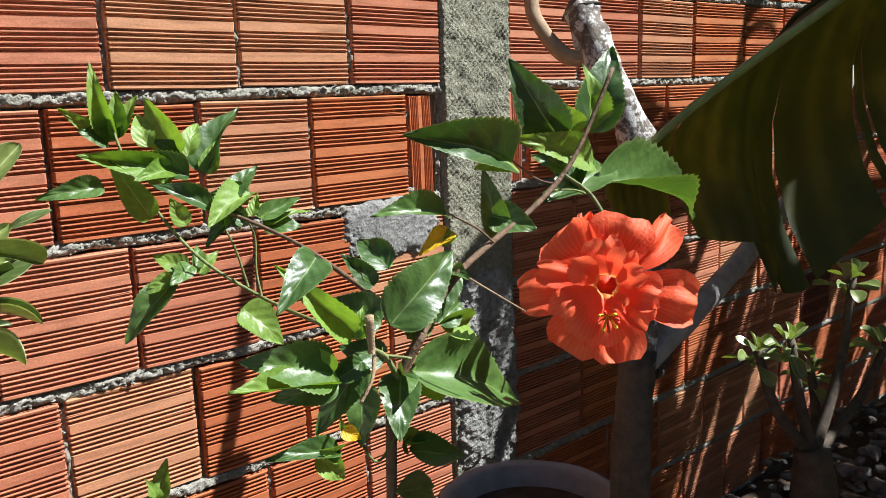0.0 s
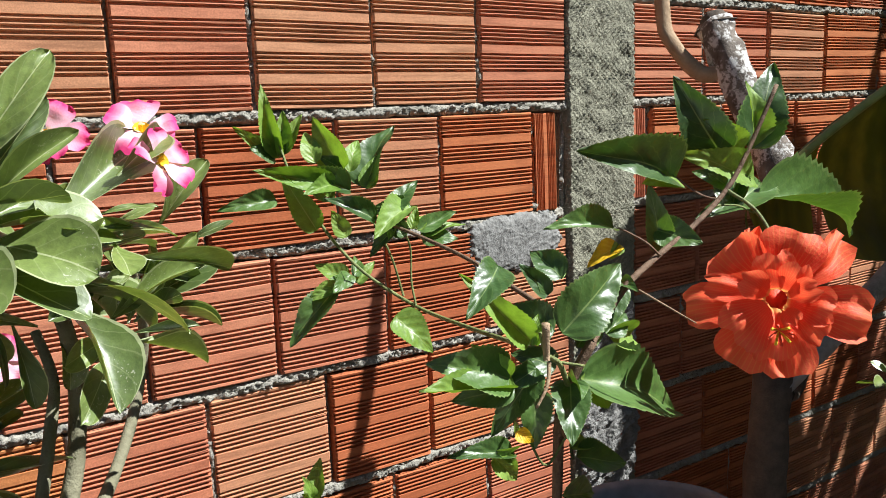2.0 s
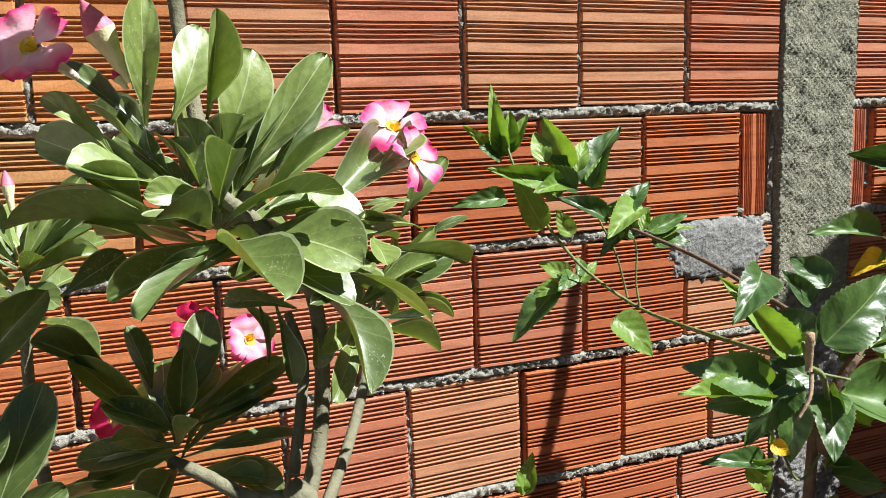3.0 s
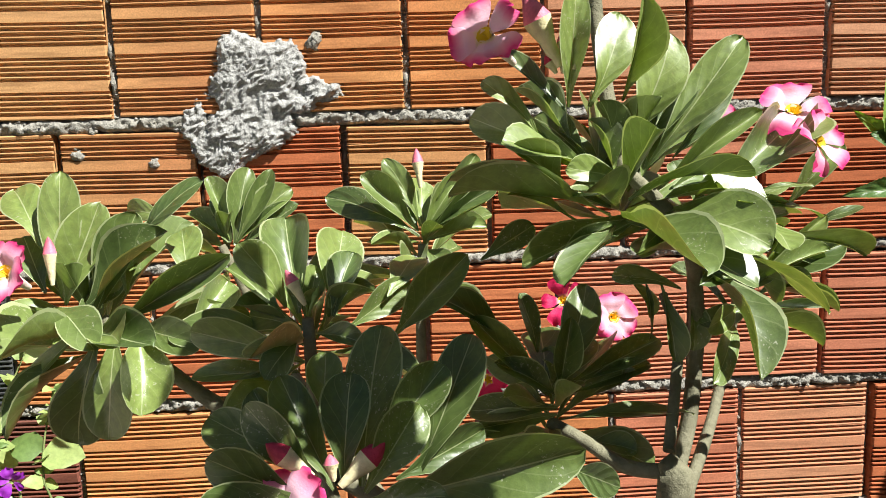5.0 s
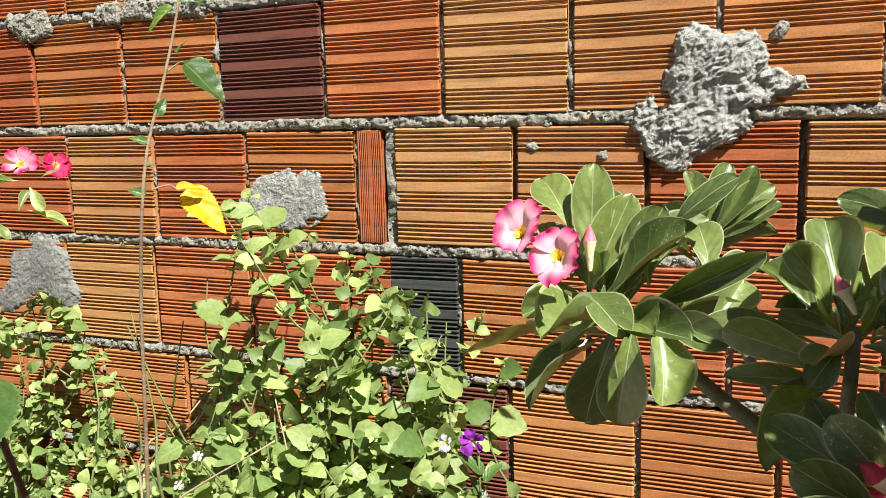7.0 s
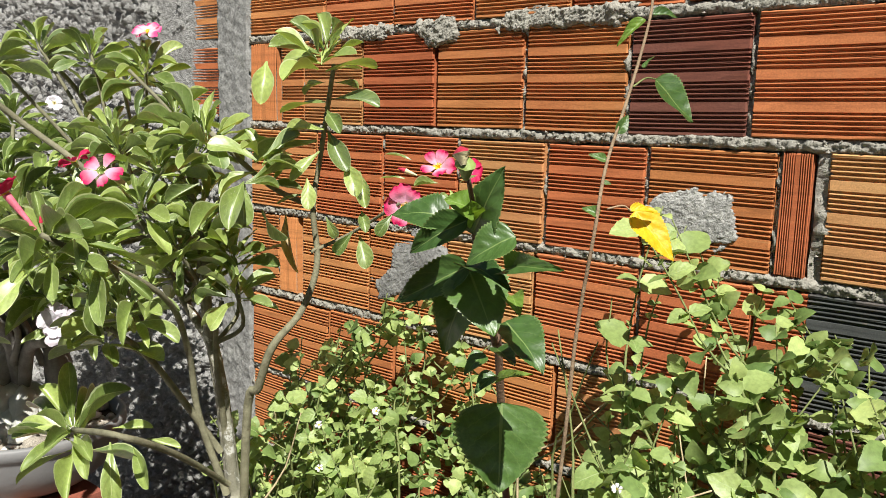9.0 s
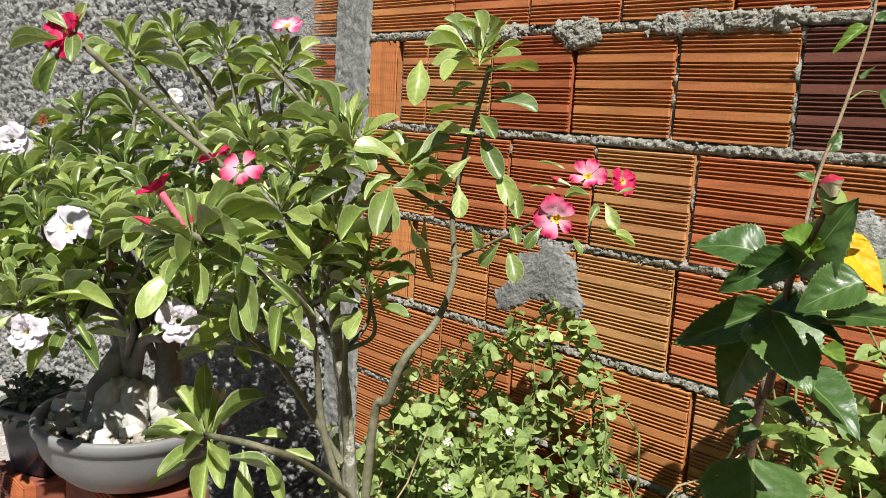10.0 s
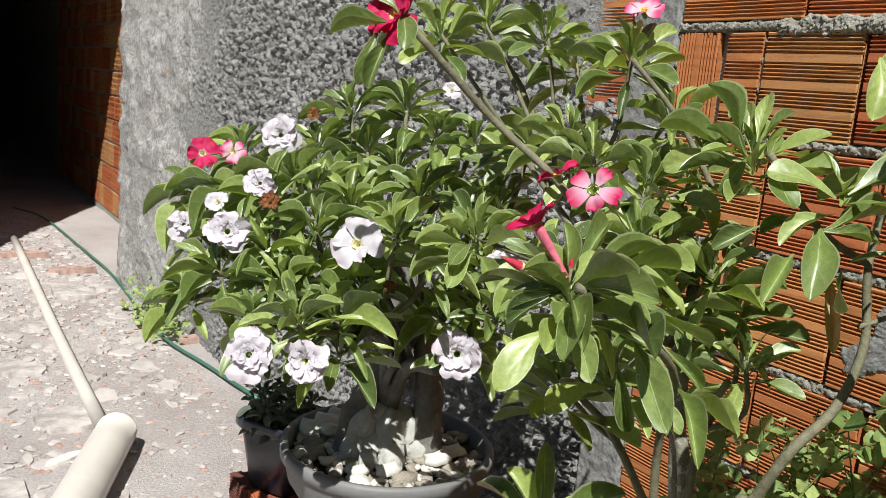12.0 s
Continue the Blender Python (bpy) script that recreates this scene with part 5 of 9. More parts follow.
    blade(plant, (-0.305, -0.323, 1.190), (-0.244, -0.311, 1.246), 0.34, ROSE_LEAF)
    blade(plant, (-0.308, -0.323, 1.187), (-0.300, -0.268, 1.224), 0.53, ROSE_LEAF)
    blade(plant, (-0.376, -0.323, 1.221), (-0.432, -0.304, 1.231), 0.40, ROSE_LEAF)
    blade(plant, (-0.302, -0.323, 1.187), (-0.237, -0.323, 1.230), 0.33, ROSE_LEAF)
    blade(plant, (-0.318, -0.323, 1.184), (-0.362, -0.289, 1.194), 0.42, ROSE_LEAF)
    blade(plant, (0.159, -0.575, 1.178), (0.222, -0.590, 1.155), 0.12, ROSE_LEAF)
    blade(plant, (0.163, -0.575, 1.180), (0.225, -0.590, 1.211), 0.29, ROSE_LEAF)
    blade(plant, (0.124, -0.575, 1.213), (0.208, -0.590, 1.194), 0.13, ROSE_LEAF)
    blade(plant, (0.130, -0.575, 1.235), (0.190, -0.590, 1.235), 0.18, ROSE_LEAF)
    blade(plant, (0.162, -0.575, 1.189), (0.209, -0.590, 1.233), 0.22, ROSE_LEAF)
    blade(plant, (0.147, -0.575, 1.243), (0.179, -0.590, 1.257), 0.19, ROSE_LEAF)
    blade(plant, (0.204, -0.575, 1.223), (0.239, -0.590, 1.238), 0.27, ROSE_LEAF)
    blade(plant, (0.184, -0.575, 1.239), (0.220, -0.590, 1.289), 0.30, ROSE_LEAF)
    blade(plant, (0.159, -0.575, 1.158), (0.110, -0.590, 1.149), 0.37, ROSE_LEAF)
    blade(plant, (0.156, -0.575, 1.172), (0.116, -0.590, 1.205), 0.51, ROSE_LEAF)
    blade(plant, (0.105, -0.575, 1.181), (0.105, -0.590, 1.128), 0.30, ROSE_LEAF)
    blade(plant, (0.161, -0.575, 1.180), (0.138, -0.590, 1.229), 0.41, ROSE_LEAF)
    blade(plant, (0.161, -0.575, 1.180), (0.174, -0.590, 1.229), 0.38, ROSE_LEAF)
    for centre, axis, count, size, seed in (((0.028, -0.675, 1.272), (0.10, -0.10, 1.0), 20, 0.105, 701), ((0.105, -0.635, 1.236), (0.45, -0.25, 1.0), 15, 0.090, 702), ((0.155, -0.590, 1.173), (0.60, -0.20, 0.8), 7, 0.075, 703),
                                            ((-0.105, -0.455, 1.197), (0.0, -0.20, 1.0), 10, 0.085, 704), ((-0.004, -0.575, 1.080), (0.0, -0.25, 1.0), 12, 0.095, 705), ((-0.192, -0.620, 1.171), (0.0, -0.25, 1.0), 12, 0.095, 706),
                                            ((-0.320, -0.310, 1.181), (0.0, -0.20, 1.0), 8, 0.085, 707), ((-0.365, -0.580, 1.171), (-0.20, -0.30, 1.0), 14, 0.110, 708)):
        rosette(plant, centre, axis, count, size, 0.32, seed, material=ROSE_LEAF, spread=(14, 104))
    bark = ROSE_BARK
    # branch and whorls added above the view to shade the foremost leaves
    branch(plant, [(0.027, -0.685, 1.279), (0.020, -0.655, 1.340), (0.015, -0.650, 1.430), (0.018, -0.780, 1.470), (0.025, -0.920, 1.468)], 0.0055, 0.0045, bark, "branch")
    for centre, seed in (((0.025, -0.925, 1.472), 711), ((0.000, -0.890, 1.482), 712)):
        rosette(plant, centre, (0.05, -0.20, 1.0), 11, 0.115, 0.42, seed, material=ROSE_LEAF, spread=(20, 92))
    branch(plant, [(0.077, -0.619, 1.008), (0.104, -0.589, 1.072), (0.112, -0.579, 1.134), (0.103, -0.600, 1.189), (0.077, -0.658, 1.227), (0.056, -0.669, 1.254), (0.027, -0.685, 1.279)], 0.0070, 0.0050, bark, "trunk")
    branch(plant, [(0.095, -0.600, 0.999), (0.147, -0.516, 1.033), (0.179, -0.462, 1.067), (0.194, -0.445, 1.112), (0.188, -0.477, 1.158), (0.166, -0.548, 1.206)], 0.0058, 0.0042, bark, "branch")
    branch(plant, [(0.072, -0.639, 1.066), (0.088, -0.603, 1.106), (0.097, -0.579, 1.135), (0.092, -0.554, 1.167)], 0.0046, 0.0038, bark, "branch")
    branch(plant, [(0.070, -0.641, 1.051), (0.041, -0.631, 1.052), (0.016, -0.610, 1.064), (-0.009, -0.588, 1.073)], 0.0060, 0.0050, bark, "branch")
    branch(plant, [(0.066, -0.628, 0.700), (-0.075, -0.510, 0.900), (-0.108, -0.465, 1.060), (-0.105, -0.469, 1.203)], 0.008, 0.0045, bark)
    branch(plant, [(0.066, -0.628, 0.700), (-0.120, -0.600, 0.900), (-0.185, -0.615, 1.040), (-0.190, -0.641, 1.178)], 0.008, 0.0045, bark)
    branch(plant, [(0.066, -0.628, 0.700), (-0.110, -0.740, 0.920), (-0.158, -0.775, 1.030), (-0.162, -0.783, 1.104)], 0.008, 0.0045, bark)
    branch(plant, [(0.066, -0.628, 0.700), (-0.080, -0.610, 0.960), (-0.225, -0.600, 1.072), (-0.280, -0.600, 1.112), (-0.350, -0.601, 1.175)], 0.010, 0.0045, bark)
    branch(plant, [(0.066, -0.628, 0.700), (-0.120, -0.420, 0.880), (-0.260, -0.335, 1.060), (-0.322, -0.323, 1.188)], 0.008, 0.0045, bark)
    branch(plant, [(0.100, -0.500, 0.020), (0.055, -0.596, 0.350), (0.065, -0.626, 0.700), (0.075, -0.646, 1.022), (0.070, -0.641, 1.051)], 0.030, 0.009, bark, "trunk")
    flower(plant, (-0.066, -0.721, 1.364), (-0.500, -0.750, 0.350), 0.022, PINK_PETAL, 3, tube=0.04, tube_material=FLOWER_TUBE)
    bud(plant, (-0.017, -0.694, 1.346), (-0.039, -0.697, 1.391), 0.0100, BUD_PINK)
    bud(plant, (-0.015, -0.694, 1.342), (-0.013, -0.690, 1.372), 0.0050, BUD_PINK)
    bud(plant, (-0.008, -0.694, 1.344), (-0.002, -0.691, 1.364), 0.0040, BUD_CRIMSON)
    bud(plant, (-0.019, -0.694, 1.342), (-0.026, -0.693, 1.353), 0.0040, BUD_CRIMSON)
    flower(plant, (0.169, -0.657, 1.293), (0.450, -0.600, 0.300), 0.023, PINK_PETAL, 5, tube=0.03, tube_material=FLOWER_TUBE)
    flower(plant, (0.167, -0.620, 1.315), (-0.100, -0.600, 0.700), 0.025, PINK_PETAL, 6)
    flower(plant, (0.113, -0.575, 1.312), (-0.200, -0.700, 0.500), 0.024, PINK_PETAL, 7)
    flower(plant, (0.026, -0.459, 1.143), (-0.300, -0.700, 0.400), 0.022, CRIMSON_PETAL, 8)
    flower(plant, (0.074, -0.462, 1.126), (0.200, -0.800, 0.200), 0.022, PINK_PETAL, 9)
    flower(plant, (-0.046, -0.451, 1.066), (-0.400, -0.700, 0.200), 0.022, CRIMSON_PETAL, 10)
    bud(plant, (-0.105, -0.481, 1.256), (-0.108, -0.475, 1.291), 0.0060, BUD_PINK)
    bud(plant, (-0.190, -0.649, 1.190), (-0.203, -0.645, 1.215), 0.0060, BUD_PINK)
    bud(plant, (-0.187, -0.649, 1.186), (-0.180, -0.647, 1.203), 0.0030, BUD_GREEN)
    flower(plant, (-0.189, -0.800, 1.108), (-0.200, -0.600, 0.750), 0.027, PINK_PETAL, 11, broad=1.1)
    bud(plant, (-0.172, -0.787, 1.124), (-0.196, -0.789, 1.145), 0.0080, BUD_CRIMSON)
    bud(plant, (-0.157, -0.788, 1.118), (-0.132, -0.780, 1.139), 0.0080, BUD_CRIMSON)
    bud(plant, (-0.161, -0.783, 1.119), (-0.163, -0.781, 1.134), 0.0050, BUD_PINK)
    flower(plant, (-0.383, -0.673, 1.225), (-0.100, -0.750, 0.450), 0.022, PINK_PETAL, 12, open_=0.75, tube=0.03, tube_material=FLOWER_TUBE)
    flower(plant, (-0.412, -0.669, 1.241), (-0.450, -0.700, 0.500), 0.022, PINK_PETAL, 13, open_=0.75)
    bud(plant, (-0.367, -0.639, 1.209), (-0.369, -0.634, 1.243), 0.0060, BUD_PINK)
    return plant


# ---- desert rose by the narrow column ----
FORKS = ((-1.700, -0.470, 0.900), (-1.770, -0.490, 1.010), (-1.860, -0.510, 1.120), (-1.960, -0.530, 1.210), (-1.645, -0.510, 0.960), (-1.710, -0.590, 0.930))


def shoot(plant, tip, axis, count, size, seed):
    """A leafy shoot that leaves the nearest fork of the limbs."""
    tip = Vector(tip)
    fork = min((Vector(f) for f in FORKS if f[2] < tip.z - 0.03), key=lambda f: (f - tip).length, default=Vector(FORKS[0]))
    bow = fork.lerp(tip, 0.5) + Vector((0.02 * math.sin(seed), 0.025, -0.02))
    branch(plant, [fork, bow, tip], 0.0042, 0.0030, ROSE_BARK)
    rosette(plant, tip, axis, count, size, 0.235, seed, spread=(12, 112))


def column_desert_rose():
    plant = empty("desert_rose", (-1.680, -0.450, 0.030), "many-stemmed desert rose with glossy leaves and crimson-edged flowers", "shrub")
    turned = (0.45, -0.40, 0.15)
    rose_leaf(plant, (-1.593, -0.810, 1.179), (-1.608, -0.814, 1.238), 0.26, turned)
    rose_leaf(plant, (-1.592, -0.807, 1.180), (-1.636, -0.723, 1.244), 0.21, turned)
    rose_leaf(plant, (-1.590, -0.805, 1.178), (-1.553, -0.735, 1.221), 0.26, turned)
    rose_leaf(plant, (-1.589, -0.805, 1.175), (-1.475, -0.810, 1.189), 0.26, turned)
    rose_leaf(plant, (-1.588, -0.804, 1.173), (-1.521, -0.710, 1.149), 0.25, turned)
    rose_leaf(plant, (-1.587, -0.803, 1.172), (-1.507, -0.696, 1.130), 0.22, turned)
    rose_leaf(plant, (-1.507, -0.714, 1.076), (-1.409, -0.771, 1.090), 0.18, turned)
    rose_leaf(plant, (-1.550, -0.760, 1.132), (-1.452, -0.810, 1.097), 0.27, turned)
    rose_leaf(plant, (-1.560, -0.771, 1.144), (-1.459, -0.827, 1.145), 0.22, turned)
    rose_leaf(plant, (-1.591, -0.809, 1.171), (-1.499, -0.872, 1.142), 0.21, turned)
    rose_leaf(plant, (-1.586, -0.813, 1.147), (-1.501, -0.890, 1.135), 0.24, turned)
    rose_leaf(plant, (-1.553, -0.772, 1.109), (-1.534, -0.765, 1.042), 0.26, turned)
    rose_leaf(plant, (-1.516, -0.723, 1.087), (-1.426, -0.793, 1.071), 0.19, turned)
    rose_leaf(plant, (-1.594, -0.813, 1.174), (-1.628, -0.871, 1.152), 0.29, turned)
    rose_leaf(plant, (-1.594, -0.813, 1.174), (-1.622, -0.859, 1.164), 0.28, turned)
    rose_leaf(plant, (-1.589, -0.804, 1.177), (-1.560, -0.694, 1.195), 0.28, turned)
    rose_leaf(plant, (-1.594, -0.811, 1.178), (-1.697, -0.773, 1.212), 0.18, turned)
    rose_leaf(plant, (-1.532, -0.747, 1.090), (-1.510, -0.729, 1.043), 0.28, turned)
    rose_leaf(plant, (-1.592, -0.808, 1.177), (-1.657, -0.716, 1.199), 0.18, turned)
    rose_leaf(plant, (-1.594, -0.813, 1.173), (-1.618, -0.862, 1.134), 0.28, turned)
    rose_leaf(plant, (-1.590, -0.806, 1.176), (-1.486, -0.833, 1.217), 0.21, turned)
    rose_leaf(plant, (-1.534, -0.736, 1.129), (-1.504, -0.705, 1.089), 0.26, turned)
    rose_leaf(plant, (-1.507, -0.548, 1.247), (-1.466, -0.606, 1.192), 0.46, turned)
    rose_leaf(plant, (-1.517, -0.572, 1.218), (-1.493, -0.646, 1.173), 0.30, turned)
    rose_leaf(plant, (-1.506, -0.547, 1.244), (-1.476, -0.505, 1.237), 0.31, turned)
    rose_leaf(plant, (-1.542, -0.601, 1.244), (-1.564, -0.644, 1.215), 0.33, turned)
    rose_leaf(plant, (-1.505, -0.545, 1.245), (-1.482, -0.461, 1.266), 0.29, turned)
    rose_leaf(plant, (-1.486, -0.530, 1.205), (-1.518, -0.473, 1.144), 0.18, turned)
    rose_leaf(plant, (-1.454, -0.434, 1.446), (-1.512, -0.453, 1.494), 0.32, turned, ROSE_LEAF_LIGHT)
    rose_leaf(plant, (-1.453, -0.433, 1.448), (-1.461, -0.475, 1.484), 0.30, turned)
    rose_leaf(plant, (-1.452, -0.431, 1.449), (-1.484, -0.422, 1.505), 0.32, turned, ROSE_LEAF_LIGHT)
    rose_leaf(plant, (-1.450, -0.429, 1.449), (-1.428, -0.440, 1.495), 0.30, turned, ROSE_LEAF_LIGHT)
    rose_leaf(plant, (-1.448, -0.428, 1.448), (-1.436, -0.390, 1.497), 0.32, turned, ROSE_LEAF_LIGHT)
    rose_leaf(plant, (-1.444, -0.425, 1.442), (-1.399, -0.404, 1.460), 0.32, turned, ROSE_LEAF_LIGHT)
    rose_leaf(plant, (-1.456, -0.437, 1.441), (-1.490, -0.512, 1.450), 0.30, turned)
    rose_leaf(plant, (-1.454, -0.436, 1.436), (-1.525, -0.464, 1.439), 0.35, turned)
    rose_leaf(plant, (-1.451, -0.436, 1.425), (-1.499, -0.455, 1.428), 0.35, turned)
    rose_leaf(plant, (-1.442, -0.429, 1.416), (-1.395, -0.410, 1.419), 0.32, turned, ROSE_LEAF_LIGHT)
    rose_leaf(plant, (-1.497, -0.511, 1.427), (-1.472, -0.541, 1.368), 0.46, turned)
    rose_leaf(plant, (-1.437, -0.434, 1.373), (-1.369, -0.397, 1.363), 0.28, turned, ROSE_LEAF_LIGHT)
    rose_leaf(plant, (-1.443, -0.441, 1.369), (-1.518, -0.474, 1.364), 0.30, turned)
    rose_leaf(plant, (-1.440, -0.441, 1.356), (-1.399, -0.450, 1.322), 0.44, turned, ROSE_LEAF_LIGHT)
    rose_leaf(plant, (-1.440, -0.447, 1.327), (-1.497, -0.475, 1.325), 0.32, turned)
    rose_leaf(plant, (-1.461, -0.443, 1.309), (-1.550, -0.497, 1.274), 0.30, turned)
    rose_leaf(plant, (-1.436, -0.443, 1.326), (-1.386, -0.450, 1.266), 0.39, turned)
    rose_leaf(plant, (-1.441, -0.455, 1.294), (-1.450, -0.503, 1.248), 0.33, turned, ROSE_LEAF_LIGHT)
    rose_leaf(plant, (-1.412, -0.430, 1.280), (-1.369, -0.441, 1.229), 0.40, turned, ROSE_LEAF_LIGHT)
    rose_leaf(plant, (-1.394, -0.415, 1.265), (-1.366, -0.428, 1.211), 0.37, turned, ROSE_LEAF_LIGHT)
    rose_leaf(plant, (-1.426, -0.492, 1.255), (-1.403, -0.507, 1.215), 0.46, turned, ROSE_LEAF_LIGHT)
    rose_leaf(plant, (-1.385, -0.419, 1.205), (-1.361, -0.431, 1.174), 0.44, turned)
    rose_leaf(plant, (-1.382, -0.425, 1.166), (-1.354, -0.436, 1.120), 0.46, turned, ROSE_LEAF_LIGHT)
    rose_leaf(plant, (-1.405, -0.418, 1.170), (-1.427, -0.434, 1.134), 0.44, turned)
    rose_leaf(plant, (-1.433, -0.444, 1.438), (-1.406, -0.453, 1.468), 0.30, turned, ROSE_LEAF_LIGHT)
    rose_leaf(plant, (-1.462, -0.424, 1.400), (-1.510, -0.432, 1.386), 0.30, turned)
    rose_leaf(plant, (-1.461, -0.408, 1.401), (-1.447, -0.367, 1.395), 0.26, turned)
    rose_leaf(plant, (-1.458, -0.428, 1.300), (-1.453, -0.396, 1.292), 0.35, turned)
    rose_leaf(plant, (-1.509, -0.462, 1.313), (-1.516, -0.493, 1.270), 0.37, turned)
    rose_leaf(plant, (-1.471, -0.457, 1.227), (-1.501, -0.491, 1.211), 0.26, turned)
    rose_leaf(plant, (-1.452, -0.432, 1.190), (-1.444, -0.418, 1.156), 0.44, turned)
    rose_leaf(plant, (-1.356, -0.340, 1.283), (-1.385, -0.365, 1.297), 0.44, turned)
    rose_leaf(plant, (-1.332, -0.338, 1.184), (-1.309, -0.349, 1.162), 0.46, turned, ROSE_LEAF_LIGHT)
    rose_leaf(plant, (-1.307, -0.301, 1.237), (-1.278, -0.308, 1.205), 0.46, turned, ROSE_LEAF_LIGHT)
    rose_leaf(plant, (-1.308, -0.310, 1.203), (-1.265, -0.273, 1.173), 0.32, turned, ROSE_LEAF_LIGHT)
    rose_leaf(plant, (-1.332, -0.296, 1.246), (-1.362, -0.326, 1.240), 0.32, turned)
    rose_leaf(plant, (-1.297, -0.289, 1.250), (-1.278, -0.267, 1.260), 0.35, turned, ROSE_LEAF_LIGHT)
    rose_leaf(plant, (-1.373, -0.335, 1.252), (-1.401, -0.361, 1.258), 0.35, turned, ROSE_LEAF_LIGHT)
    rose_leaf(plant, (-1.367, -0.369, 1.198), (-1.379, -0.390, 1.164), 0.44, turned, ROSE_LEAF_LIGHT)
    rose_leaf(plant, (-1.331, -0.305, 1.200), (-1.330, -0.283, 1.229), 0.35, turned)
    rose_leaf(plant, (-1.606, -0.564, 1.326), (-1.633, -0.606, 1.387), 0.37, turned, ROSE_LEAF_LIGHT)
    rose_leaf(plant, (-1.603, -0.559, 1.329), (-1.635, -0.554, 1.370), 0.35, turned, ROSE_LEAF_LIGHT)
    rose_leaf(plant, (-1.597, -0.553, 1.329), (-1.610, -0.526, 1.384), 0.33, turned, ROSE_LEAF_LIGHT)
    rose_leaf(plant, (-1.593, -0.550, 1.327), (-1.558, -0.549, 1.364), 0.35, turned, ROSE_LEAF_LIGHT)
    rose_leaf(plant, (-1.608, -0.568, 1.315), (-1.688, -0.615, 1.335), 0.28, turned, ROSE_LEAF_LIGHT)
    rose_leaf(plant, (-1.605, -0.565, 1.313), (-1.610, -0.627, 1.312), 0.32, turned, ROSE_LEAF_LIGHT)
    rose_leaf(plant, (-1.609, -0.556, 1.307), (-1.682, -0.605, 1.289), 0.30, turned)
    rose_leaf(plant, (-1.601, -0.534, 1.308), (-1.586, -0.474, 1.317), 0.35, turned)
    rose_leaf(plant, (-1.598, -0.531, 1.306), (-1.611, -0.492, 1.346), 0.33, turned)
    rose_leaf(plant, (-1.581, -0.545, 1.300), (-1.528, -0.571, 1.265), 0.44, turned, ROSE_LEAF_LIGHT)
    rose_leaf(plant, (-1.519, -0.538, 1.243), (-1.495, -0.556, 1.181), 0.46, turned)
    rose_leaf(plant, (-1.541, -0.489, 1.240), (-1.502, -0.438, 1.229), 0.30, turned)
    rose_leaf(plant, (-1.582, -0.521, 1.282), (-1.563, -0.470, 1.294), 0.32, turned)
    rose_leaf(plant, (-1.587, -0.528, 1.273), (-1.622, -0.565, 1.261), 0.32, turned)
    rose_leaf(plant, (-1.559, -0.505, 1.251), (-1.586, -0.537, 1.226), 0.35, turned)
    rose_leaf(plant, (-1.601, -0.562, 1.310), (-1.592, -0.604, 1.276), 0.35, turned, ROSE_LEAF_LIGHT)
    rose_leaf(plant, (-1.597, -0.532, 1.296), (-1.572, -0.496, 1.281), 0.32, turned)
    rose_leaf(plant, (-1.537, -0.472, 1.238), (-1.534, -0.447, 1.268), 0.32, turned)
    rose_leaf(plant, (-1.645, -0.759, 0.881), (-1.662, -0.755, 0.975), 0.29, turned)
    rose_leaf(plant, (-1.647, -0.761, 0.879), (-1.688, -0.787, 0.939), 0.33, turned)
    rose_leaf(plant, (-1.647, -0.762, 0.878), (-1.741, -0.785, 0.905), 0.26, turned)
    rose_leaf(plant, (-1.648, -0.763, 0.876), (-1.705, -0.814, 0.886), 0.31, turned)
    rose_leaf(plant, (-1.647, -0.763, 0.871), (-1.606, -0.852, 0.848), 0.28, turned)
    rose_leaf(plant, (-1.645, -0.762, 0.873), (-1.576, -0.832, 0.888), 0.18, turned)
    rose_leaf(plant, (-1.637, -0.759, 0.850), (-1.564, -0.810, 0.805), 0.28, turned)
    rose_leaf(plant, (-1.642, -0.759, 0.870), (-1.553, -0.783, 0.832), 0.27, turned)
    rose_leaf(plant, (-1.602, -0.724, 0.857), (-1.542, -0.757, 0.783), 0.31, turned)
    rose_leaf(plant, (-1.576, -0.702, 0.850), (-1.484, -0.732, 0.826), 0.26, turned)
    rose_leaf(plant, (-1.602, -0.720, 0.878), (-1.558, -0.679, 0.879), 0.31, turned)
    rose_leaf(plant, (-1.641, -0.756, 0.879), (-1.588, -0.694, 0.936), 0.33, turned)
    rose_leaf(plant, (-1.643, -0.758, 0.878), (-1.715, -0.691, 0.893), 0.20, turned)
    rose_leaf(plant, (-1.648, -0.764, 0.874), (-1.709, -0.823, 0.863), 0.28, turned)
    rose_leaf(plant, (-1.563, -0.687, 0.863), (-1.524, -0.654, 0.849), 0.28, turned)
    shoot(plant, (-1.857, -0.503, 1.427), (0.37, -0.33, 1.0), 23, 0.086, 1)
    shoot(plant, (-2.011, -0.470, 1.420), (-0.07, -0.49, 1.0), 20, 0.086, 2)
    shoot(plant, (-2.108, -0.581, 1.469), (0.15, -0.22, 1.0), 21, 0.091, 3)
    shoot(plant, (-2.028, -0.518, 1.458), (0.36, -0.13, 1.0), 20, 0.086, 4)
    shoot(plant, (-1.757, -0.474, 1.182), (-0.07, -0.42, 1.0), 21, 0.091, 5)
    shoot(plant, (-1.776, -0.497, 1.347), (0.16, -0.44, 1.0), 18, 0.081, 6)
    shoot(plant, (-1.760, -0.540, 1.257), (0.36, -0.14, 1.0), 21, 0.091, 7)
    shoot(plant, (-1.835, -0.575, 1.293), (-0.07, -0.20, 1.0), 20, 0.081, 8)
    shoot(plant, (-1.856, -0.740, 1.175), (0.16, -0.48, 1.0), 22, 0.091, 9)
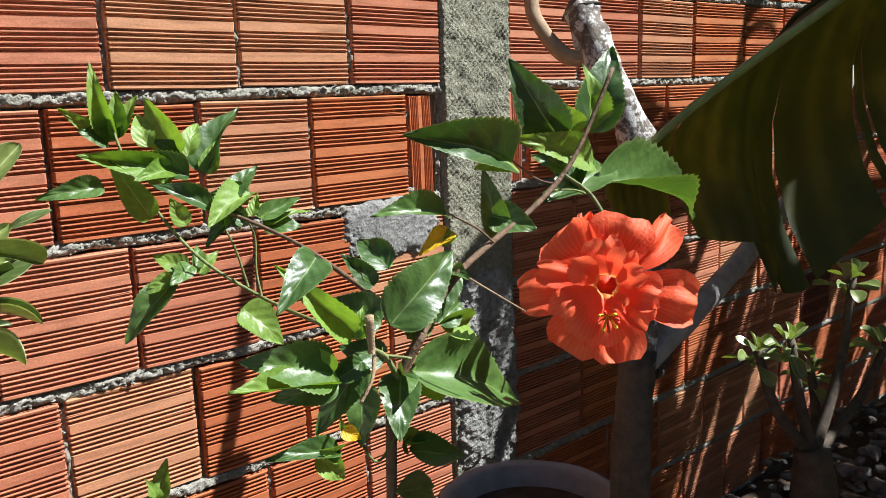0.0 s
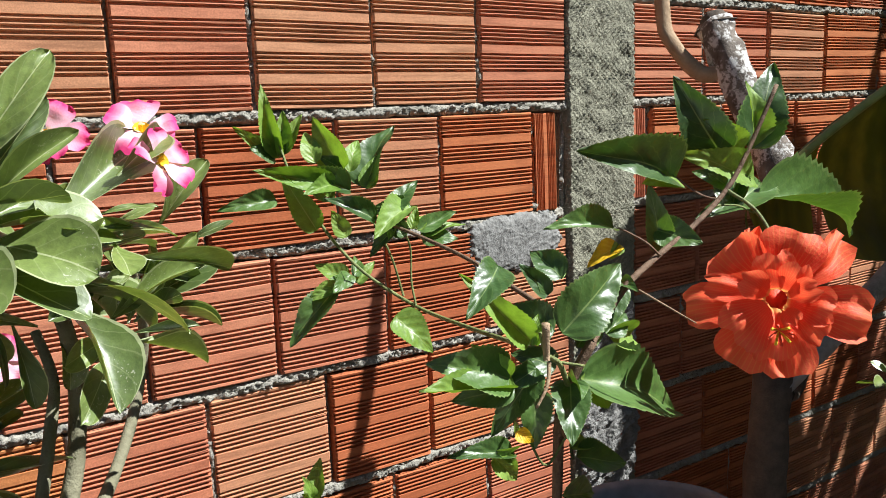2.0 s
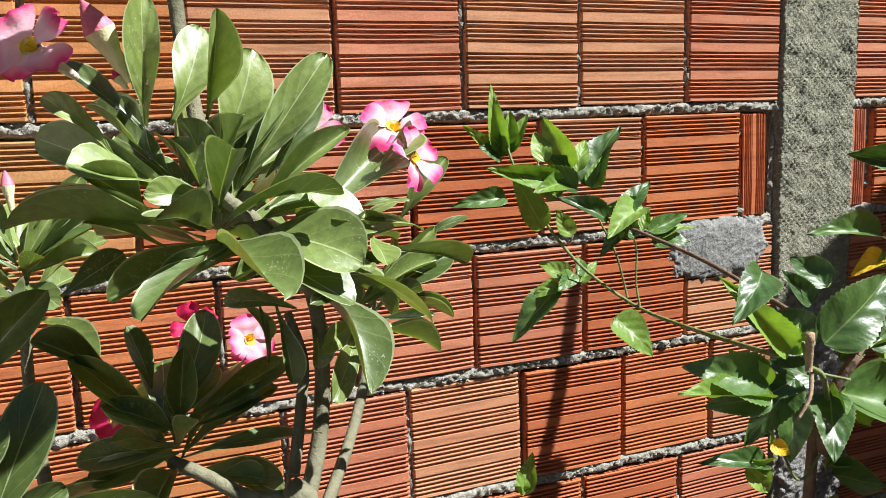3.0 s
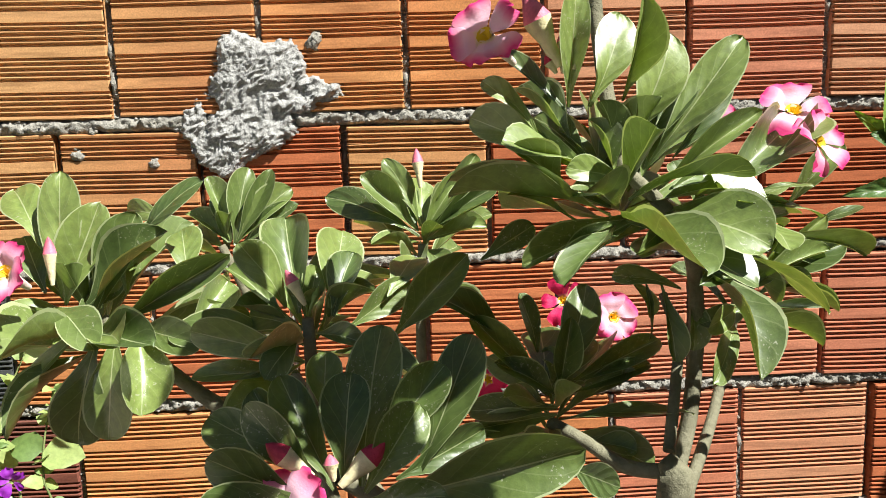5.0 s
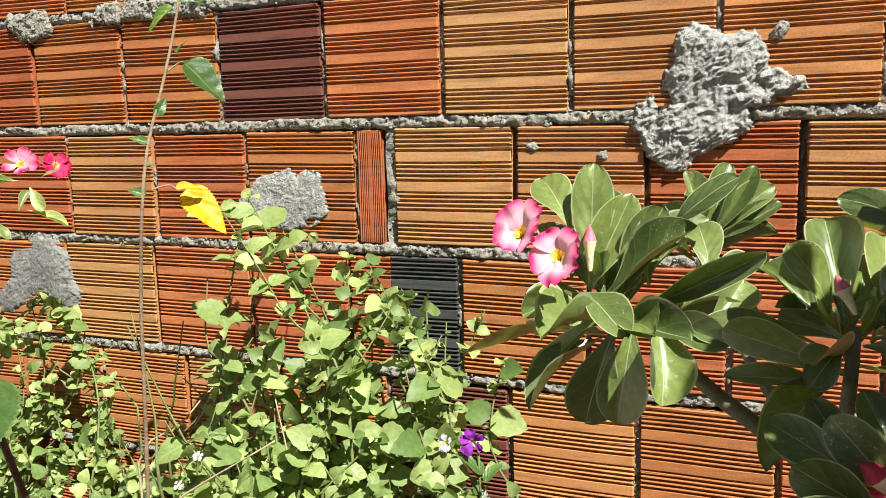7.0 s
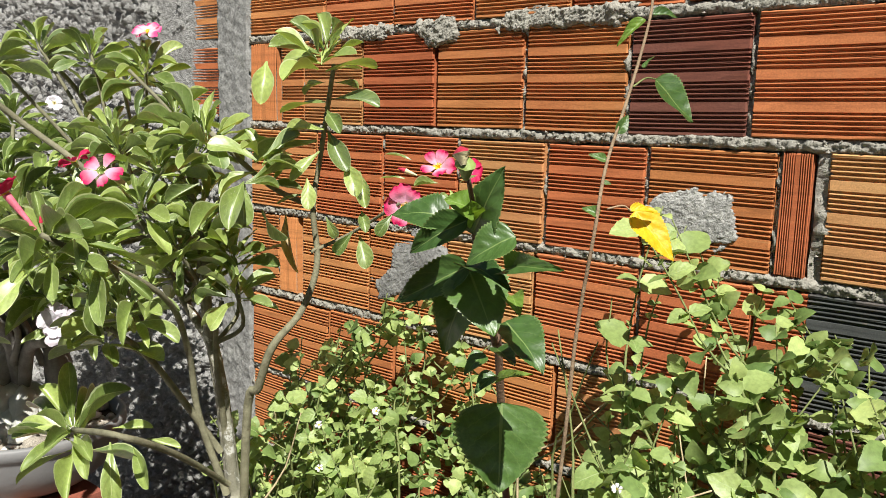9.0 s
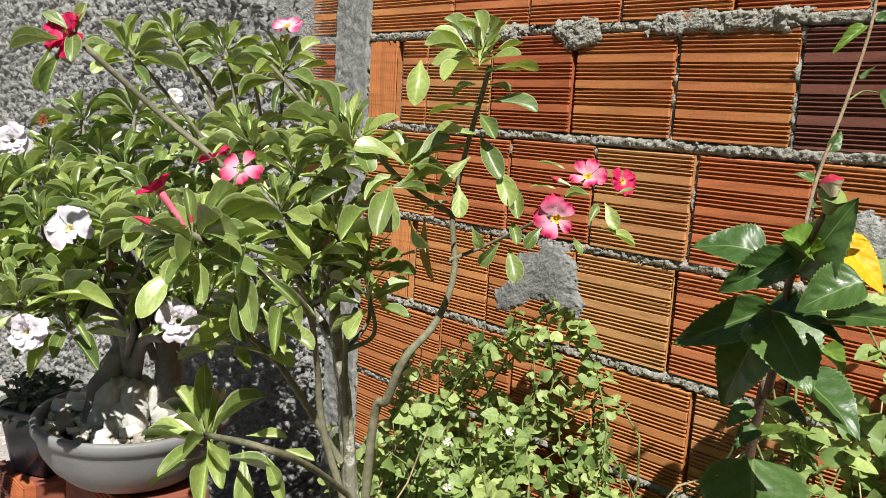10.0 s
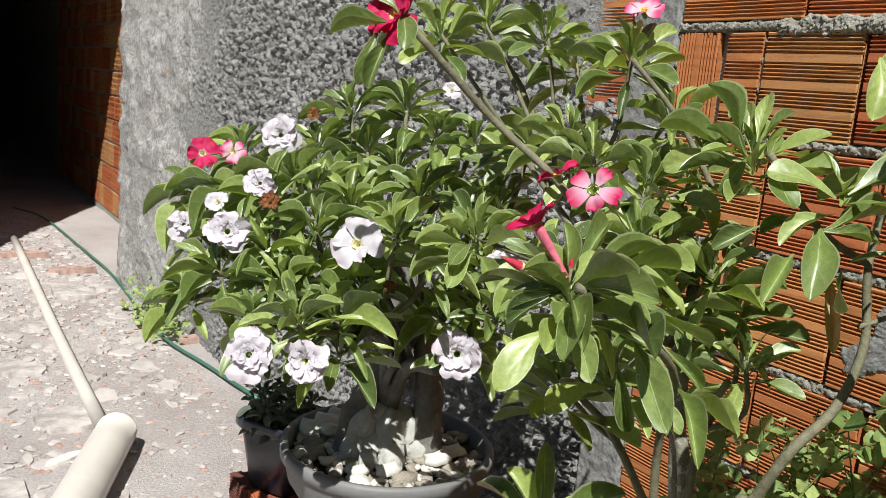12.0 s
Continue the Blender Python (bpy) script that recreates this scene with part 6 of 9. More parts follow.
    shoot(plant, (-1.757, -0.647, 0.992), (-0.07, -0.10, 1.0), 22, 0.091, 11)
    shoot(plant, (-1.650, -0.473, 1.107), (0.36, -0.50, 1.0), 20, 0.086, 13)
    shoot(plant, (-1.795, -0.501, 1.070), (-0.08, -0.25, 1.0), 22, 0.091, 14)
    shoot(plant, (-1.746, -0.474, 1.283), (0.17, -0.11, 1.0), 18, 0.081, 15)
    shoot(plant, (-2.074, -0.684, 1.439), (0.35, -0.40, 1.0), 18, 0.086, 16)
    shoot(plant, (-1.718, -0.730, 1.165), (-0.08, -0.46, 1.0), 22, 0.091, 17)
    shoot(plant, (-1.666, -0.664, 1.047), (0.18, -0.16, 1.0), 22, 0.091, 18)
    shoot(plant, (-1.694, -0.554, 1.130), (-0.08, -0.47, 1.0), 21, 0.091, 20)
    shoot(plant, (-1.703, -0.608, 1.202), (0.18, -0.38, 1.0), 21, 0.091, 21)
    shoot(plant, (-1.661, -0.703, 1.146), (0.35, -0.11, 1.0), 20, 0.086, 22)
    shoot(plant, (-1.641, -0.542, 1.171), (-0.08, -0.27, 1.0), 20, 0.086, 23)
    shoot(plant, (-1.934, -0.532, 1.309), (0.35, -0.28, 1.0), 20, 0.086, 25)
    shoot(plant, (-1.605, -0.499, 1.065), (-0.08, -0.10, 1.0), 17, 0.081, 26)
    bark = ROSE_BARK
    rosette(plant, (-1.603, -0.548, 1.312), (-0.10, -0.25, 1.0), 16, 0.092, 0.26, 820, material=ROSE_LEAF_LIGHT, spread=(15, 95))
    rosette(plant, (-1.593, -0.806, 1.168), (0.15, -0.30, 1.0), 22, 0.092, 0.26, 821, material=ROSE_LEAF_LIGHT, spread=(25, 104))
    rosette(plant, (-1.505, -0.520, 1.290), (0.25, -0.30, 1.0), 7, 0.085, 0.38, 822, material=ROSE_LEAF_LIGHT, spread=(30, 100))
    rosette(plant, (-1.421, -0.474, 1.440), (0.0, -0.20, 1.0), 8, 0.080, 0.36, 823, material=ROSE_LEAF_LIGHT, spread=(15, 90))
    rosette(plant, (-1.640, -0.765, 0.872), (-0.10, -0.30, 1.0), 8, 0.100, 0.26, 824, material=ROSE_LEAF_LIGHT, spread=(15, 110))
    branch(plant, [(-1.673, -0.454, 0.620), *FORKS[:4]], 0.0110, 0.0055, OLD_TRUNK, "limb")
    branch(plant, [(-1.690, -0.462, 0.760), FORKS[4], (-1.610, -0.520, 1.040)], 0.0063, 0.0043, bark, "limb")
    branch(plant, [(-1.695, -0.470, 0.740), FORKS[5], (-1.715, -0.660, 1.000)], 0.0063, 0.0043, bark, "limb")
    branch(plant, [(-1.660, -0.460, 0.250), (-1.616, -0.470, 0.811), (-1.583, -0.468, 0.887), (-1.549, -0.464, 0.965), (-1.530, -0.417, 1.023), (-1.527, -0.386, 1.100), (-1.541, -0.383, 1.195), (-1.533, -0.374, 1.280), (-1.437, -0.430, 1.425)], 0.0087, 0.0037, bark, "trunk")
    branch(plant, [(-1.541, -0.383, 1.195), (-1.564, -0.457, 1.234), (-1.573, -0.560, 1.318)], 0.0049, 0.0040, bark)
    branch(plant, [(-1.534, -0.394, 1.120), (-1.494, -0.343, 1.150), (-1.361, -0.360, 1.215)], 0.0035, 0.0025, bark)
    branch(plant, [(-1.696, -0.496, 1.267), (-1.736, -0.530, 1.347), (-1.782, -0.577, 1.416)], 0.0042, 0.0032, bark, "branch")
    branch(plant, [(-1.781, -0.434, 1.001), (-1.785, -0.544, 1.139), (-1.826, -0.642, 1.254), (-1.887, -0.711, 1.326), (-1.907, -0.825, 1.424)], 0.0060, 0.0047, bark, "branch")
    branch(plant, [(-1.910, -0.553, 1.237), (-2.019, -0.518, 1.285), (-2.091, -0.507, 1.370), (-2.123, -0.537, 1.426), (-2.144, -0.555, 1.469)], 0.0056, 0.0043, bark, "branch")
    branch(plant, [(-1.672, -0.474, 0.666), (-1.700, -0.510, 0.816), (-1.686, -0.538, 0.947), (-1.599, -0.637, 1.072), (-1.565, -0.826, 1.184)], 0.0070, 0.0040, bark, "branch")
    branch(plant, [(-1.673, -0.454, 0.634), (-1.717, -0.451, 0.840), (-1.711, -0.482, 0.993), (-1.711, -0.489, 1.153), (-1.736, -0.519, 1.248)], 0.0150, 0.0060, OLD_TRUNK, "trunk")
    branch(plant, [(-1.609, -0.514, 0.719), (-1.511, -0.672, 0.850), (-1.470, -0.784, 0.922), (-1.644, -0.760, 0.875)], 0.0056, 0.0043, bark, "branch")
    branch(plant, [(-1.680, -0.450, 0.020), (-1.680, -0.450, 0.300), (-1.673, -0.454, 0.634)], 0.060, 0.022, OLD_TRUNK, "trunk", 12, 0.2)
    leaf(plant, "narrow", DRY_LEAF, (-1.571, -0.417, 1.188), (-1.539, -0.426, 1.088), 0.16, (0.4, -0.6, 0.1))
    flower(plant, (-1.750, -0.647, 1.253), (0.500, -0.700, 0.400), 0.031, RIMMED_PETAL, 21, broad=1.0, throat=BUD_GREEN)
    flower(plant, (-1.792, -0.672, 1.266), (-0.300, -0.400, 0.800), 0.026, CRIMSON_PETAL, 22, broad=0.7)
    flower(plant, (-1.602, -0.854, 1.238), (-0.350, -0.450, 0.800), 0.026, CRIMSON_PETAL, 23, tube=0.06, open_=0.9, tube_material=BUD_PINK)
    bud(plant, (-1.602, -0.827, 1.180), (-1.612, -0.883, 1.204), 0.0070, BUD_CRIMSON)
    bud(plant, (-1.592, -0.812, 1.181), (-1.587, -0.817, 1.207), 0.0040, BUD_CRIMSON)
    flower(plant, (-1.356, -0.351, 1.209), (0.500, -0.700, 0.050), 0.033, RIMMED_PETAL, 24, broad=1.0, open_=0.5)
    flower(plant, (-1.374, -0.256, 1.270), (0.300, -0.700, 0.600), 0.030, RIMMED_PETAL, 25, broad=0.95, open_=0.5)
    flower(plant, (-1.326, -0.230, 1.266), (0.700, -0.400, 0.300), 0.022, CRIMSON_PETAL, 26)
    bud(plant, (-1.345, -0.337, 1.259), (-1.367, -0.358, 1.270), 0.0060, BUD_CRIMSON)
    flower(plant, (-1.927, -0.843, 1.443), (0.200, -0.700, 0.400), 0.036, CRIMSON_PETAL, 27, layers=2)
    flower(plant, (-1.843, -0.507, 1.488), (0.200, -0.500, 0.600), 0.026, PINK_PETAL, 28)
    rose_leaf(plant, (-1.926, -0.850, 1.421), (-1.926, -0.875, 1.349), 0.26, turned)
    rose_leaf(plant, (-1.933, -0.861, 1.424), (-1.933, -0.884, 1.353), 0.23, turned)
    rose_leaf(plant, (-1.922, -0.837, 1.447), (-1.871, -0.857, 1.396), 0.31, turned)
    rose_leaf(plant, (-1.921, -0.840, 1.432), (-1.964, -0.912, 1.411), 0.26, turned)
    rose_leaf(plant, (-1.919, -0.836, 1.431), (-1.983, -0.817, 1.397), 0.18, turned)
    rose_leaf(plant, (-1.917, -0.833, 1.434), (-1.892, -0.791, 1.445), 0.26, turned)
    rose_leaf(plant, (-1.919, -0.834, 1.436), (-1.920, -0.819, 1.489), 0.23, turned)
    rose_leaf(plant, (-1.920, -0.837, 1.436), (-1.949, -0.866, 1.477), 0.23, turned)
    return plant


# ---- glossy hibiscus with a red bud ----
def red_bud_hibiscus():
    plant = empty("hibiscus", (-0.950, -0.580, 0.030), "hibiscus shoot with broad glossy leaves and a red bud", "shrub")
    dark, young, turned = HIBISCUS_LEAF, HIBISCUS_YOUNG, (0.55, -0.75, 0.70)
    branch(plant, [(-0.950, -0.580, 0.020), (-0.940, -0.590, 0.600), (-0.842, -0.780, 1.129), (-0.818, -0.823, 1.187), (-0.794, -0.868, 1.245), (-0.787, -0.888, 1.269), (-0.772, -0.909, 1.292), (-0.754, -0.938, 1.315)], 0.0040, 0.0014, BROWN_STEM, "stem")
    bud(plant, (-0.751, -0.944, 1.315), (-0.747, -0.950, 1.328), 0.0080, BUD_GREEN)
    bud(plant, (-0.746, -0.952, 1.323), (-0.749, -0.952, 1.333), 0.0068, BUD_CRIMSON)
    hibiscus_leaf(plant, (-0.778, -0.902, 1.278), (-0.749, -0.920, 1.316), 0.55, dark, turned)
    hibiscus_leaf(plant, (-0.745, -0.903, 1.280), (-0.769, -0.921, 1.263), 0.68, dark, turned)
    hibiscus_leaf(plant, (-0.767, -0.916, 1.293), (-0.774, -0.934, 1.302), 0.88, young, turned)
    hibiscus_leaf(plant, (-0.792, -0.909, 1.287), (-0.825, -0.927, 1.290), 0.70, dark, turned)
    hibiscus_leaf(plant, (-0.777, -0.909, 1.287), (-0.808, -0.927, 1.265), 0.43, dark, turned)
    hibiscus_leaf(plant, (-0.797, -0.881, 1.253), (-0.846, -0.899, 1.223), 0.38, dark, turned)
    hibiscus_leaf(plant, (-0.809, -0.867, 1.236), (-0.820, -0.885, 1.190), 0.61, dark, turned)
    hibiscus_leaf(plant, (-0.801, -0.876, 1.248), (-0.766, -0.894, 1.215), 0.80, dark, turned)
    hibiscus_leaf(plant, (-0.801, -0.880, 1.252), (-0.751, -0.898, 1.246), 0.38, dark, turned)
    hibiscus_leaf(plant, (-0.767, -0.882, 1.255), (-0.715, -0.900, 1.264), 0.28, dark, turned)
    hibiscus_leaf(plant, (-0.791, -0.847, 1.210), (-0.746, -0.865, 1.196), 0.63, dark, turned)
    hibiscus_leaf(plant, (-0.814, -0.825, 1.182), (-0.784, -0.843, 1.179), 0.42, dark, turned)
    hibiscus_leaf(plant, (-0.830, -0.800, 1.148), (-0.789, -0.818, 1.168), 0.22, young, turned)
    hibiscus_leaf(plant, (-0.830, -0.804, 1.154), (-0.836, -0.822, 1.143), 0.61, dark, turned)
    hibiscus_leaf(plant, (-0.839, -0.782, 1.124), (-0.826, -0.800, 1.057), 0.96, dark, turned)
    hibiscus_leaf(plant, (-0.830, -0.818, 1.173), (-0.836, -0.836, 1.161), 0.62, dark, turned)
    hibiscus_leaf(plant, (-0.773, -0.909, 1.286), (-0.759, -0.927, 1.301), 0.46, young, turned)
    hibiscus_leaf(plant, (-0.773, -0.865, 1.234), (-0.754, -0.883, 1.227), 0.51, young, turned)
    return plant


# ---- thin shoot with a yellowed leaf ----
def thin_shoot():
    plant = empty("climbing_shoot", (-1.023, -0.413, 0.030), "thin brown shoot with few small leaves and one yellow leaf", "climber")
    dark, young, turned = HIBISCUS_LEAF, HIBISCUS_YOUNG, (0.35, -0.65, 0.65)
    branch(plant, [(-1.023, -0.413, 0.020), (-1.033, -0.413, 0.500), (-0.991, -0.433, 0.989), (-0.979, -0.439, 1.105), (-0.957, -0.450, 1.216), (-0.956, -0.432, 1.298), (-0.946, -0.403, 1.387), (-0.939, -0.379, 1.470), (-0.941, -0.367, 1.533)], 0.0029, 0.0016, SHOOT_BARK, "stem")
    branch(plant, [(-0.949, -0.436, 1.248), (-0.936, -0.423, 1.252), (-0.928, -0.417, 1.246)], 0.0012, 0.0010, PALE_STEM, "branch")
    hibiscus_leaf(plant, (-0.937, -0.390, 1.244), (-0.888, -0.378, 1.187), 0.50, YELLOW_LEAF, turned)
    hibiscus_leaf(plant, (-0.930, -0.418, 1.246), (-0.911, -0.388, 1.243), 0.40, YELLOW_LEAF, turned)
    branch(plant, [(-0.944, -0.400, 1.391), (-0.934, -0.389, 1.401), (-0.914, -0.398, 1.399)], 0.0012, 0.0009, GREEN_STEM, "branch")
    hibiscus_leaf(plant, (-0.914, -0.405, 1.399), (-0.879, -0.377, 1.350), 0.66, dark, turned)
    hibiscus_leaf(plant, (-0.957, -0.431, 1.304), (-0.972, -0.444, 1.313), 0.50, dark, turned)
    hibiscus_leaf(plant, (-0.950, -0.418, 1.336), (-0.944, -0.407, 1.359), 0.50, dark, turned)
    hibiscus_leaf(plant, (-0.956, -0.436, 1.279), (-0.949, -0.429, 1.277), 0.60, dark, turned)
    hibiscus_leaf(plant, (-0.943, -0.383, 1.470), (-0.965, -0.409, 1.443), 0.30, young, turned)
    hibiscus_leaf(plant, (-0.937, -0.376, 1.476), (-0.914, -0.354, 1.478), 0.40, dark, turned)
    hibiscus_leaf(plant, (-0.955, -0.443, 1.241), (-0.971, -0.455, 1.250), 0.60, dark, turned)
    hibiscus_leaf(plant, (-0.938, -0.390, 1.413), (-0.929, -0.378, 1.429), 0.40, dark, turned)
    return plant


# ---- white-flowered desert rose in the bowl ----
def bowl_desert_rose():
    plant = empty("desert_rose", (-2.400, -0.530, 0.615), "potted desert rose with swollen roots and white double flowers", "shrub")
    branch(plant, [(-2.400, -0.530, 0.700), (-2.358, -0.572, 0.856), (-2.280, -0.650, 0.920)], 0.018, 0.011, SHADED_BARK, "limb")
    branch(plant, [(-2.400, -0.530, 0.700), (-2.442, -0.579, 0.880), (-2.520, -0.670, 0.960)], 0.018, 0.011, SHADED_BARK, "limb")
    branch(plant, [(-2.400, -0.530, 0.700), (-2.365, -0.509, 0.892), (-2.300, -0.470, 0.980)], 0.018, 0.011, SHADED_BARK, "limb")
    branch(plant, [(-2.400, -0.530, 0.700), (-2.449, -0.513, 0.904), (-2.540, -0.480, 1.000)], 0.018, 0.011, SHADED_BARK, "limb")
    branch(plant, [(-2.400, -0.530, 0.700), (-2.400, -0.537, 0.940), (-2.400, -0.550, 1.060)], 0.018, 0.011, SHADED_BARK, "limb")
    branch(plant, [(-2.400, -0.530, 0.700), (-2.330, -0.537, 0.820), (-2.200, -0.550, 0.860)], 0.018, 0.011, SHADED_BARK, "limb")
    rosette(plant, (-2.469, -0.868, 1.175), (0.07, -0.24, 0.80), 17, 0.094, 0.25, 40, "narrow")
    branch(plant, [(-2.520, -0.670, 0.960), (-2.484, -0.809, 1.057), (-2.469, -0.868, 1.163)], 0.0065, 0.0045, ROSE_BARK)
    rosette(plant, (-2.418, -0.800, 1.147), (0.17, -0.40, 0.80), 18, 0.106, 0.28, 41, "narrow")
    branch(plant, [(-2.520, -0.670, 0.960), (-2.449, -0.761, 1.044), (-2.418, -0.800, 1.135)], 0.0065, 0.0045, ROSE_BARK)
    rosette(plant, (-2.542, -0.897, 1.144), (-0.07, -0.52, 0.80), 19, 0.100, 0.28, 42, "narrow")
    branch(plant, [(-2.520, -0.670, 0.960), (-2.536, -0.829, 1.043), (-2.542, -0.897, 1.132)], 0.0065, 0.0045, ROSE_BARK)
    rosette(plant, (-2.658, -0.773, 1.212), (0.03, -0.22, 0.80), 20, 0.086, 0.25, 43, "narrow")
    branch(plant, [(-2.520, -0.670, 0.960), (-2.617, -0.742, 1.073), (-2.658, -0.773, 1.200)], 0.0065, 0.0045, ROSE_BARK)
    rosette(plant, (-2.596, -0.638, 1.224), (0.02, -0.24, 0.80), 21, 0.083, 0.28, 44, "narrow")
    branch(plant, [(-2.400, -0.550, 1.060), (-2.537, -0.611, 1.134), (-2.596, -0.638, 1.212)], 0.0065, 0.0045, ROSE_BARK)
    rosette(plant, (-2.602, -0.563, 1.310), (-0.09, -0.39, 0.80), 17, 0.097, 0.28, 45, "narrow")
    branch(plant, [(-2.400, -0.550, 1.060), (-2.541, -0.559, 1.173), (-2.602, -0.563, 1.298)], 0.0065, 0.0045, ROSE_BARK)
    rosette(plant, (-2.538, -0.463, 1.321), (0.13, -0.13, 0.80), 18, 0.106, 0.25, 46, "narrow")
    branch(plant, [(-2.400, -0.550, 1.060), (-2.497, -0.489, 1.177), (-2.538, -0.463, 1.309)], 0.0065, 0.0045, ROSE_BARK)
    rosette(plant, (-2.496, -0.414, 1.273), (0.01, -0.05, 0.80), 19, 0.098, 0.28, 47, "narrow")
    branch(plant, [(-2.400, -0.550, 1.060), (-2.467, -0.455, 1.156), (-2.496, -0.414, 1.261)], 0.0065, 0.0045, ROSE_BARK)
    rosette(plant, (-2.406, -0.373, 1.266), (0.05, -0.27, 0.80), 20, 0.084, 0.28, 48, "narrow")
    branch(plant, [(-2.400, -0.550, 1.060), (-2.404, -0.426, 1.153), (-2.406, -0.373, 1.254)], 0.0065, 0.0045, ROSE_BARK)
    rosette(plant, (-2.383, -0.658, 1.138), (0.20, -0.31, 0.80), 21, 0.085, 0.25, 49, "narrow")
    branch(plant, [(-2.400, -0.550, 1.060), (-2.388, -0.625, 1.095), (-2.383, -0.658, 1.126)], 0.0065, 0.0045, ROSE_BARK)
    rosette(plant, (-2.318, -0.753, 1.107), (0.06, -0.18, 0.80), 17, 0.099, 0.28, 50, "narrow")
    branch(plant, [(-2.280, -0.650, 0.920), (-2.307, -0.722, 1.004), (-2.318, -0.753, 1.095)], 0.0065, 0.0045, ROSE_BARK)
    rosette(plant, (-2.371, -0.914, 1.030), (0.13, -0.48, 0.80), 18, 0.106, 0.28, 51, "narrow")
    branch(plant, [(-2.520, -0.670, 0.960), (-2.415, -0.841, 0.992), (-2.371, -0.914, 1.018)], 0.0065, 0.0045, ROSE_BARK)
    rosette(plant, (-2.330, -0.840, 1.067), (0.20, -0.48, 0.80), 19, 0.095, 0.25, 52, "narrow")
    branch(plant, [(-2.280, -0.650, 0.920), (-2.315, -0.783, 0.986), (-2.330, -0.840, 1.055)], 0.0065, 0.0045, ROSE_BARK)
    rosette(plant, (-2.160, -0.848, 0.989), (0.12, -0.24, 0.80), 20, 0.083, 0.28, 53, "narrow")
    branch(plant, [(-2.280, -0.650, 0.920), (-2.196, -0.789, 0.951), (-2.160, -0.848, 0.977)], 0.0065, 0.0045, ROSE_BARK)
    rosette(plant, (-2.261, -0.879, 0.968), (0.24, -0.38, 0.80), 21, 0.087, 0.28, 54, "narrow")
    branch(plant, [(-2.280, -0.650, 0.920), (-2.267, -0.811, 0.941), (-2.261, -0.879, 0.956)], 0.0065, 0.0045, ROSE_BARK)
    rosette(plant, (-2.182, -0.672, 1.121), (0.21, -0.44, 0.80), 17, 0.101, 0.25, 55, "narrow")
    branch(plant, [(-2.280, -0.650, 0.920), (-2.211, -0.665, 1.011), (-2.182, -0.672, 1.109)], 0.0065, 0.0045, ROSE_BARK)
    rosette(plant, (-2.176, -0.604, 1.073), (0.13, -0.18, 0.80), 18, 0.105, 0.28, 56, "narrow")
    branch(plant, [(-2.280, -0.650, 0.920), (-2.207, -0.618, 0.989), (-2.176, -0.604, 1.061)], 0.0065, 0.0045, ROSE_BARK)
    rosette(plant, (-2.299, -0.666, 1.006), (0.25, -0.19, 0.80), 19, 0.093, 0.28, 57, "narrow")
    branch(plant, [(-2.280, -0.650, 0.920), (-2.294, -0.661, 0.959), (-2.299, -0.666, 0.994)], 0.0065, 0.0045, ROSE_BARK)
    rosette(plant, (-2.216, -0.500, 1.124), (0.14, -0.35, 0.80), 20, 0.082, 0.25, 58, "narrow")
    branch(plant, [(-2.300, -0.470, 0.980), (-2.241, -0.491, 1.045), (-2.216, -0.500, 1.112)], 0.0065, 0.0045, ROSE_BARK)
    rosette(plant, (-2.236, -0.426, 1.162), (0.15, -0.17, 0.80), 21, 0.089, 0.28, 59, "narrow")
    branch(plant, [(-2.300, -0.470, 0.980), (-2.255, -0.440, 1.062), (-2.236, -0.426, 1.150)], 0.0065, 0.0045, ROSE_BARK)
    rosette(plant, (-2.185, -0.476, 1.056), (0.30, -0.05, 0.80), 17, 0.103, 0.28, 60, "narrow")
    branch(plant, [(-2.300, -0.470, 0.980), (-2.220, -0.474, 1.014), (-2.185, -0.476, 1.044)], 0.0065, 0.0045, ROSE_BARK)
    rosette(plant, (-2.209, -0.762, 0.974), (0.10, -0.42, 0.80), 18, 0.104, 0.25, 61, "narrow")
    branch(plant, [(-2.280, -0.650, 0.920), (-2.231, -0.728, 0.944), (-2.209, -0.762, 0.962)], 0.0065, 0.0045, ROSE_BARK)
    rosette(plant, (-2.117, -0.491, 0.980), (0.27, -0.29, 0.80), 19, 0.090, 0.28, 62, "narrow")
    branch(plant, [(-2.200, -0.550, 0.860), (-2.142, -0.508, 0.914), (-2.117, -0.491, 0.968)], 0.0065, 0.0045, ROSE_BARK)
    rosette(plant, (-2.173, -0.505, 0.913), (0.26, -0.06, 0.80), 20, 0.082, 0.28, 63, "narrow")
    branch(plant, [(-2.200, -0.550, 0.860), (-2.181, -0.519, 0.884), (-2.173, -0.505, 0.901)], 0.0065, 0.0045, ROSE_BARK)
    rosette(plant, (-2.481, -0.511, 1.194), (-0.04, -0.22, 0.80), 21, 0.091, 0.25, 64, "narrow")
    branch(plant, [(-2.400, -0.550, 1.060), (-2.457, -0.522, 1.120), (-2.481, -0.511, 1.182)], 0.0065, 0.0045, ROSE_BARK)
    rosette(plant, (-2.320, -0.346, 1.230), (0.22, -0.27, 0.80), 17, 0.105, 0.28, 65, "narrow")
    branch(plant, [(-2.400, -0.550, 1.060), (-2.344, -0.407, 1.136), (-2.320, -0.346, 1.218)], 0.0065, 0.0045, ROSE_BARK)
    rosette(plant, (-2.286, -0.784, 1.035), (0.15, -0.25, 0.80), 18, 0.102, 0.28, 66, "narrow")
    branch(plant, [(-2.280, -0.650, 0.920), (-2.284, -0.743, 0.972), (-2.286, -0.784, 1.023)], 0.0065, 0.0045, ROSE_BARK)
    rosette(plant, (-2.416, -0.947, 0.971), (0.03, -0.35, 0.80), 19, 0.088, 0.25, 67, "narrow")
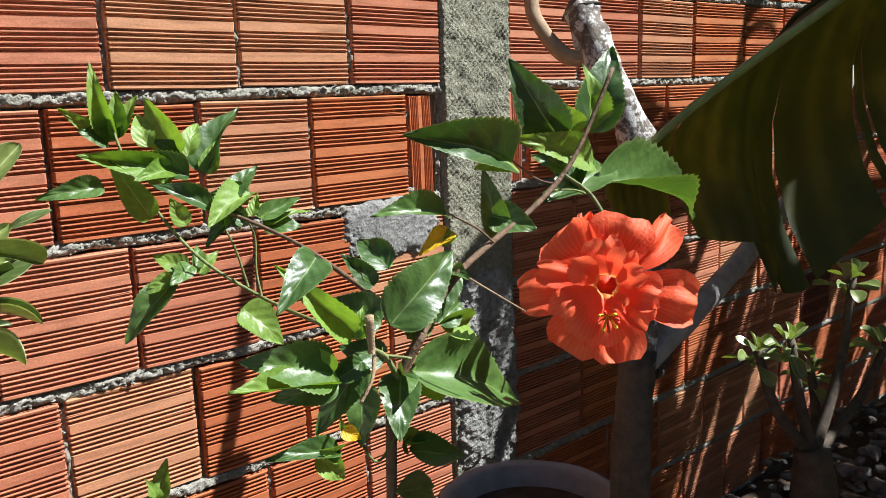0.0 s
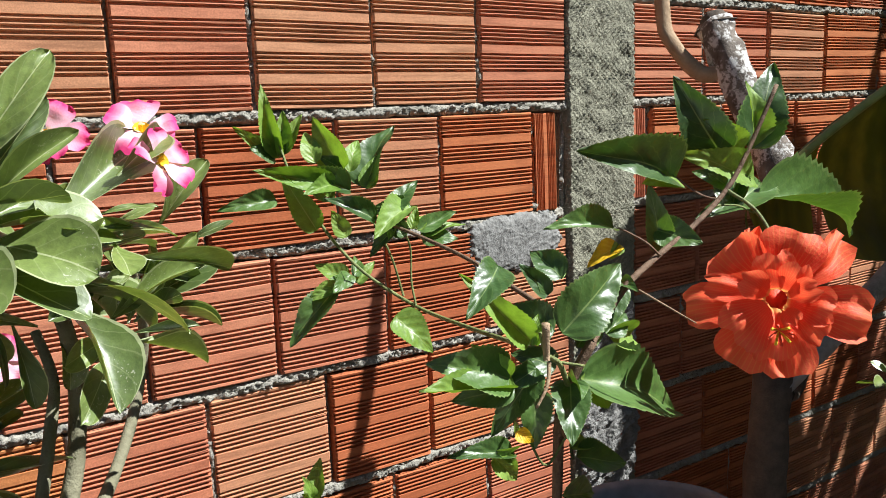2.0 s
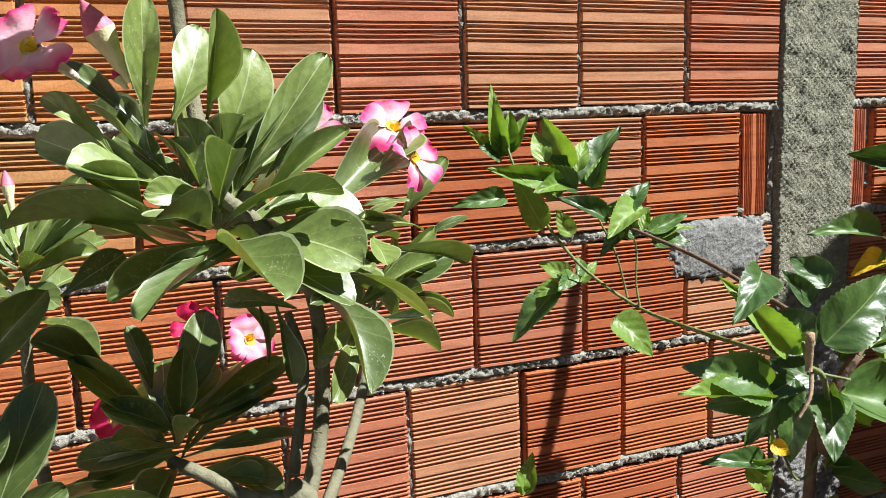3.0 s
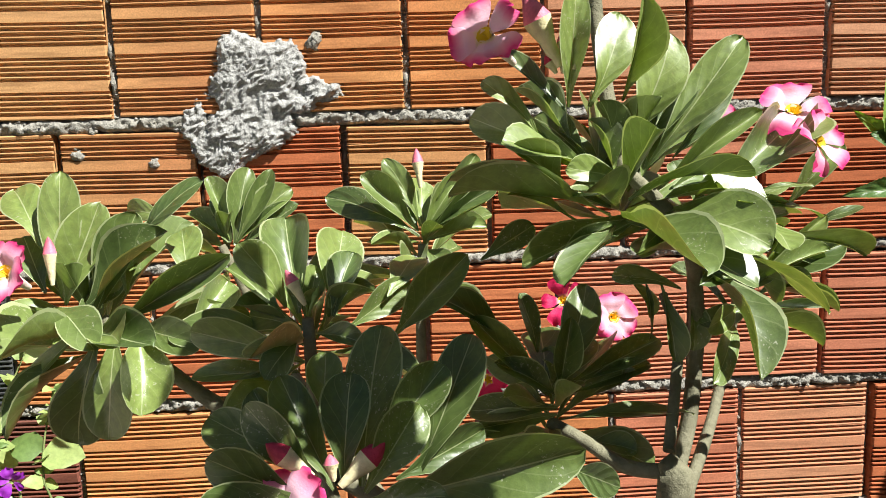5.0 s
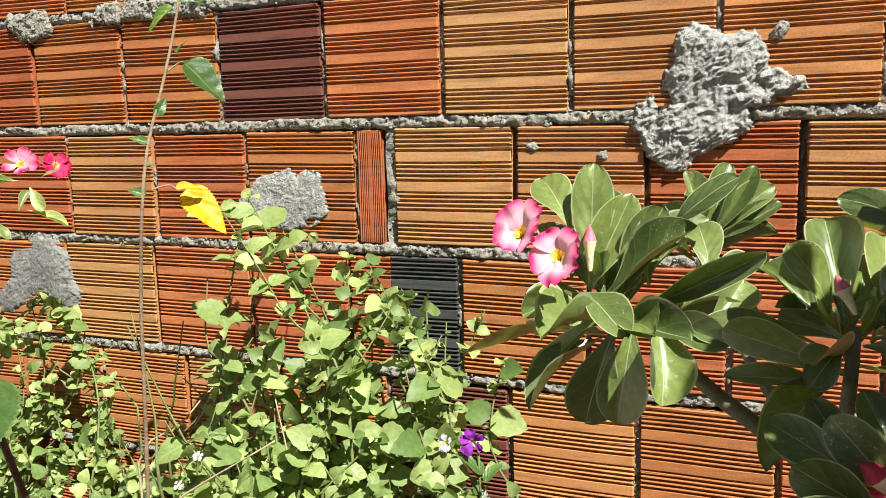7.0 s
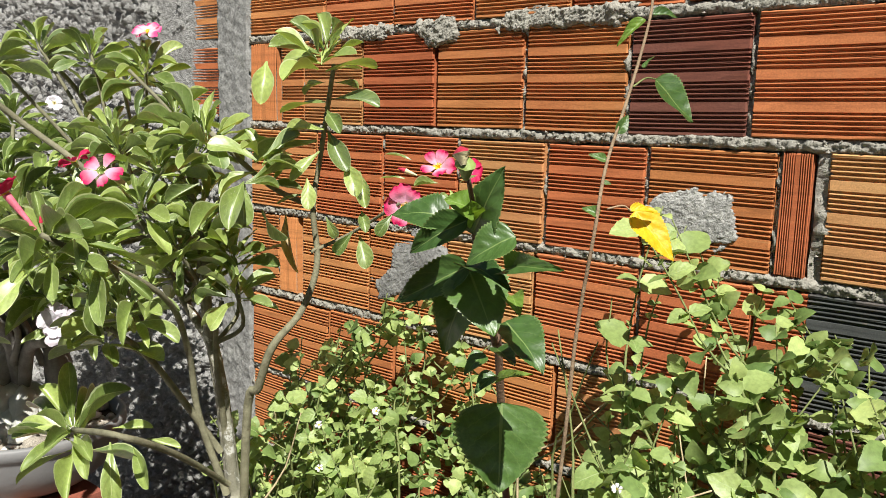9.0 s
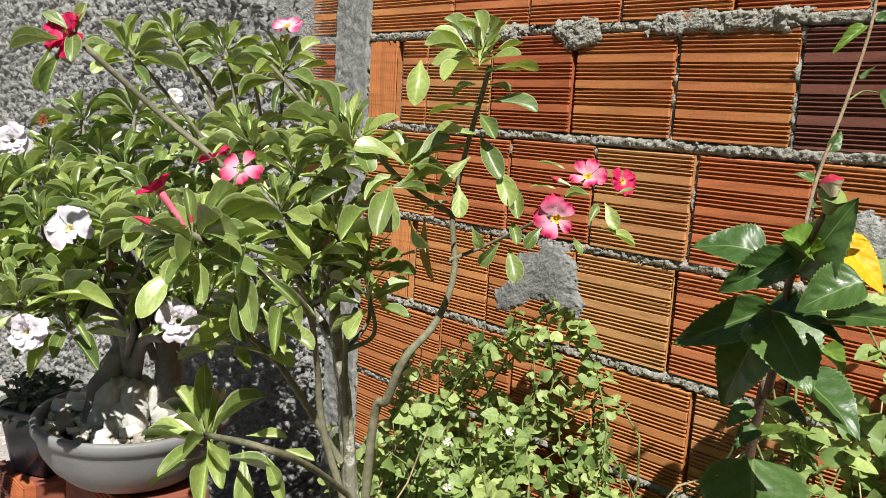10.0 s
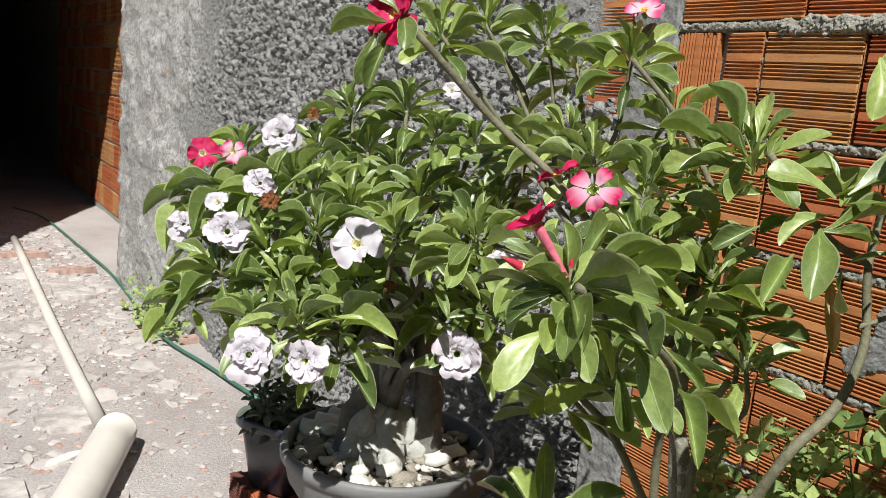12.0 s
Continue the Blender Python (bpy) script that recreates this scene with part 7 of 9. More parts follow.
    branch(plant, [(-2.520, -0.670, 0.960), (-2.447, -0.864, 0.965), (-2.416, -0.947, 0.959)], 0.0065, 0.0045, ROSE_BARK)
    rosette(plant, (-2.383, -0.461, 1.174), (0.21, -0.33, 0.80), 20, 0.082, 0.28, 68, "narrow")
    branch(plant, [(-2.400, -0.550, 1.060), (-2.388, -0.487, 1.111), (-2.383, -0.461, 1.162)], 0.0065, 0.0045, ROSE_BARK)
    rosette(plant, (-2.566, -0.535, 1.231), (-0.05, -0.20, 0.80), 21, 0.094, 0.28, 69, "narrow")
    branch(plant, [(-2.400, -0.550, 1.060), (-2.516, -0.540, 1.137), (-2.566, -0.535, 1.219)], 0.0065, 0.0045, ROSE_BARK)
    rosette(plant, (-2.228, -0.738, 0.907), (0.17, -0.19, 0.80), 17, 0.106, 0.25, 70, "narrow")
    branch(plant, [(-2.280, -0.650, 0.920), (-2.243, -0.711, 0.914), (-2.228, -0.738, 0.895)], 0.0065, 0.0045, ROSE_BARK)
    rosette(plant, (-2.402, -0.866, 1.093), (0.00, -0.45, 0.80), 19, 0.086, 0.28, 72, "narrow")
    branch(plant, [(-2.520, -0.670, 0.960), (-2.437, -0.807, 1.020), (-2.402, -0.866, 1.081)], 0.0065, 0.0045, ROSE_BARK)
    rosette(plant, (-2.266, -0.832, 1.022), (0.22, -0.22, 0.80), 20, 0.083, 0.25, 73, "narrow")
    branch(plant, [(-2.280, -0.650, 0.920), (-2.270, -0.777, 0.966), (-2.266, -0.832, 1.010)], 0.0065, 0.0045, ROSE_BARK)
    rosette(plant, (-2.251, -0.520, 0.946), (0.21, -0.24, 0.80), 21, 0.097, 0.28, 74, "narrow")
    branch(plant, [(-2.300, -0.470, 0.980), (-2.266, -0.505, 0.965), (-2.251, -0.520, 0.934)], 0.0065, 0.0045, ROSE_BARK)
    rosette(plant, (-2.362, -0.525, 1.164), (0.03, -0.35, 0.80), 17, 0.106, 0.28, 75, "narrow")
    branch(plant, [(-2.400, -0.550, 1.060), (-2.374, -0.532, 1.107), (-2.362, -0.525, 1.152)], 0.0065, 0.0045, ROSE_BARK)
    rosette(plant, (-2.488, -0.681, 1.155), (0.15, -0.18, 0.80), 18, 0.098, 0.25, 76, "narrow")
    branch(plant, [(-2.400, -0.550, 1.060), (-2.461, -0.642, 1.103), (-2.488, -0.681, 1.143)], 0.0065, 0.0045, ROSE_BARK)
    rosette(plant, (-2.176, -0.486, 0.985), (0.18, -0.14, 0.80), 19, 0.084, 0.28, 77, "narrow")
    branch(plant, [(-2.300, -0.470, 0.980), (-2.213, -0.481, 0.982), (-2.176, -0.486, 0.973)], 0.0065, 0.0045, ROSE_BARK)
    rosette(plant, (-2.497, -0.726, 1.175), (-0.00, -0.47, 0.80), 20, 0.085, 0.28, 78, "narrow")
    branch(plant, [(-2.520, -0.670, 0.960), (-2.504, -0.709, 1.057), (-2.497, -0.726, 1.163)], 0.0065, 0.0045, ROSE_BARK)
    rosette(plant, (-2.478, -0.913, 1.080), (0.16, -0.37, 0.80), 21, 0.099, 0.25, 79, "narrow")
    branch(plant, [(-2.520, -0.670, 0.960), (-2.491, -0.840, 1.014), (-2.478, -0.913, 1.068)], 0.0065, 0.0045, ROSE_BARK)
    rosette(plant, (-2.225, -0.371, 1.282), (0.11, -0.02, 0.80), 17, 0.106, 0.28, 80, "narrow")
    branch(plant, [(-2.300, -0.470, 0.980), (-2.248, -0.400, 1.116), (-2.225, -0.371, 1.270)], 0.0065, 0.0045, ROSE_BARK)
    # swollen foot: a squat body, knuckled roots and two thick arms
    for turn, size, far, top in ((-84, 0.034, 0.078, 0.690), (-20, 0.032, 0.082, 0.682), (-130, 0.032, 0.072, 0.672), (34, 0.034, 0.070, 0.680), (96, 0.028, 0.07, 0.67), (176, 0.030, 0.07, 0.67), (-50, 0.022, 0.098, 0.655)):
        c, s = math.cos(radians(turn)), math.sin(radians(turn))
        at = [(-2.40 + c * q * far, -0.53 + s * q * far, z) for q, z in ((0.10, top), (0.50, top + 0.006), (0.82, top - 0.030), (1.0, 0.640), (1.04, 0.600))]
        branch(plant, at, size, size * 0.72, CAUDEX, "root", 16, 0.34)
    branch(plant, [(-2.40, -0.53, 0.60), (-2.404, -0.533, 0.64), (-2.398, -0.53, 0.67), (-2.40, -0.53, 0.700)], 0.066, 0.046, CAUDEX, "trunk", 18, 0.30)
    branch(plant, [(-2.425, -0.600, 0.620), (-2.428, -0.590, 0.690), (-2.412, -0.555, 0.770), (-2.398, -0.530, 0.830), (-2.440, -0.575, 0.890), (-2.500, -0.640, 0.940)], 0.034, 0.014, SHADED_BARK, "limb", 14, 0.22)
    branch(plant, [(-2.345, -0.470, 0.620), (-2.345, -0.468, 0.700), (-2.352, -0.470, 0.800), (-2.372, -0.490, 0.900), (-2.392, -0.520, 1.000), (-2.400, -0.550, 1.060)], 0.036, 0.013, SHADED_BARK, "limb", 14, 0.22)
    r = random.Random(88)
    for k in range(9):
        foot = Vector((-2.39 + r.uniform(-0.03, 0.03), -0.52 + r.uniform(-0.04, 0.04), 0.80 + r.uniform(-0.04, 0.08)))
        tip = Vector((-2.30 + r.uniform(-0.16, 0.12), -0.56 + r.uniform(-0.14, 0.12), 1.06 + r.uniform(-0.04, 0.06)))
        bow = foot.lerp(tip, 0.5) + Vector((r.uniform(-0.05, 0.05), r.uniform(-0.05, 0.05), -0.03))
        branch(plant, [foot, bow, tip], 0.0085, 0.0050, SHADED_BARK, "branch", 8, 0.15)
    flower(plant, (-2.171, -0.919, 0.934), (0.750, -0.300, 0.450), 0.034, WHITE_PETAL, 60, petals=7, layers=4, throat=None)
    flower(plant, (-2.122, -0.847, 0.932), (0.932, -0.698, 0.306), 0.034, WHITE_PETAL, 61, petals=7, layers=4, throat=BUD_PALE)
    flower(plant, (-2.150, -0.545, 0.906), (0.700, -0.450, 0.300), 0.043, WHITE_PETAL, 62, petals=7, layers=4, throat=None)
    flower(plant, (-2.133, -0.767, 1.112), (0.694, -0.682, 0.548), 0.038, WHITE_PETAL, 63, petals=5, layers=1, throat=BUD_PALE)
    flower(plant, (-2.371, -0.894, 1.089), (0.948, -0.331, 0.587), 0.034, WHITE_PETAL, 64, petals=7, layers=4, throat=None)
    flower(plant, (-2.492, -0.935, 1.080), (0.641, -0.652, 0.430), 0.025, WHITE_PETAL, 65, petals=7, layers=4, throat=None)
    flower(plant, (-2.131, -0.485, 1.063), (0.643, -0.368, 0.302), 0.030, WHITE_PETAL, 66, petals=7, layers=4, throat=None)
    flower(plant, (-2.621, -0.707, 1.242), (0.948, -0.610, 0.386), 0.034, WHITE_PETAL, 67, petals=7, layers=4, throat=None)
    flower(plant, (-2.357, -0.845, 1.175), (0.692, -0.415, 0.562), 0.024, WHITE_PETAL, 68, petals=7, layers=4, throat=None)
    flower(plant, (-2.331, -0.835, 1.145), (0.600, -0.558, 0.578), 0.022, BROWN_PETAL, 69, petals=6, layers=2, throat=None, open_=1.1, broad=0.55)
    flower(plant, (-2.550, -0.888, 1.205), (0.933, -0.469, 0.411), 0.028, CRIMSON_PETAL, 70, petals=5, layers=1, throat=BUD_PALE)
    flower(plant, (-2.550, -0.830, 1.211), (0.748, -0.503, 0.300), 0.024, PINK_PETAL, 71, petals=5, layers=1, throat=BUD_PALE)
    flower(plant, (-2.419, -0.898, 1.133), (0.569, -0.526, 0.404), 0.020, WHITE_PETAL, 72, petals=5, layers=1, throat=BUD_PALE)
    flower(plant, (-2.185, -0.672, 1.024), (0.903, -0.447, 0.574), 0.015, BROWN_PETAL, 73, petals=6, layers=2, throat=None, open_=1.1, broad=0.55)
    flower(plant, (-2.593, -0.650, 1.287), (0.804, -0.580, 0.566), 0.019, BROWN_PETAL, 74, petals=6, layers=2, throat=None, open_=1.1, broad=0.55)
    flower(plant, (-2.494, -0.382, 1.364), (0.552, -0.395, 0.392), 0.020, WHITE_PETAL, 75, petals=5, layers=1, throat=BUD_PALE)
    return plant

# ---- plants that stand along the wall ----
coral_plant, CORAL_CENTRE, CORAL_FACE = coral_hibiscus()


def coral_flower(plant, centre, face):
    """A double flower: broad outer petals, ruffled inner ones, a short brush of stamens."""
    r = random.Random(8)
    axis = Vector(face).normalized()
    right = axis.cross(Vector((0, 0, 1))).normalized() * -1
    up = right.cross(axis) * -1
    if up.z < 0:
        up = -up
    back = centre - axis * 0.045
    v, f = tube_data([back, centre - axis * 0.025, centre - axis * 0.012], 0.004, 0.008, 9, 0.05, steps=3)
    ob = mesh_object("flower", [q - plant.location for q in v], f, BUD_CORAL, plant, True)
    # angle, reach, lift towards the viewer, breadth
    outer = ((106, 0.047, -0.20, 0.34), (133, 0.042, 0.05, 1.05), (74, 0.041, 0.22, 1.10), (39, 0.060, -0.05, 0.42), (-11, 0.054, 0.12, 0.74), (186, 0.052, 0.18, 0.66), (168, 0.040, 0.45, 0.50),
             (238, 0.046, 0.12, 0.86), (281, 0.046, 0.10, 0.82), (262, 0.036, 0.35, 0.90), (222, 0.034, 0.75, 1.15), (318, 0.033, 0.55, 0.62), (350, 0.030, 0.70, 0.95), (98, 0.026, 0.85, 1.10),
             (20, 0.022, 1.25, 0.80), (60, 0.024, 1.00, 0.90), (150, 0.022, 1.20, 0.95), (300, 0.018, 1.40, 0.80))
    for a, reach, lift, broad in outer:
        out = right * math.cos(radians(a)) + up * math.sin(radians(a))
        way = (out + axis * (lift + r.uniform(-0.1, 0.1))).normalized()
        base = centre + out * 0.006 + axis * 0.010 * max(0, lift)
        normal = axis - out * lift + Vector((r.uniform(-0.3, 0.3), r.uniform(-0.3, 0.3), r.uniform(-0.3, 0.3)))
        leaf(ob, "broad", CORAL_PETAL, base, base + way * reach * 0.88, broad, normal, "petal")
    low = centre - up * 0.018 + axis * 0.016
    for k in range(9):
        a = k * 2.4
        d = (axis * 1.0 + right * 0.5 * math.cos(a) + up * 0.5 * math.sin(a) - up * 0.3).normalized()
        sv, sf = tube_data([low, low + d * 0.008, low + d * 0.014], 0.0006, 0.0010, 5, 0.0, steps=2)
        mesh_object("stamen", [q - plant.location for q in sv], sf, YOLK if k % 2 else BUD_CORAL, ob, True)


coral_flower(coral_plant, CORAL_CENTRE, CORAL_FACE)
tall_desert_rose()
column_desert_rose()
red_bud_hibiscus()
thin_shoot()
bowl_desert_rose()


def clear_flowers(plant, way=Vector((0.85, -0.45, 0.22)), reach=0.30, near=0.052):
    """Takes away the leaves that crowd the open side of a flower."""
    spots = [(o, sum((Vector(c) for c in o.bound_box), Vector()) / 8) for o in plant.children if o.name.startswith("flower")]
    for o in [o for o in plant.children if o.name.startswith("leaf")]:
        mid = o.matrix_basis @ Vector((0, 0.55, 0))
        for _, spot in spots:
            d = (mid - spot).dot(way.normalized())
            if 0.0 < d < reach and (mid - spot - way.normalized() * d).length < near:
                bpy.data.objects.remove(o)
                break


clear_flowers(next(o for o in scene.objects if o.name.startswith("desert_rose") and o.location.x < -2.3))


def gather_far_leaves(plant, keep=300):
    """The foremost leaves stay single pieces; those behind them become one mass for each kind of leaf."""
    leaves = sorted((o for o in plant.children if o.name.startswith("leaf")), key=lambda o: o.matrix_basis.translation.y)
    masses = {}
    for o in leaves[keep:]:
        masses.setdefault(o.data.materials[0].name, []).append(o)
    for some in masses.values():
        verts, faces, marks = [], [], []
        for o in some:
            k = len(verts)
            verts += [o.matrix_basis @ q.co for q in o.data.vertices]
            faces += [tuple(i + k for i in p.vertices) for p in o.data.polygons]
            marks += [tuple(d.uv) for d in o.data.uv_layers[0].data]
        ob = mesh_object("foliage", verts, faces, some[0].data.materials[0], plant, True)
        flat = ob.data.uv_layers.new(name="blade")
        flat.data.foreach_set("uv", [c for m in marks for c in m])
        tagged(ob, kind="stuff")
        for o in some:
            bpy.data.objects.remove(o)


for plant in [o for o in scene.objects if o.name.startswith("desert_rose")]:
    gather_far_leaves(plant)

# ---- lantana thickets at the foot of the wall ----
def top_height(x):
    return float(np.interp(x, [-2.0, -1.88, -1.75, -1.66, -1.55, -1.43, -1.375, -1.33, -1.17, -1.10, -1.05, -0.97, -0.90, -0.82, -0.70, -0.61, -0.57, -0.5],
                           [0.66, 0.82, 0.92, 0.94, 1.02, 1.02, 0.92, 0.70, 0.72, 0.86, 1.25, 1.22, 1.12, 1.10, 1.08, 1.04, 0.94, 0.6]))


def thicket(x0, x1, stems, seed, label, scale=1.0, singles=290):
    """Arching thin stems with opposite leaves; the foremost leaves are single pieces, the rest one mass."""
    r = random.Random(seed)
    mid = (x0 + x1) / 2
    plant = empty("lantana", (mid, -0.25, 0.04), label, "shrub")
    twigs, dry, spots = [], [], []
    for k in range(stems):
        x = x0 + (x1 - x0) * r.random()
        foot = Vector((mid + (x - mid) * 0.55 + r.uniform(-0.08, 0.08), -0.12 - 0.2 * r.random(), 0.03))
        tall = k % 6 == 0
        tip = Vector((min(x1 + 0.02, max(x0 - 0.05, x + r.uniform(-0.10, 0.10))), -0.07 - 0.36 * r.random() * (0.5 if tall else 1), 0))
        tip.z = top_height(tip.x) * (r.uniform(0.95, 1.0) if tall else r.uniform(0.48, 0.88))
        knee = foot.lerp(tip, 0.6) + Vector((r.uniform(-0.22, 0.22), r.uniform(-0.12, 0.06), r.uniform(0.02, 0.16)))
        lean = knee.lerp(tip, 0.55) + Vector((r.uniform(-0.05, 0.05), r.uniform(-0.03, 0.03), r.uniform(-0.02, 0.03)))
        pts = [foot, knee, lean, tip]
        (dry if k % 9 == 4 else twigs).append(tube_data(pts, 0.0030, 0.0010, 5, 0.05, steps=4))
        if k % 9 == 4 and not tall:
            continue
        line = curve_points(pts, 10)
        i = 5
        while i < len(line):
            q = line[i]
            i += r.choice((1, 1, 2, 2, 3))
            if q.z < 0.35 or q.z > top_height(q.x + 0.45 * (q.y + 0.12)) + 0.02:
                continue
            d = (line[min(i, len(line) - 1)] - line[max(0, i - 4)]).normalized()
            u = d.cross(Vector((r.uniform(-1, 1), r.uniform(-1, 1), 0.4))).normalized()
            size = r.choice((0.017, 0.026, 0.033, 0.040, 0.050)) * scale * r.uniform(0.8, 1.15)
            for s in (-1, 1) if r.random() < 0.8 else (1,):
                way = (u * s + d * r.uniform(0.0, 0.7) + Vector((r.uniform(-0.5, 0.5), r.uniform(-0.7, 0.2), r.uniform(-0.6, 0.2)))).normalized()
                tilt = Vector((r.uniform(-0.5, 0.9), r.uniform(-1.1, 0.0), r.uniform(0.4, 1.1)))
                spots.append((q, q + way * size * r.uniform(0.7, 1.1), r.uniform(0.68, 0.92), tilt))
                if r.random() < 0.4:
                    side = (way + u.cross(d) * 0.9).normalized()
                    spots.append((q, q + side * size * 0.5, r.uniform(0.5, 0.8), tilt))
    spots.sort(key=lambda s: s[0].y - 0.4 * s[0].z)
    for base, tip, wide, face in spots[:singles]:
        leaf(plant, "weed", WEED_LEAF, base, tip, wide, face)
    verts, faces = [], []
    shapes = [outline_leaf("weed", 31 + k) for k in range(7)]
    for n, (base, tip, wide, face) in enumerate(spots[singles:]):
        along = tip - base
        size = along.length
        y = along / size
        z = (face - y * face.dot(y)).normalized()
        x = y.cross(z)
        sv, sf = shapes[n % 7]
        k = len(verts)
        verts += [base + x * (p[0] * size * wide) + along * p[1] + z * (p[2] * size) - plant.location for p in sv]
        faces += [tuple(i + k for i in q) for q in sf]
    tagged(mesh_object("foliage", verts, faces, WEED_MASS, plant, True), kind="stuff")
    joined("stemwork", [([q - plant.location for q in v], f) for v, f in twigs], GREEN_STEM, plant)
    joined("straw", [([q - plant.location for q in v], f) for v, f in dry], STRAW, plant)
    for k in range(7):
        b = spots[(k * 53 + 11) % singles][0]
        flower(plant, b + Vector((0, -0.008, 0.012)), (0.2, -0.6, 0.7), 0.007, WHITE_PETAL, k, broad=0.9)
    return plant


def weed_mass_material():
    m, t, b = shader("lantana_mass", 0.5, 0.4)
    geo = t.nodes.new("ShaderNodeNewGeometry")
    col = mix(t, geo.outputs["Random Per Island"], (0.13, 0.215, 0.056), (0.44, 0.535, 0.185))
    col = mix(t, 0.35, col, ramp(t, noise_tex(t, geo.outputs["Position"], 140.0, 3.0), [(0.35, (0.3, 0.3, 0.3)), (0.65, (0.7, 0.7, 0.7))]), "OVERLAY")
    t.links.new(col, b.inputs["Base Color"])
    shine = t.nodes.new("ShaderNodeBsdfTranslucent")
    t.links.new(col, shine.inputs["Color"])
    both = t.nodes.new("ShaderNodeMixShader")
    both.inputs[0].default_value = 0.35
    t.links.new(b.outputs[0], both.inputs[1])
    t.links.new(shine.outputs[0], both.inputs[2])
    t.links.new(both.outputs[0], t.nodes["Material Output"].inputs["Surface"])
    return m


WEED_MASS = weed_mass_material()
thicket(-1.28, -0.58, 205, 3, "sprawling grey-green lantana thicket growing against the bricks", 0.95)
thicket(-1.90, -1.22, 215, 4, "low lantana thicket with tiny white flower heads", 0.74)


def purple_annual():
    plant = empty("garden_flower", (-0.585, -0.27, 0.04), "small annual with one purple flower and pale buds", "flower")
    branch(plant, [(-0.585, -0.27, 0.03), (-0.58, -0.275, 0.5), (-0.590, -0.28, 0.91)], 0.003, 0.0015, GREEN_STEM, "stem")
    flower(plant, (-0.595, -0.285, 0.912), (0.2, -0.9, 0.2), 0.017, PURPLE_PETAL, 4, broad=1.0, throat=None)
    flower(plant, (-0.630, -0.292, 0.909), (-0.2, -0.9, 0.3), 0.012, WHITE_PETAL, 5, broad=1.0)
    branch(plant, [(-0.588, -0.28, 0.86), (-0.61, -0.285, 0.885), (-0.630, -0.290, 0.905)], 0.001, 0.0008, GREEN_STEM)
    r = random.Random(2)
    for k in range(26):
        z = 0.55 + 0.33 * k / 26
        a = 2.4 * k
        b = Vector((-0.583, -0.277, z))
        way = Vector((math.cos(a), math.sin(a), 0.7)).normalized()
        leaf(plant, "weed", HIBISCUS_LEAF, b, b + way * r.uniform(0.03, 0.05), 0.45, (-0.3 * way.x, -0.5, 0.8))


purple_annual()


# ---- splashes of cement on the wall ----
def splash(name, blobs, high, seed, material, label, grit=1.0, step=0.0015, drag=0.75):
    """Cement flung at the wall and smeared with a trowel. blobs: centre across and up, half breadth, half height, lean in degrees."""
    x0 = min(b[0] - max(b[2], b[3]) for b in blobs) - 0.02
    x1 = max(b[0] + max(b[2], b[3]) for b in blobs) + 0.02
    z0 = min(b[1] - max(b[2], b[3]) for b in blobs) - 0.02
    z1 = max(b[1] + max(b[2], b[3]) for b in blobs) + 0.02
    nx, nz = int((x1 - x0) / step), int((z1 - z0) / step)

    def inside(x, z):
        best = -1.0
        for cx, cz, rx, rz, lean in blobs:
            c, s = math.cos(radians(lean)), math.sin(radians(lean))
            u, w = ((x - cx) * c + (z - cz) * s) / rx, ((z - cz) * c - (x - cx) * s) / rz
            best = max(best, (1 - (abs(u) ** 3.4 + abs(w) ** 3.4) ** (1 / 3.4)) * min(rx, rz))
        return best + 0.0110 * rough(x, seed, z, 26.0, 4) + 0.0030 * rough(x, seed + 1, z, 120.0, 2)

    verts, index, faces = [], {}, []
    for j in range(nz + 1):
        for i in range(nx + 1):
            x, z = x0 + i * step, z0 + j * step
            d = inside(x, z)
            if d < -0.002:
                continue
            body = high * (1 - math.exp(-max(0.0, d) / 0.007)) * (0.75 + 0.45 * rough(x, seed + 3, z, 11.0, 2))
            bent = 0.016 * rough(x, seed + 6, z, 17.0, 2)
            u, w = 0.80 * x + 0.60 * z, 0.80 * z - 0.60 * x + bent
            ridge = 0.55 - 1.0 * abs(noise.noise(Vector((u * 19, seed, w * 52)))) - 0.7 * abs(noise.noise(Vector((u * 60, seed + 4, w * 140))))
            clot = max(0.0, rough(x, seed + 2, z, 60.0, 3)) * max(0.0, rough(x, seed + 4, z, 13.0, 2) + 0.10)
            fine = rough(x, seed + 8, z, 230.0, 3)
            rise = body + (drag * high * ridge + grit * (0.0100 * clot + 0.0014 * fine)) * min(1.0, max(0.0, d) / 0.004)
            index[i, j] = len(verts)
            verts.append((x, 0.004 if d < 0 else -max(0.0006, rise), z))
    for i, j in index:
        q = [index.get(k) for k in ((i, j), (i + 1, j), (i + 1, j + 1), (i, j + 1))]
        if None not in q:
            faces.append(tuple(q))
    return tagged(mesh_object(name, verts, faces, material, None, True), label, "cement")


splash("cement_splash", [(-0.330, 1.384, 0.066, 0.056, -6), (-0.308, 1.345, 0.050, 0.036, 30), (-0.346, 1.314, 0.086, 0.040, 31), (-0.380, 1.274, 0.028, 0.028, 0), (-0.258, 1.369, 0.040, 0.014, -12), (-0.220, 1.362, 0.016, 0.014, 0), (-0.430, 1.322, 0.020, 0.024, 20)],
       0.014, 1.0, CEMENT, "torn lump of pale grey cement stuck to the bricks")
splash("cement_patch", [(-1.035, 1.200, 0.070, 0.042, 0), (-1.095, 1.180, 0.045, 0.032, 20), (-1.040, 1.160, 0.050, 0.018, 0)], 0.0040, 5.2, CEMENT, "thin rough cement patch smeared on a brick", 0.5)
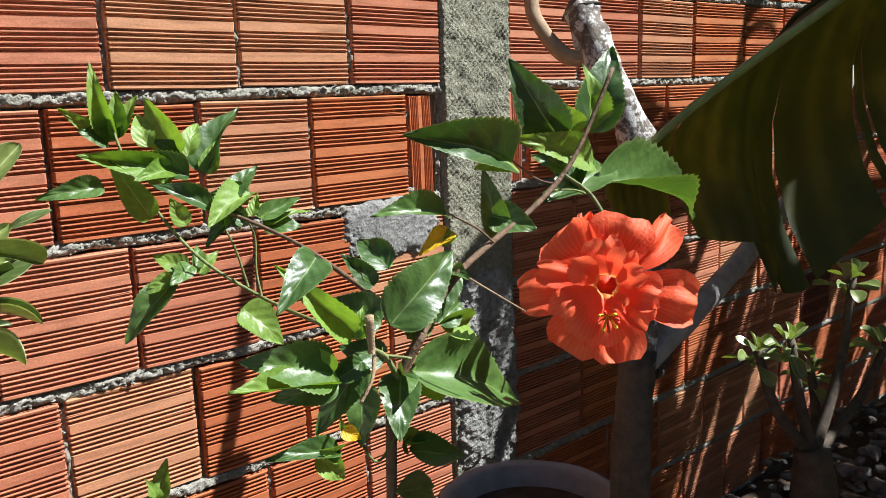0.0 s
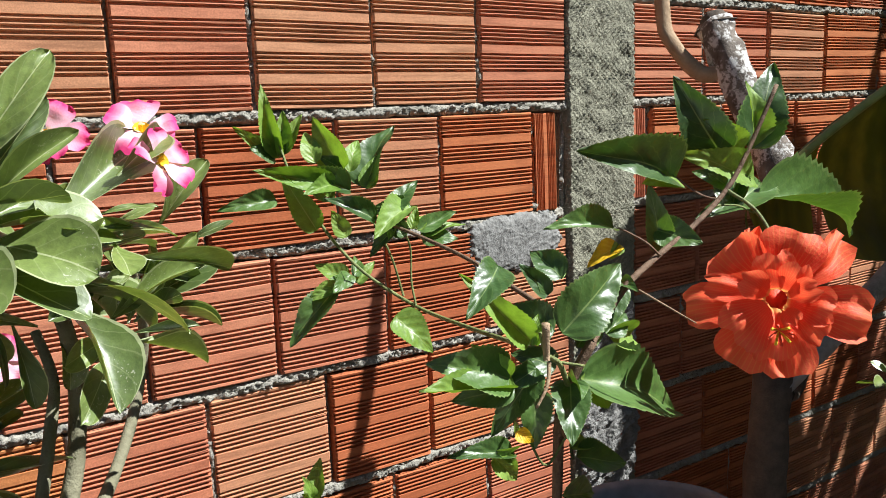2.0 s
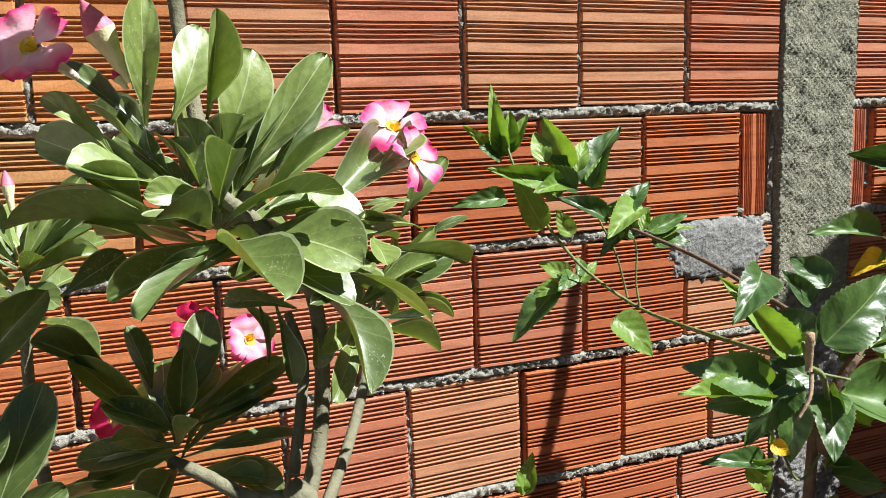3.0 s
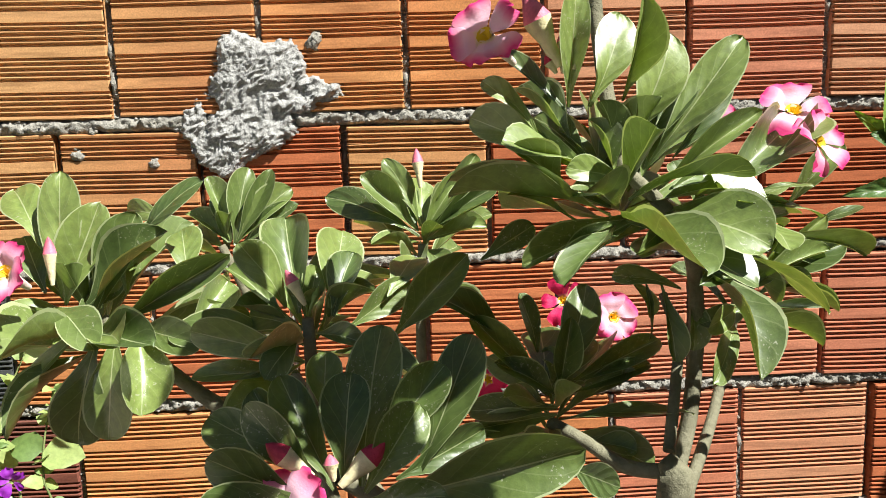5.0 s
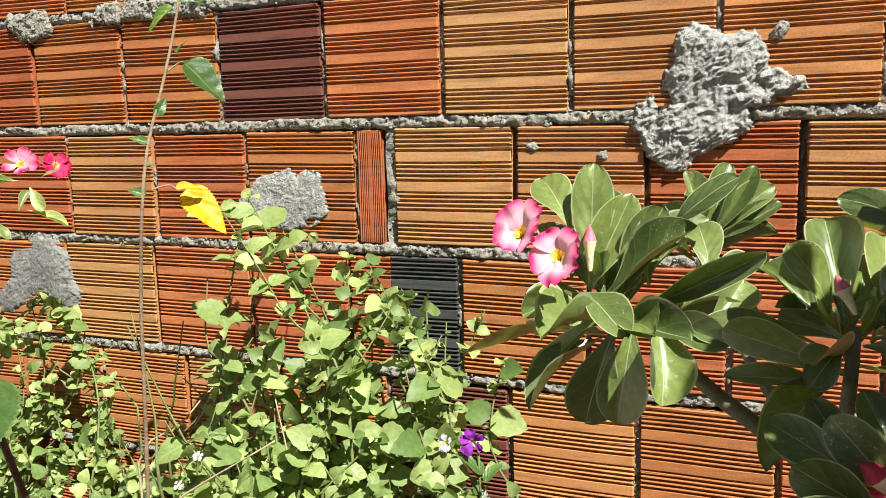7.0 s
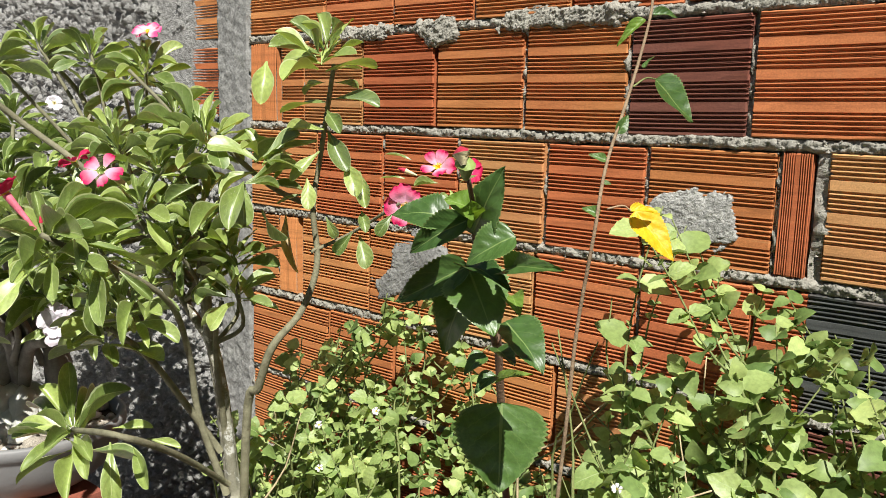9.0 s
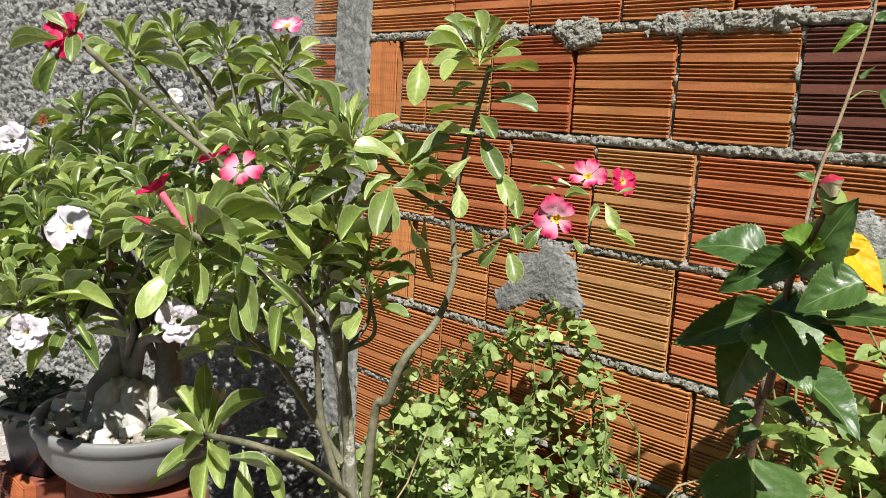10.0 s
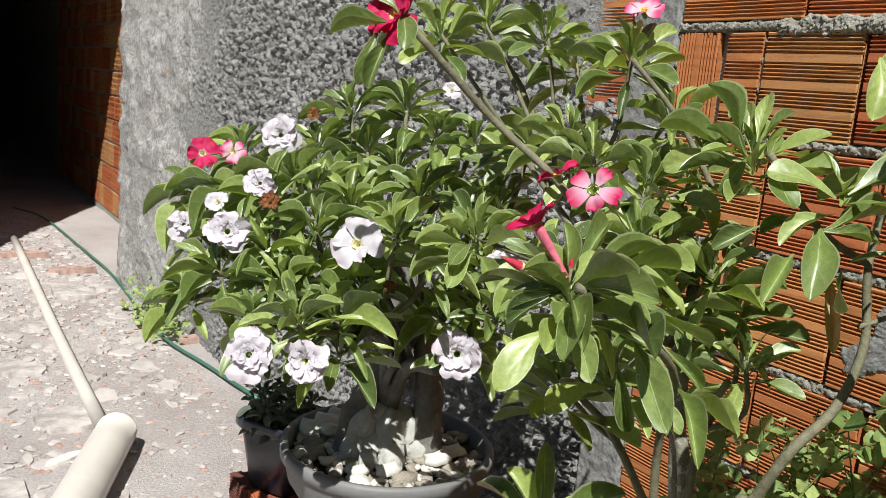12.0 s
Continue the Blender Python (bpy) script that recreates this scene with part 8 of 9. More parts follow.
splash("cement_patch", [(-1.640, 1.040, 0.085, 0.058, 12), (-1.620, 1.085, 0.050, 0.028, 0), (-1.715, 0.990, 0.070, 0.034, 25), (-1.585, 0.995, 0.040, 0.032, -20)], 0.011, 6.1, COLUMN_GREY, "flat trowelled cement patch with broken edges beside the thicket", 0.30, drag=0.22)
splash("cement_patch", [(1.005, 1.066, 0.105, 0.058, 0)], 0.008, 7.5, COLUMN_GREY, "grey cement patch beside the concrete column", 0.4, drag=0.22)
splash("cement_patch", [(1.242, 0.703, 0.090, 0.240, 0)], 0.016, 8.2, ROUGHCAST, "rough mortar spill down the concrete column", 1.6, 0.003)
splash("cement_patch", [(-1.590, 1.520, 0.052, 0.026, 14), (-1.640, 1.532, 0.040, 0.020, 0)], 0.011, 9.7, MORTAR, "mortar pressed out above a brick", 1.5)
splash("cement_patch", [(-1.300, 1.536, 0.150, 0.018, 0)], 0.010, 13.4, MORTAR, "thick band of mortar smeared along a bed", 1.5)
splash("cement_patch", [(-1.860, 1.532, 0.130, 0.016, 0)], 0.010, 14.1, MORTAR, "thick band of mortar smeared along a bed", 1.5)
for n, (x, z, size) in enumerate(((-0.596, 1.278, 0.009), (-0.488, 1.265, 0.011), (-0.247, 1.434, 0.008), (-0.575, 1.318, 0.006))):
    splash("mortar_crumb", [(x, z, size, size * 0.8, 30 * n)], 0.008, 10.3 + n, MORTAR, "crumb of mortar stuck to a brick", 1.0, 0.0012)


# ---- pots on their brick piers ----
def lathe(profile, sides=40, squash=1.0, wob=0.0, seed=0):
    verts, faces = [], []
    for r, z in profile:
        for k in range(sides):
            a = 2 * math.pi * k / sides
            rr = r * (1 + wob * noise.noise(Vector((math.cos(a) * 2, math.sin(a) * 2, z * 9 + seed))))
            verts.append((rr * math.cos(a), rr * math.sin(a) * squash, z))
    for j in range(len(profile) - 1):
        faces += [(j * sides + k, j * sides + (k + 1) % sides, (j + 1) * sides + (k + 1) % sides, (j + 1) * sides + k) for k in range(sides)]
    faces.append(tuple(range(sides))[::-1])
    return verts, faces


def pier_bricks(x, y, rows, label, half=0.10, rise=0.20):
    """A loose stack of hollow bricks that carries a pot."""
    pier = empty("brick_stack", (x, y, 0.0), label, "brick stack")
    r = random.Random(int(abs(x) * 100))
    for row in range(rows):
        for k in (-1, 1):
            ob = new("brick", BRICK_MESHES[("red" if (row + k) % 3 else "brown", False)][(row + k) % 3])
            ob.parent = pier
            ob.matrix_basis = Matrix.Translation((k * half - half * 0.95, -0.09 + r.uniform(-0.01, 0.01), 0.012 + row * rise)) @ Matrix.Diagonal((half * 1.9, 1, rise / 0.2, 1))
            bv, bf = box_data(k * half - half * 0.94, k * half + half * 0.94, -0.082, 0.09, 0.004 + row * rise, (row + 1) * rise - 0.002)
            mesh_object("brick_body", bv, bf, BRICKS["brown"], pier)
    return pier


pier_bricks(-2.40, -0.53, 2, "stack of red hollow bricks under the grey bowl", rise=0.2445)
pier_bricks(-2.735, -0.612, 2, "stack of red hollow bricks under the black pot", 0.050, 0.20)

bowl = empty("bowl_planter", (-2.39, -0.53, 0.487), "wide grey plastic bowl planter filled with pebbles", "planter")
v, f = lathe([(0.108, 0.0), (0.122, 0.003), (0.150, 0.018), (0.178, 0.045), (0.200, 0.080), (0.208, 0.112), (0.212, 0.126), (0.219, 0.130), (0.220, 0.150), (0.215, 0.156), (0.205, 0.154), (0.198, 0.11)], 64, 1.0, 0.012)
mesh_object("bowl", v, f, POT_GREY, bowl, True)
v, f = lathe([(0.02, 0.123), (0.10, 0.125), (0.200, 0.122)], 24)
mesh_object("soil", v, f, SOIL, bowl)


def pebble_mesh(seed, material):
    bm = bmesh.new()
    bmesh.ops.create_icosphere(bm, subdivisions=2, radius=1.0)
    for q in bm.verts:
        q.co *= 1 + 0.45 * noise.noise(q.co * 1.5 + Vector((seed, 0, 0)))
        q.co.z *= 0.62
    me = bpy.data.meshes.new("pebble")
    bm.to_mesh(me)
    bm.free()
    me.polygons.foreach_set("use_smooth", [True] * len(me.polygons))
    me.materials.append(material)
    return me


PEBBLES = [pebble_mesh(k * 3.3, PEBBLE) for k in range(3)] + [pebble_mesh(40 + k, WHITE_STONE) for k in range(2)]
r = random.Random(12)
for k in range(300):
    a, q = r.uniform(0, 6.283), 0.192 * math.sqrt(r.random())
    ob = new("pebble", PEBBLES[r.choices(range(5), (4, 4, 4, 2.2, 2.2))[0]])
    s = r.uniform(0.007, 0.016) * (1.5 if k % 17 == 0 else 1)
    ob.parent = bowl
    ob.location = (q * math.cos(a), q * math.sin(a), 0.128 + s * 0.35)
    ob.rotation_euler = (r.uniform(-0.4, 0.4), r.uniform(-0.4, 0.4), r.uniform(0, 6))
    ob.scale = (s * 1.3, s, s)
for x, y, s in ((-2.535, -0.600, 0.030), (-2.520, -0.645, 0.024), (-2.560, -0.560, 0.026), (-2.500, -0.610, 0.022), (-2.545, -0.640, 0.018), (-2.285, -0.585, 0.022), (-2.305, -0.640, 0.018), (-2.290, -0.470, 0.024), (-2.310, -0.420, 0.022)):
    ob = new("stone", PEBBLES[3])
    ob.location = (x, y, 0.628 + s * 0.3)
    ob.scale = (s * 1.2, s, s)
    ob.rotation_euler = (0.2, 0.1, x * 9)
    tagged(ob, "rounded white stone lying on the pebbles", "stone", "white stones in the bowl")

black_pot = empty("plant_pot", (-2.735, -0.612, 0.402), "glossy black square pot with a low grey-leaved plant", "pot")


def square_pot(profile, sides=40):
    """A tapered square pot with rounded corners."""
    verts, faces = lathe(profile, sides)
    out = []
    for x, y, z in verts:
        a = math.atan2(y, x)
        k = (abs(math.cos(a)) ** 6 + abs(math.sin(a)) ** 6) ** (-1 / 6)
        out.append((x * k, y * k, z))
    return out, faces


v, f = square_pot([(0.054, 0.0), (0.060, 0.004), (0.078, 0.145), (0.080, 0.150), (0.088, 0.153), (0.091, 0.160), (0.091, 0.174), (0.088, 0.180), (0.082, 0.178), (0.078, 0.165)])
rot = Matrix.Rotation(radians(28), 3, "Z")
mesh_object("pot", [rot @ Vector(q) for q in v], f, POT_BLACK, black_pot, True)
v, f = square_pot([(0.02, 0.166), (0.079, 0.164)])
mesh_object("soil", [rot @ Vector(q) for q in v], f, SOIL, black_pot)
succulent = empty("succulent", (-2.735, -0.612, 0.566), "low dusty succulent filling the black pot", "plant")
r = random.Random(77)
for k in range(32):
    a, q = r.uniform(0, 6.28), 0.088 * math.sqrt(r.random())
    rosette(succulent, (-2.735 + q * math.cos(a), -0.612 + q * math.sin(a), 0.574 + 0.060 * r.random()), (0.6 * math.cos(a), 0.6 * math.sin(a), 1), 9, 0.045, 0.4, 300 + k, "narrow", SUCCULENT)

# ---- things lying in the yard ----
pipe = empty("pvc_pipe", (-4.0, -0.80, 0.0), "cream plastic drain pipe with a long thin pipe joined to it", "pipe")
def shell_tube(points, r, thick, sides=28):
    ov, of = tube_data(points, r, r, sides, 0.0, steps=4, cap=False)
    iv, jf = tube_data(points, r - thick, r - thick, sides, 0.0, steps=4, cap=False)
    k = len(ov)
    n = len(ov) // sides
    faces = of + [tuple(i + k for i in reversed(q)) for q in jf]
    for e in (0, (n - 1) * sides):
        faces += [(e + i, e + (i + 1) % sides, k + e + (i + 1) % sides, k + e + i) for i in range(sides)]
    return ov + iv, faces
base = pipe.location
v, f = shell_tube([(-3.93, -0.745, 0.075), (-3.48, -0.94, 0.075), (-2.75, -1.26, 0.075)], 0.070, 0.004)
mesh_object("main_tube", [q - base for q in v], f, CREAM_PAINT, pipe, True)
v, f = shell_tube([(-3.93, -0.785, 0.080), (-5.30, -0.752, 0.042), (-7.78, -0.697, 0.036)], 0.026, 0.003, 18)
mesh_object("thin_tube", [q - base for q in v], f, CREAM_PAINT, pipe, True)

v, f = tube_data([(-9.4, -0.55, 0.018), (-8.85, -0.37, 0.018), (-7.56, -0.285, 0.018), (-6.61, -0.240, 0.018), (-5.82, -0.262, 0.018), (-5.15, -0.27, 0.02), (-4.66, -0.19, 0.02), (-4.2, -0.12, 0.02)], 0.008, 0.008, 10, 0.0)
tagged(mesh_object("garden_hose", v, f, HOSE_GREEN, None, True), "green garden hose lying along the wall", "hose")


def shard(seed, material, flat=0.35):
    bm = bmesh.new()
    bmesh.ops.create_icosphere(bm, subdivisions=1, radius=1.0)
    r = random.Random(seed)
    for q in bm.verts:
        q.co *= r.uniform(0.75, 1.2)
        q.co.z *= flat
        q.co.x *= r.uniform(0.7, 1.4)
    me = bpy.data.meshes.new("shard")
    bm.to_mesh(me)
    bm.free()
    me.materials.append(material)
    return me


BRICK_CRUMB = plain("brick_crumb", (0.40, 0.28, 0.23), 0.9, 0.1, 0.4, 20.0)
SCREED_CRUMB = plain("screed_crumb", (0.42, 0.385, 0.355), 0.9, 0.1, 0.45, 14.0)


def rubble(name, material, count, seed, sizes, label):
    r = random.Random(seed)
    shapes = [shard(seed + k, material) for k in range(4)]
    verts, faces = [], []
    for _ in range(count):
        x, y = r.uniform(-9.0, -2.95), r.uniform(-2.6, -0.24)
        if y > -0.5 and r.random() < 0.3:
            x = r.uniform(-7, -4.3)
        s, a = r.uniform(*sizes) * r.choice((0.6, 0.8, 1.0)), r.uniform(0, 6.28)
        m = Matrix.Translation((x, y, ground_height(x, y) + 0.1 * s)) @ Matrix.Rotation(a, 4, "Z") @ Matrix.Rotation(r.uniform(-0.3, 0.3), 4, "X")
        me = r.choice(shapes)
        k = len(verts)
        verts += [m @ Vector((q.co.x * s * 1.4, q.co.y * s, q.co.z * s)) for q in me.vertices]
        faces += [tuple(i + k for i in p.vertices) for p in me.polygons]
    tagged(mesh_object(name, verts, faces, material), label, "rubble", kind="stuff")


rubble("rubble", SCREED_CRUMB, 3000, 3, (0.003, 0.022), "pale crumbs of broken screed over the yard")
rubble("rubble", BRICK_CRUMB, 1700, 4, (0.003, 0.020), "reddish crumbs of broken brick over the yard")
rubble("rubble", WHITE_STONE, 420, 5, (0.003, 0.015), "whitish chips of lime over the yard")


def screed_plates(count, seed):
    """Broken pieces of the old screed, lying about."""
    r = random.Random(seed)
    verts, faces = [], []
    for _ in range(count):
        x, y = r.uniform(-8.5, -3.0), r.uniform(-2.4, -0.28)
        if r.random() < 0.6:
            x, y = r.uniform(-8.2, -4.4), r.uniform(-1.15, -0.30)
        size, high, n, turn = r.uniform(0.012, 0.060) * r.choice((0.6, 0.8, 1.0, 1.6)), r.uniform(0.006, 0.022), r.randrange(5, 9), r.uniform(0, 6)
        tilt, slant = r.uniform(-0.12, 0.12), r.uniform(0.45, 1.0)
        ring = [(size * r.uniform(0.55, 1.15) * math.cos(6.283 * k / n + turn), slant * size * r.uniform(0.55, 1.15) * math.sin(6.283 * k / n + turn)) for k in range(n)]
        k = len(verts)
        base = ground_height(x, y) - 0.005
        verts += [(x + a, y + b, base) for a, b in ring] + [(x + a * 0.88, y + b * 0.88, base + 0.75 * high + tilt * a + r.uniform(-0.002, 0.002)) for a, b in ring]
        faces += [tuple(range(k + n, k + 2 * n))] + [(k + q, k + (q + 1) % n, k + n + (q + 1) % n, k + n + q) for q in range(n)]
    tagged(mesh_object("rubble", verts, faces, SCREED_PLATE), "thin broken plates of pale screed over the yard", "rubble", kind="stuff")


SCREED_PLATE = plain("screed_plate", (0.46, 0.42, 0.39), 0.92, 0.1, 0.30, 5.0, 0.0, 0.004)
screed_plates(750, 15)


def broken_slab(x, y, long, wide, high, turn, material, label, category, seed):
    r = random.Random(seed)
    n = 9
    ring = [(math.cos(6.283 * k / n) * long * r.uniform(0.75, 1.1), math.sin(6.283 * k / n) * wide * r.uniform(0.75, 1.1)) for k in range(n)]
    verts = [(a, b, 0) for a, b in ring] + [(a * 0.96, b * 0.96, high + r.uniform(-0.1, 0.1) * high) for a, b in ring]
    faces = [tuple(range(n))[::-1], tuple(range(n, 2 * n))] + [(k, (k + 1) % n, n + (k + 1) % n, n + k) for k in range(n)]
    ob = mesh_object(category.replace(" ", "_"), verts, faces, material)
    ob.location = (x, y, ground_height(x, y) - 0.004)
    ob.rotation_euler = (r.uniform(-0.03, 0.03), r.uniform(-0.03, 0.03), turn)
    return tagged(ob, label, category)


broken_slab(-6.20, -0.54, 0.20, 0.13, 0.035, 0.3, SCREED_CRUMB, "broken slab of pale screed lying flat", "concrete slab", 1)
broken_slab(-4.26, -0.86, 0.14, 0.12, 0.022, 0.8, SCREED_CRUMB, "flat grey piece of broken screed", "concrete slab", 2)
broken_slab(-3.70, -1.15, 0.16, 0.12, 0.022, 0.2, SCREED_CRUMB, "flat grey piece of broken screed", "concrete slab", 3)
broken_slab(-4.90, -0.95, 0.13, 0.10, 0.018, 1.2, SCREED_CRUMB, "flat grey piece of broken screed", "concrete slab", 4)
broken_slab(-7.30, -0.73, 0.22, 0.05, 0.045, 1.4, BRICK_CRUMB, "broken red brick end on the ground", "broken brick", 5)
broken_slab(-6.75, -0.47, 0.16, 0.05, 0.040, 1.5, BRICK_CRUMB, "long shard of red brick on the ground", "broken brick", 6)
broken_slab(-5.10, -0.12, 0.12, 0.04, 0.035, 1.5, BRICK_CRUMB, "shard of red brick beside the hose", "broken brick", 7)
broken_slab(-7.4, -1.0, 0.13, 0.09, 0.10, 0.4, BRICK_CRUMB, "broken hollow brick on the rubble", "broken brick", 8)
broken_slab(-5.55, -0.80, 0.10, 0.07, 0.018, 0.1, SCREED_CRUMB, "small flat piece of broken screed", "concrete slab", 9)
broken_slab(-3.92, -0.92, 0.030, 0.09, 0.015, 0.6, WHITE_STONE, "crumpled strip of white lining on the ground", "plastic scrap", 10)

yard_weed = empty("weed_tuft", (-5.50, -0.25, 0.0), "small dusty weed growing through the rubble", "weed")
r = random.Random(6)
for k in range(230):
    a = r.uniform(0, 6.28)
    b = Vector((-5.42 + 0.36 * r.uniform(-1, 1), -0.25 + 0.09 * r.uniform(-1, 1), 0.01 + 0.20 * r.random() ** 1.5))
    leaf(yard_weed, "weed", WEED_LEAF, b, b + Vector((math.cos(a), math.sin(a), 0.6)) * r.uniform(0.02, 0.045), 0.5, (0.3, -0.4, 0.8))

# ---- the shaded corner east of the column ----
tree = empty("frangipani_tree", (1.02, -0.52, 0.03), "lopped young tree with limewashed bark and one bent branch", "tree")
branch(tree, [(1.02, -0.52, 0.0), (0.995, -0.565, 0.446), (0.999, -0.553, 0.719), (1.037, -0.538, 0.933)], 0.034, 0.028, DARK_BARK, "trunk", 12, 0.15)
branch(tree, [(1.037, -0.539, 0.914), (1.080, -0.518, 1.079), (1.099, -0.495, 1.211), (1.094, -0.424, 1.349), (1.104, -0.376, 1.435)], 0.026, 0.027, LIMED_BARK, "limb", 14, 0.40)
branch(tree, [(1.1035, -0.379, 1.430), (1.105, -0.374, 1.442), (1.107, -0.369, 1.450)], 0.027, 0.014, DARK_BARK, "cut_end", 14, 0.6)
branch(tree, [(1.097, -0.413, 1.363), (1.067, -0.380, 1.361), (1.052, -0.334, 1.413), (1.053, -0.317, 1.461), (1.065, -0.295, 1.627)], 0.013, 0.011, PALE_STEM, "branch", 10, 0.1)
branch(tree, [(1.037, -0.546, 0.914), (1.125, -0.557, 0.959), (1.266, -0.577, 1.045), (1.408, -0.603, 1.162), (1.602, -0.583, 1.328)], 0.021, 0.013, LIMED_GREY, "branch", 10, 0.15)
branch(tree, [(1.057, -0.546, 0.895), (1.134, -0.512, 0.874), (1.250, -0.469, 0.912)], 0.012, 0.008, DARK_BARK, "branch", 8, 0.15)

stone_pot = empty("cement_pot", (0.93, -0.42, 0.02), "heavy grey cement pot with a thick rim", "pot")
v, f = lathe([(0.09, 0.0), (0.10, 0.01), (0.13, 0.60), (0.150, 0.62), (0.150, 0.665), (0.140, 0.670), (0.125, 0.665), (0.12, 0.60)], 36, 1.0, 0.04)
mesh_object("pot", v, f, POT_CEMENT, stone_pot, True)
v, f = lathe([(0.01, 0.635), (0.122, 0.63)], 24)
mesh_object("soil", v, f, SOIL, stone_pot)

small_rose = empty("desert_rose", (1.82, -0.44, 0.05), "small dark desert rose with forked stems in the shade", "shrub")
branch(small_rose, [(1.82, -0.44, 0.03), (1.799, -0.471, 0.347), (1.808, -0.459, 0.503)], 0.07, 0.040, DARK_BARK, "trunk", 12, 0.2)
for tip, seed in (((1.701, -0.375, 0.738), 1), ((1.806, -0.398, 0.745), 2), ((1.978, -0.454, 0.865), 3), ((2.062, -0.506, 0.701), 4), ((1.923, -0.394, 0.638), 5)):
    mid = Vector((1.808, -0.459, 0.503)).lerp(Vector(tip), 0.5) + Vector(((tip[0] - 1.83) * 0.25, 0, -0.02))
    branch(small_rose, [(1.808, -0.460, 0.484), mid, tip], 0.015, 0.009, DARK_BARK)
    rosette(small_rose, tip, (0.1, -0.2, 1), 13, 0.075, 0.42, 500 + seed, "rose", ROSE_LEAF)



def banana_leaf(plant, spine, half, droop, seed, strips=26, gap=0.16, side=(-1, 1), start=0.5):
    """A torn banana leaf: a stout midrib and strips of blade hanging from it."""
    r = random.Random(seed)
    line = curve_points(spine, 12)
    branch(plant, spine, 0.011, 0.004, BANANA_RIB, "midrib", 8, 0.03)
    n = len(line) - 1
    for s in side:
        edges = sorted([0, n] + [r.uniform(0, n) for _ in range(strips - 1)])
        for a, b in zip(edges, edges[1:]):
            if b - a < 0.25:
                continue
            verts, faces = [], []
            swing = r.uniform(-0.03, 0.03)
            cols = max(2, int((b - a) * 1.5))
            for i in range(cols + 1):
                u = a + (b - a) * i / cols
                k = min(int(u), n - 1)
                p = line[k].lerp(line[k + 1], u - k)
                d = (line[k + 1] - line[k]).normalized()
                out = d.cross(Vector((0, 0, 1))).normalized() * s
                t = u / n
                reach = half * min(1, 4.5 * t + 0.25) * min(1, (1 - t) * 2.0 + 0.10)
                for j in range(9):
                    w = j / 8
                    tear = max(0.1, 1 - gap * max(0, w - start) * (2 * abs(i / cols - 0.5)))
                    mid = line[min(int((a + b) / 2), n - 1)]
                    q = p + (mid - p) * (1 - tear) + out * reach * w * math.cos(droop * w) - Vector((0, 0, 1)) * reach * w * math.sin(droop * w) + d * (0.25 + 3 * swing * max(0.0, w - start)) * reach * w * 0.5
                    q += Vector((0, 0, 1)) * 0.006 * math.sin(9 * u + 5 * w)
                    verts.append(q - plant.location)
            for i in range(cols):
                for j in range(8):
                    m = i * 9 + j
                    faces.append((m, m + 1, m + 10, m + 9))
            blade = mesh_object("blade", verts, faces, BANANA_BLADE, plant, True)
            flat = blade.data.uv_layers.new(name="blade")
            for loop in blade.data.loops:
                i, j = divmod(loop.vertex_index, 9)
                flat.data[loop.index].uv = ((a + (b - a) * i / cols) / n, j / 8)


banana = empty("banana_plant", (2.55, -1.15, 0.03), "banana plant with large torn dark green leaves", "banana plant")
branch(banana, [(2.55, -1.15, 0.0), (2.520, -1.122, 0.768), (2.487, -1.071, 1.499)], 0.10, 0.055, GREEN_STEM, "stem", 14, 0.06)
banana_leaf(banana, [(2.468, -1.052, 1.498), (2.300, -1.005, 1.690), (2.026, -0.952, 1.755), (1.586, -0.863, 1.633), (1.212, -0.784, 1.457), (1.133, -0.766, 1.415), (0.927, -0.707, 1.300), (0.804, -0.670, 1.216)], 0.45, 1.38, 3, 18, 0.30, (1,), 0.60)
# further leaves added out of view to cast torn shade on the corner
banana_leaf(banana, [(2.546, -1.071, 1.499), (2.903, -0.930, 1.934), (3.241, -0.718, 2.220), (3.482, -0.517, 2.261), (3.675, -0.376, 2.060)], 0.34, 0.7, 6, 26, 1.7, (-1,), 0.1)
banana_leaf(banana, [(2.565, -1.070, 1.499), (3.050, -0.887, 1.738), (3.339, -0.682, 1.877), (3.629, -0.487, 1.772)], 0.36, 0.9, 10, 22, 1.7, (-1,), 0.1)
banana_leaf(banana, [(2.546, -1.051, 1.498), (2.96, -0.841, 2.223), (2.95, -0.535, 2.619), (2.64, -0.400, 2.690), (2.30, -0.331, 2.589)], 0.19, 0.8, 11, 26, 1.8, (1,), 0.1)
banana_leaf(banana, [(2.488, -1.110, 1.501), (2.274, -1.264, 2.092), (1.884, -1.317, 2.357), (1.542, -1.303, 2.336), (1.278, -1.273, 2.216)], 0.34, 0.5, 12, 16, 0.3)
banana_leaf(banana, [(2.527, -1.129, 1.502), (2.714, -1.316, 2.096), (2.472, -1.521, 2.397), (2.132, -1.622, 2.449)], 0.36, 0.5, 13, 14, 0.3)
banana_leaf(banana, [(2.55, -1.12, 1.45), (2.72, -0.88, 2.30), (2.35, -0.68, 2.44), (1.93, -0.62, 2.20)], 0.36, 0.8, 31, 26, 1.1, (-1, 1), 0.5)
banana_leaf(banana, [(2.60, -1.12, 1.45), (3.10, -1.05, 2.20), (3.70, -0.95, 2.50), (4.40, -0.85, 2.30)], 0.50, 0.6, 41, 24, 1.7, (-1, 1), 0.1)
banana_leaf(banana, [(2.60, -1.14, 1.45), (3.20, -1.20, 1.90), (3.90, -1.25, 2.10), (4.60, -1.20, 1.90)], 0.50, 0.6, 42, 24, 1.7, (-1, 1), 0.1)

